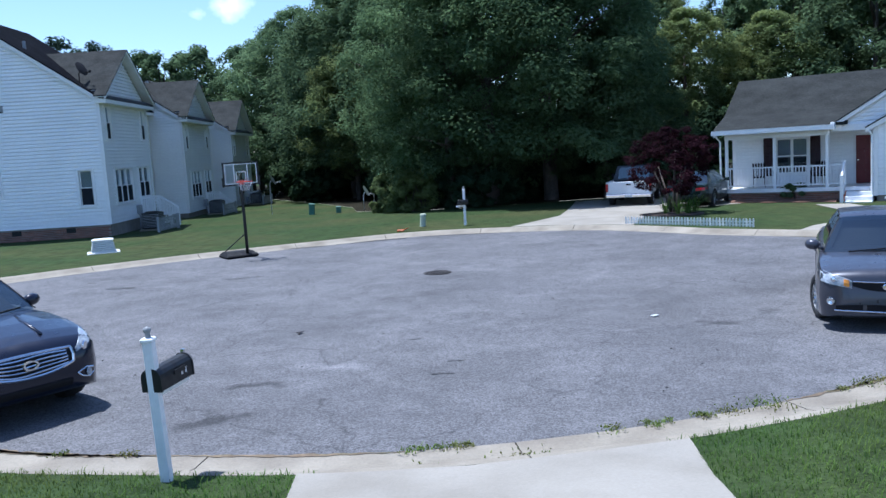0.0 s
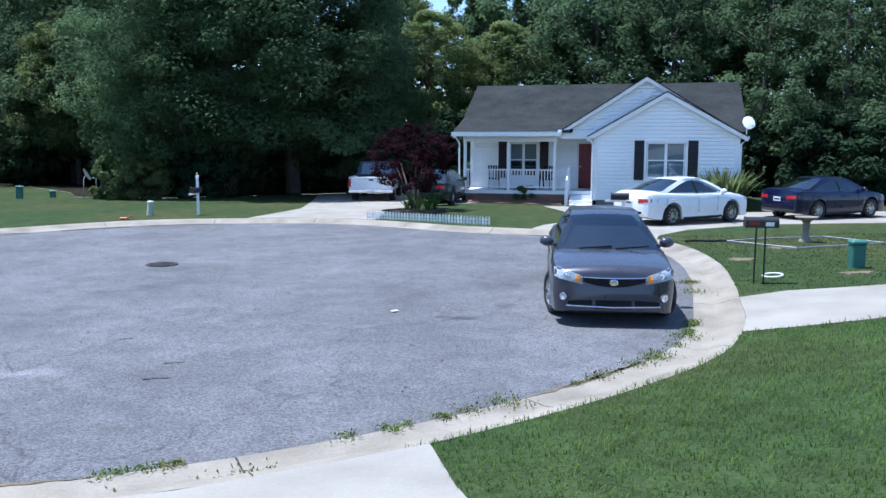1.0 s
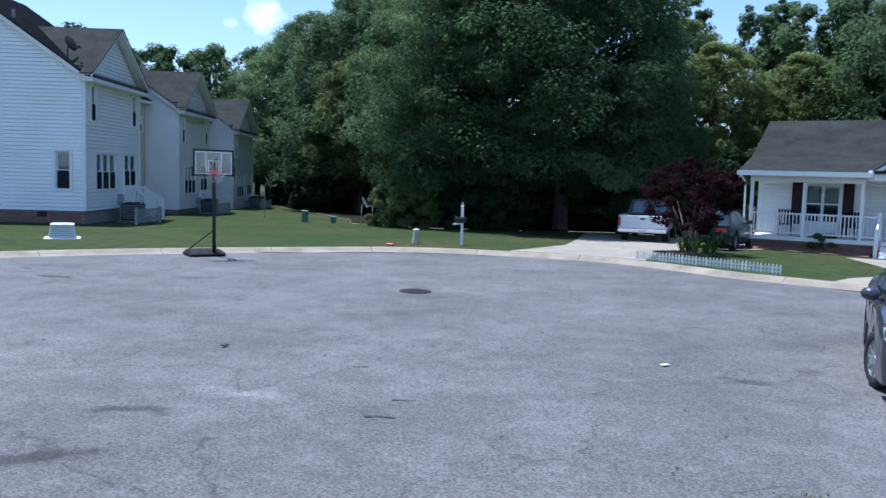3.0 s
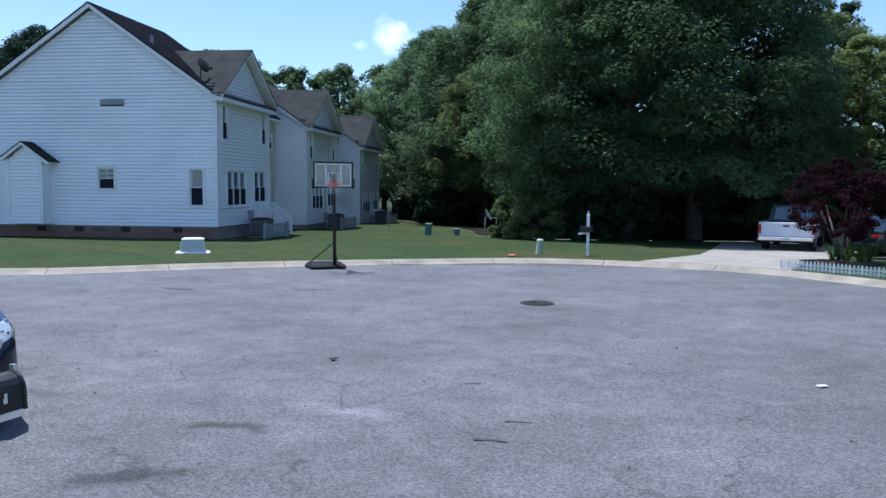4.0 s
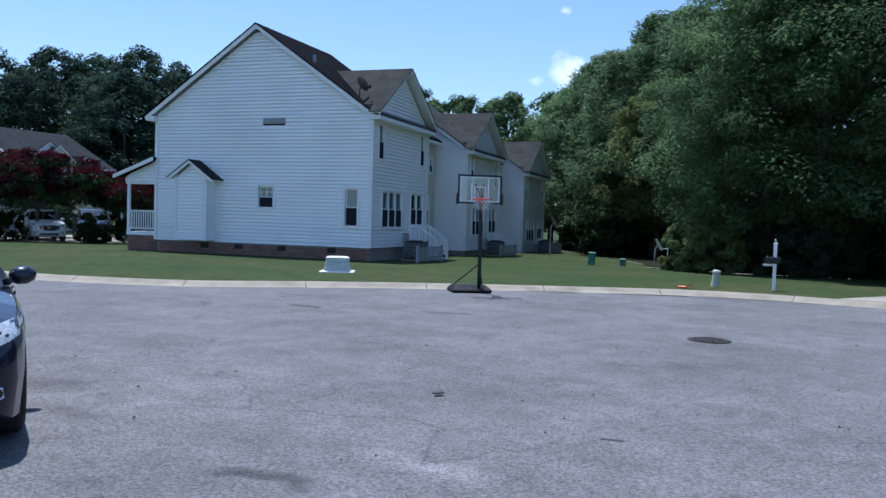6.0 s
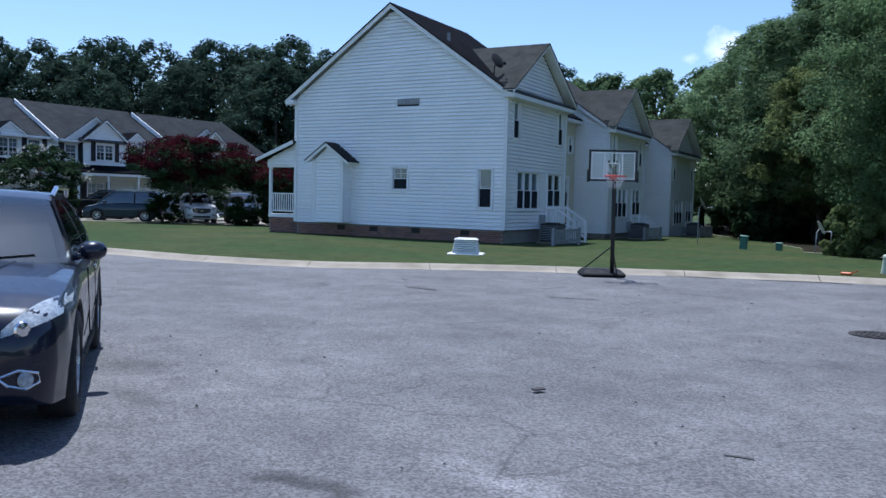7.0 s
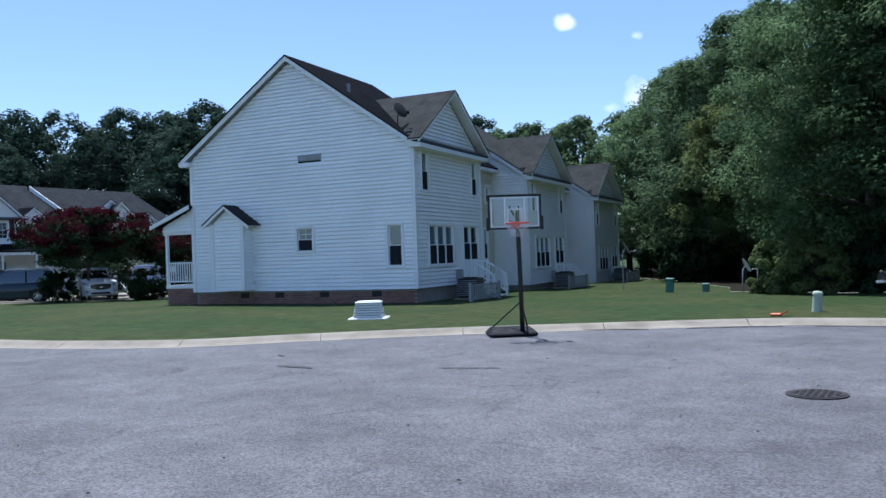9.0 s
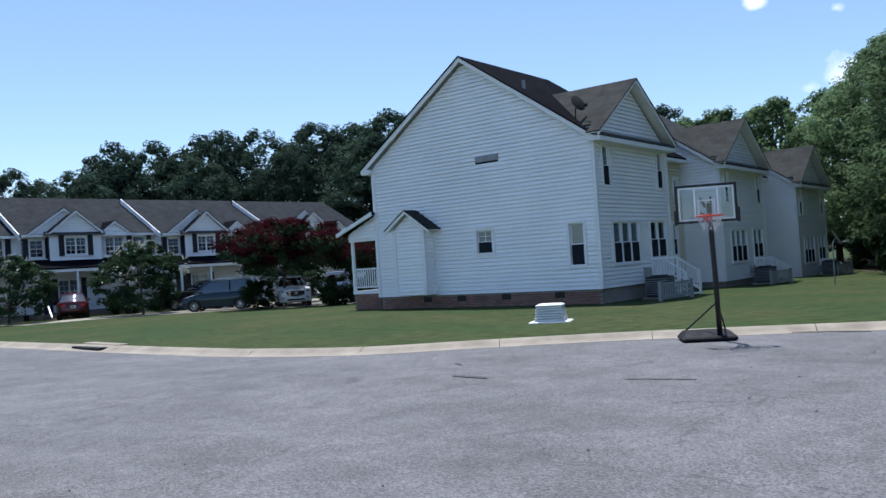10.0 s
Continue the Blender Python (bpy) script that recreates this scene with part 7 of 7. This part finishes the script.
utility_box(Matrix.Translation((12.55, 16.0, height(12.55, 16.0))) @ pose(0, 0, 0, 0, 0, -15), 0.27, 0.56, "green plastic utility box on the lawn")
utility_box(Matrix.Translation((-9.47, 43.2, height(-9.47, 43.2))) @ pose(0, 0, 0, 0, 4, 10), 0.30, 0.58, "dark green utility box on the back lawn")
utility_box(Matrix.Translation((-8.13, 43.6, height(-8.13, 43.6))) @ pose(0, 0, 0, 0, 0, 10), 0.26, 0.34, "small dark green utility box on the back lawn")


def pole_dish(x, y, top, turn, label, size=0.55, mat=WHITE_PLASTIC):
    z = height(x, y)
    D = dish(Matrix.Translation((x, y, z + top - 0.45)) @ pose(0, 0, 0, 0, 0, turn), label, size, mat)
    part("pole", Shape().tube([(0, 0.12, -top - 0.0), (0, 0.12, -0.1)], 0.025), STEEL, D)
    return D


pole_dish(-6.98, 45.4, 1.05, 118, "white satellite dish on a short pole at the wood's edge")
pole_dish(-6.45, 45.7, 1.15, 112, "white satellite dish on a short pole at the wood's edge")
pole_dish(-12.3, 46.2, 1.95, 118, "grey satellite dish on a tall pole behind the lawn", 0.6, GREY_PLASTIC)


def manhole(m):
    M = thing("manhole_cover", m, "dark cast-iron manhole cover in the asphalt", "manhole")
    part("frame", Shape().tube([(0, 0, -0.05), (0, 0, 0.012)], 0.46, 32), DARK_IRON, M)
    s = Shape().tube([(0, 0, 0.0), (0, 0, 0.018)], 0.40, 32)
    for k in range(7):
        for j in range(7):
            x, y = (k - 3) * 0.1, (j - 3) * 0.1
            if math.hypot(x, y) < 0.35:
                s.box(x - 0.03, y - 0.03, 0.018, x + 0.03, y + 0.03, 0.026)
    part("lid", s, DARK_IRON, M)
    return M


manhole(Matrix.Translation((-1.13, 20.23, 0.0)) @ Matrix.Diagonal((0.72, 0.72, 1, 1)))

# picket edging and red-leaved tree
def picket_edge(a, b, n):
    a, b = Vector(a), Vector(b)
    F = thing("picket_edging", Matrix.Translation((a.x, a.y, 0)), "low white plastic picket edging along the kerb", "fence")
    step = (b - a) / n
    turn = math.atan2(step.y, step.x)
    me = Shape().add([(-0.027, -0.008, 0), (0.027, -0.008, 0), (0.027, -0.008, 0.24), (0, -0.008, 0.28), (-0.027, -0.008, 0.24), (-0.027, 0.008, 0), (0.027, 0.008, 0), (0.027, 0.008, 0.24), (0, 0.008, 0.28), (-0.027, 0.008, 0.24)],
                     [(0, 1, 2, 3, 4), (5, 9, 8, 7, 6), (0, 5, 6, 1), (1, 6, 7, 2), (2, 7, 8, 3), (3, 8, 9, 4), (4, 9, 5, 0)]).mesh("picket", WHITE_PLASTIC)
    for k in range(n + 1):
        p = step * k
        part("picket", me, None, F, at=Matrix.Translation((p.x, p.y, height(a.x + p.x, a.y + p.y) - 0.02)) @ pose(0, 0, 0, random.Random(k).uniform(-4, 4), random.Random(k).uniform(-3, 3), math.degrees(turn)))
    z0, z1 = height(a.x, a.y), height(b.x, b.y)
    d = b - a
    for h in (0.06, 0.15):
        part("rail", Shape().beam((0, 0.015, z0 + h), (d.x, d.y + 0.015, z1 + h), 0.012, 0.035), WHITE_PLASTIC, F)
    return F


picket_edge((4.42, 28.22), (7.78, 25.85), 41)
bed = Shape()
ring_line = [(6.5 + 1.1 * math.cos(a) * (1 + 0.12 * math.sin(3 * a)), 31.0 + 1.0 * math.sin(a) * (1 + 0.1 * math.cos(2 * a))) for a in np.linspace(0, 2 * math.pi, 28)[:-1]]
bed.loft([[(x, y, height(x, y) - 0.05) for x, y in ring_line], [(x, y, height(x, y) + 0.03) for x, y in ring_line], [(6.5 + (x - 6.5) * 0.6, 31.0 + (y - 31.0) * 0.6, height(x, y) + 0.07) for x, y in ring_line]], True, True)
tagged(part("planting_bed", bed, MULCH), "dark mulch bed under the maroon tree", "planting bed")

MAROON = tree_meshes("maroon", 71, 3.05, 1.38, 0.75, 84, 125, 0.055, LEAF_MAROON, "round", 0.06)
M = tree("maroon_tree", MAROON, 6.6, 31.4, "small many-stemmed maroon-leaved tree in a mulch bed", "tree")
for k, (dx, dy) in enumerate(((0.75, 0.2), (-0.7, 0.1), (0.3, -0.7), (-0.4, 0.6), (0.45, 0.65))):
    part("limb", Shape().tube([(dx * 0.08, dy * 0.08, -0.1), (dx * 0.35, dy * 0.35, 0.55), (dx, dy, 1.7)], [0.05, 0.042, 0.02], 7), BARK, M, smooth=True)
CRAPE = tree_meshes("crape", 73, 4.7, 3.2, 2.1, 90, 150, 0.10, LEAF_SHADE, "round", 0.09)
crape_top = tree_meshes("crape_bloom", 73, 4.9, 3.3, 2.6, 85, 190, 0.085, BLOSSOM_RED, "round", 0.05)
T = tree("crape_myrtle", CRAPE, -39.6, 38.3, "small tree covered in dark red blossom", "tree")
part("blossom", crape_top[1], None, T, "dark red blossom")
T2 = tree("crape_myrtle", CRAPE, -35.5, 42.5, "small tree covered in dark red blossom", "tree", turn=140, scale=0.85)
part("blossom", crape_top[1], None, T2, "dark red blossom")
WHITE_TREE = tree_meshes("white_crape", 75, 4.2, 2.3, 0.6, 90, 150, 0.10, LEAF_SHADE, "round", 0.08)
white_top = tree_meshes("white_bloom", 76, 4.3, 2.4, 1.2, 44, 16, 0.08, BLOSSOM_WHITE, "round", 0.05)
for x, y, s in ((-47.0, 33.4, 1.0), (-50.6, 27.2, 0.9), (-44.8, 43.0, 0.9)):
    T = tree("crape_myrtle", WHITE_TREE, x, y, "small green tree with white blossom", "tree", "white-blossomed trees", s, x * 40)
    part("blossom", white_top[1], None, T, "white blossom")
for n, (x, y, H, R) in enumerate([(-35.8, 39.4, 1.6, 1.3), (-34.5, 40.7, 1.5, 1.2), (-40.3, 36.9, 1.5, 1.0), (-33.2, 41.9, 1.5, 1.2), (-49.0, 36.0, 1.2, 1.3), (-48.6, 39.0, 1.2, 1.3), (-51.5, 34.5, 1.2, 1.2)]):
    bush("hedge_bush", x, y, H, R, HEDGE, 90 + n, "clipped dark green hedge bush", per=120, clumps=34, size=0.075)
strap_clump("canna_clump", 19.0, 31.1, 260, 1.9, 0.12, LEAF_BRIGHT, 120, "tall light green strap-leaved clump beside the house", "plant", 0.75, 0.55)
bush("porch_bush", 12.3, 35.5, 0.75, 0.5, LEAF_MID, 121, "small green bush before the porch", clumps=16, size=0.07)
for n, (x, y) in enumerate(((6.2, 30.75), (6.95, 30.7), (6.55, 30.5), (7.3, 31.2))):
    strap_clump("lily_clump", x, y, 26, 0.85, 0.028, GRASS, 130 + n, "pale green strap-leaved clump under the maroon tree", "plant", 0.12, 0.7)


def pumpkin(m):
    O = thing("garden_ornament", m, "small orange garden ornament by the porch", "ornament")
    part("pot", lathe(Shape(), [(0.02, 0.0), (0.13, 0.0), (0.17, 0.1), (0.15, 0.2), (0.05, 0.3), (0.06, 0.36), (0.0, 0.42)], 16), ORANGE, O, at=pose(0, 0, 0, 0, -90, 0), smooth=True)
    return O


pumpkin(Matrix.Translation((13.8, 34.35, height(13.8, 34.35))))


def birdbath(m):
    B = thing("bird_bath", m, "grey stone bird bath on the lawn", "bird bath")
    part("pedestal", lathe(Shape(), [(0.0, -0.05), (0.17, -0.05), (0.17, 0.04), (0.09, 0.12), (0.07, 0.3), (0.10, 0.42), (0.08, 0.48), (0.12, 0.55)], 20), CONCRETE, B, at=pose(0, 0, 0, 0, -90, 0), smooth=True)
    part("bowl", lathe(Shape(), [(0.0, 0.55), (0.12, 0.55), (0.27, 0.62), (0.30, 0.66), (0.27, 0.66), (0.12, 0.59), (0.0, 0.58)], 24), CONCRETE, B, at=pose(0, 0, 0, 0, -90, 0), smooth=True)
    return B


birdbath(Matrix.Translation((14.75, 20.5, height(14.75, 20.5))))
fr = Shape()
loop = [(12.6, 20.7), (13.3, 18.9), (14.9, 19.2), (16.3, 19.5), (15.9, 21.3), (13.9, 21.1), (12.6, 20.7)]
fr.tube([(x, y, height(x, y) + 0.05) for x, y in loop], 0.018, 8)
tagged(part("pipe_frame", fr, STEEL), "bent steel pipe frame lying on the lawn", "frame")
ho = Shape().tube([(x, y, height(x, y) + 0.03) for x, y in [(11.55, 20.9), (11.9, 21.05), (12.3, 20.85), (12.6, 20.95), (13.0, 20.7)]], 0.03, 6)
tagged(part("garden_hose", ho, BLACK_PLASTIC), "black hose end lying on the lawn", "hose")
toy = Shape().box(-0.14, -0.06, 0.0, 0.1, 0.06, 0.07, 0.02).beam((0.08, 0, 0.05), (0.24, 0.02, 0.11), 0.04, 0.03)
tagged(part("plastic_scrap", toy, ORANGE, at=Matrix.Translation((-3.15, 29.75, height(-3.15, 29.75)))), "broken red-orange plastic piece on the lawn", "litter")

# kerb inlet and far signs
inlet = thing("storm_drain", Matrix.Translation((-24.2, 20.62, 0)) @ pose(0, 0, 0, 0, 0, 178), "kerb inlet with a dark opening", "drain")
part("slab", Shape().box(-1.25, -0.78, 0.095, 1.25, -0.45, 0.125, 0.015), CONCRETE, inlet)
# solid black block gives the dark of the hollow under the slab
part("opening", Shape().box(-1.0, -0.62, -0.02, 1.0, -0.02, 0.07), BLACK_PLASTIC, inlet, "dark drain opening")


def yard_sign(x, y, h, label):
    S = thing("yard_sign", Matrix.Translation((x, y, height(x, y))) @ pose(0, 0, 0, 0, 0, 60), label, "sign", "far yard signs")
    part("post", Shape().box(-0.03, -0.03, -0.1, 0.03, 0.03, h), TRIM, S)
    panel = part("panel", Shape().box(-0.25, -0.05, h - 0.55, 0.25, -0.03, h, 0.01), PLATE, S, "white sign panel with grey bars")
    part("bar", Shape().box(-0.18, -0.054, h - 0.3, 0.18, -0.051, h - 0.2), GREY_PLASTIC, panel)


yard_sign(-52.6, 36.2, 1.5, "white parking sign on a post before the far row")
yard_sign(-55.5, 27.2, 1.7, "white parking sign on a post before the far row")
yard_sign(-47.0, 41.0, 1.3, "white parking sign on a post before the far row")

# dark tar lines lying on the court, loose chips and litter
def tar_line(points, w):
    """A thin raised line of crack filler."""
    q = smooth_line(points, 0.08)
    r = random.Random(int(abs(points[0][0]) * 100))
    left, right = offset_line(q, w / 2), offset_line(q, -w / 2)
    s = Shape()
    a = [(x + r.uniform(-0.01, 0.01), y + r.uniform(-0.012, 0.012), 0.011) for x, y in left]
    b = [(x + r.uniform(-0.01, 0.01), y + r.uniform(-0.012, 0.012), 0.011) for x, y in right]
    return s.loft([a, b], False)


tar = thing("tar_lines", Matrix.Identity(4), "dark filler lines in the cracked asphalt", "road marking", kind="structure")
for pts_, w in (([(-9.25, 20.24), (-8.9, 20.25), (-8.5, 20.22)], 0.07), ([(-6.5, 20.78), (-6.0, 20.95), (-5.55, 21.06)], 0.05), ([(-10.3, 21.4), (-10.0, 21.25)], 0.05), ([(-6.6, 26.93), (-6.0, 27.1), (-5.3, 27.28)], 0.10), ([(-4.6, 27.6), (-3.6, 28.1), (-2.8, 28.35)], 0.09),
                ([(-2.2, 28.5), (-1.2, 28.62), (0.2, 28.5)], 0.07), ([(-0.52, 11.38), (-0.35, 11.41), (-0.22, 11.38)], 0.035), ([(-1.05, 13.4), (-0.85, 13.42)], 0.03), ([(-0.35, 12.0), (-0.1, 12.03)], 0.03)):
    part("tar_line", tar_line(pts_, w), TAR, tar)
chips = Shape()
crnd = random.Random(5)
for k in range(130):
    x, y = crnd.uniform(-9, 7), crnd.uniform(9.5, 25)
    if not inside(offset_line(EDGE, -0.4), np.array([x]), np.array([y]))[0]:
        continue
    s = crnd.uniform(0.01, 0.028)
    a = crnd.uniform(0, 6)
    chips.add([(x + s * math.cos(a + i * 2.1), y + s * math.sin(a + i * 2.1) * 0.7, 0.012) for i in range(3)] + [(x, y, 0.012 + s * 0.6)], [(0, 1, 2), (0, 1, 3), (1, 2, 3), (2, 0, 3)])
tagged(part("gravel_chips", chips, TAR), "loose dark chips scattered on the asphalt", "gravel", kind="stuff")
lit = Shape().box(-0.06, -0.035, 0.0, 0.06, 0.035, 0.015, 0.005)
tagged(part("paper_litter", lit, PLATE, at=pose(2.85, 14.31, 0.012, 0, 0, 30)), "small white scrap of litter on the asphalt", "litter")
tagged(part("paper_litter", lit.mesh("paper_litter", DARK_IRON), at=pose(-2.95, 14.23, 0.012, 0, 0, 70)), "small dark scrap of litter on the asphalt", "litter")


# ---- grass ----
def blades(name, places, hmin, hmax, width, mat, seed, label, lean=0.5):
    """Curved blades at the places, one joined mesh."""
    rnd = np.random.default_rng(seed)
    p = np.array(places)
    n = len(p)
    z = heights(p[:, 0], p[:, 1])
    h = hmin + (hmax - hmin) * rnd.random(n) ** 1.5
    a = rnd.random(n) * 6.283
    d = np.stack([np.cos(a), np.sin(a), np.zeros(n)], 1)
    s = np.stack([-np.sin(a), np.cos(a), np.zeros(n)], 1) * (width * (0.6 + 0.8 * rnd.random(n)))[:, None]
    l = (lean * (0.3 + rnd.random(n)) * h)[:, None]
    b = np.stack([p[:, 0], p[:, 1], z - 0.01], 1)
    m = b + d * l * 0.35 + np.stack([0 * h, 0 * h, h * 0.6], 1)
    t = b + d * l + np.stack([0 * h, 0 * h, h * (1 - 0.2 * rnd.random(n))], 1)
    v = np.stack([b - s, b + s, m + s * 0.7, m - s * 0.7, t], 1).reshape(-1, 3)
    i = np.arange(n) * 5
    f = [q for k in i.tolist() for q in ((k, k + 1, k + 2, k + 3), (k + 3, k + 2, k + 4))]
    return tagged(part(name, leafy(name, v.tolist(), f, mat)), label, "grass", kind="stuff")


def scatter(n, x0, x1, y0, y1, seed, clear=0.0):
    rnd = np.random.default_rng(seed)
    x, y = rnd.uniform(x0, x1, n), rnd.uniform(y0, y1, n)
    ok = ~inside(offset_line(EDGE, KERB - 0.03), x, y)
    for q in loops.values():
        ok &= ~inside(q, x, y)
    return np.stack([x[ok], y[ok]], 1)


near = np.concatenate([scatter(46000, 1.9, 9.5, 3.0, 12.0, 1), scatter(17000, -6.5, -1.2, 4.5, 9.5, 2)])
blades("grass", near, 0.03, 0.10, 0.005, GRASS, 3, "thick green grass blades on the near lawn", 0.8)


side_lawn = scatter(26000, 8.3, 21.0, 13.2, 22.5, 5)
blades("side_grass", side_lawn, 0.02, 0.06, 0.010, GRASS_MOWN, 6, "short mown grass on the side lawn", 0.9)
ring_toy = Shape().tube([(10.17 + 0.17 * math.cos(a), 15.31 + 0.17 * math.sin(a), height(10.17, 15.31) + 0.035 + 0.02 * math.cos(a)) for a in np.linspace(0, 2 * math.pi, 25)], 0.02, 8)
tagged(part("toy_ring", ring_toy, PLATE), "pale plastic ring lying on the side lawn", "toy")
bare = Shape()
brnd = random.Random(44)
for x, y, rx, ry in ((11.0, 17.6, 0.45, 0.25), (12.0, 15.3, 0.5, 0.2), (14.8, 17.2, 0.6, 0.3), (13.3, 19.4, 0.5, 0.3)):
    loop_ = [(x + rx * math.cos(a) * brnd.uniform(0.6, 1.15), y + ry * math.sin(a) * brnd.uniform(0.6, 1.15)) for a in np.linspace(0, 2 * math.pi, 19)[:-1]]
    bare.loft([[(px, py, height(px, py) - 0.03) for px, py in loop_], [(x + (px - x) * 0.8, y + (py - y) * 0.8, height(px, py) + 0.022) for px, py in loop_]], True, True)
tagged(part("bare_soil", bare, DIRT), "bare tan soil patches in the side lawn", "soil", kind="stuff")


def tuft_line(spots, seed, n=170, r=0.26):
    rnd = np.random.default_rng(seed)
    out = []
    for x, y, k in spots:
        q = rnd.normal(size=(int(n * k), 2)) * r * k * 0.6
        out.append(np.array([[x, y]]) + q)
    return np.concatenate(out)


edge_spots = []
wr = random.Random(12)
for k in range(70):
    t = wr.uniform(60, 160)
    i = min(len(EDGE) - 1, int(np.searchsorted(seg, seg[0] + t)))
    if -6 < EDGE[i][0] < 11 and EDGE[i][1] < 23:
        side = wr.choice((0.02, 0.02, KERB - 0.02))
        q = EDGE[i] + norm[i] * side
        edge_spots.append((q[0], q[1], wr.uniform(0.25, 0.6)))
weeds = [(3.19, 9.66, 1.0), (0.55, 8.28, 1.0), (0.75, 8.25, 0.8), (-0.35, 8.12, 0.6), (1.5, 9.08, 0.5), (5.6, 11.0, 0.8), (5.1, 10.65, 0.7), (4.6, 10.4, 0.5), (6.35, 11.75, 0.9), (8.2, 14.7, 0.9), (8.6, 15.6, 0.8), (9.2, 14.6, 0.9), (6.5, 10.9, 0.6), (7.25, 11.45, 0.8)] + edge_spots
for k in range(5, len(EDGE) - 5):
    if -6.2 < EDGE[k][0] < 7.2 and EDGE[k][1] < 13 and math.sin(k * 0.9) + math.sin(k * 0.37 + 1) > 0.75:
        for j in range(3):
            q = EDGE[k] + tang[k] * wr.uniform(-0.17, 0.17) + norm[k] * wr.uniform(-0.02, 0.05)
            weeds.append((q[0], q[1], wr.uniform(0.22, 0.42)))
blades("weeds", tuft_line(weeds, 21), 0.012, 0.042, 0.008, WEED, 22, "dry green weeds in the kerb joints", 0.9)
bpy.data.objects["weeds"].location.z = -0.07

# silt and dirt washed into the gutter
srnd = random.Random(31)
silt = Shape()
for k in range(46):
    t0 = srnd.uniform(seg[0] + 60, seg[0] + 165)
    i0 = int(np.searchsorted(seg, t0))
    if i0 >= len(EDGE) - 2 or not (-6 < EDGE[i0][0] < 11 and EDGE[i0][1] < 24):
        continue
    ln, off = srnd.uniform(0.8, 3.0), srnd.choice((-0.01, 0.0, 0.01))
    a, b = [], []
    for j in range(33):
        q = j / 32
        t = t0 + ln * q
        p = np.array([np.interp(t, seg, EDGE[:, c]) for c in (0, 1)])
        n = np.array([np.interp(t, seg, norm[:, c]) for c in (0, 1)])
        w = 0.035 * math.sin(math.pi * q) ** 0.6 * srnd.uniform(0.3, 1.4)
        o = off + srnd.uniform(-0.015, 0.015)
        a.append((*(p + n * (o - w)), 0.0095))
        b.append((*(p + n * (o + w)), 0.0095))
    silt.loft([a, b], False)
tagged(part("gutter_silt", silt, DIRT), "brown silt and dirt along the gutter", "dirt", kind="stuff")
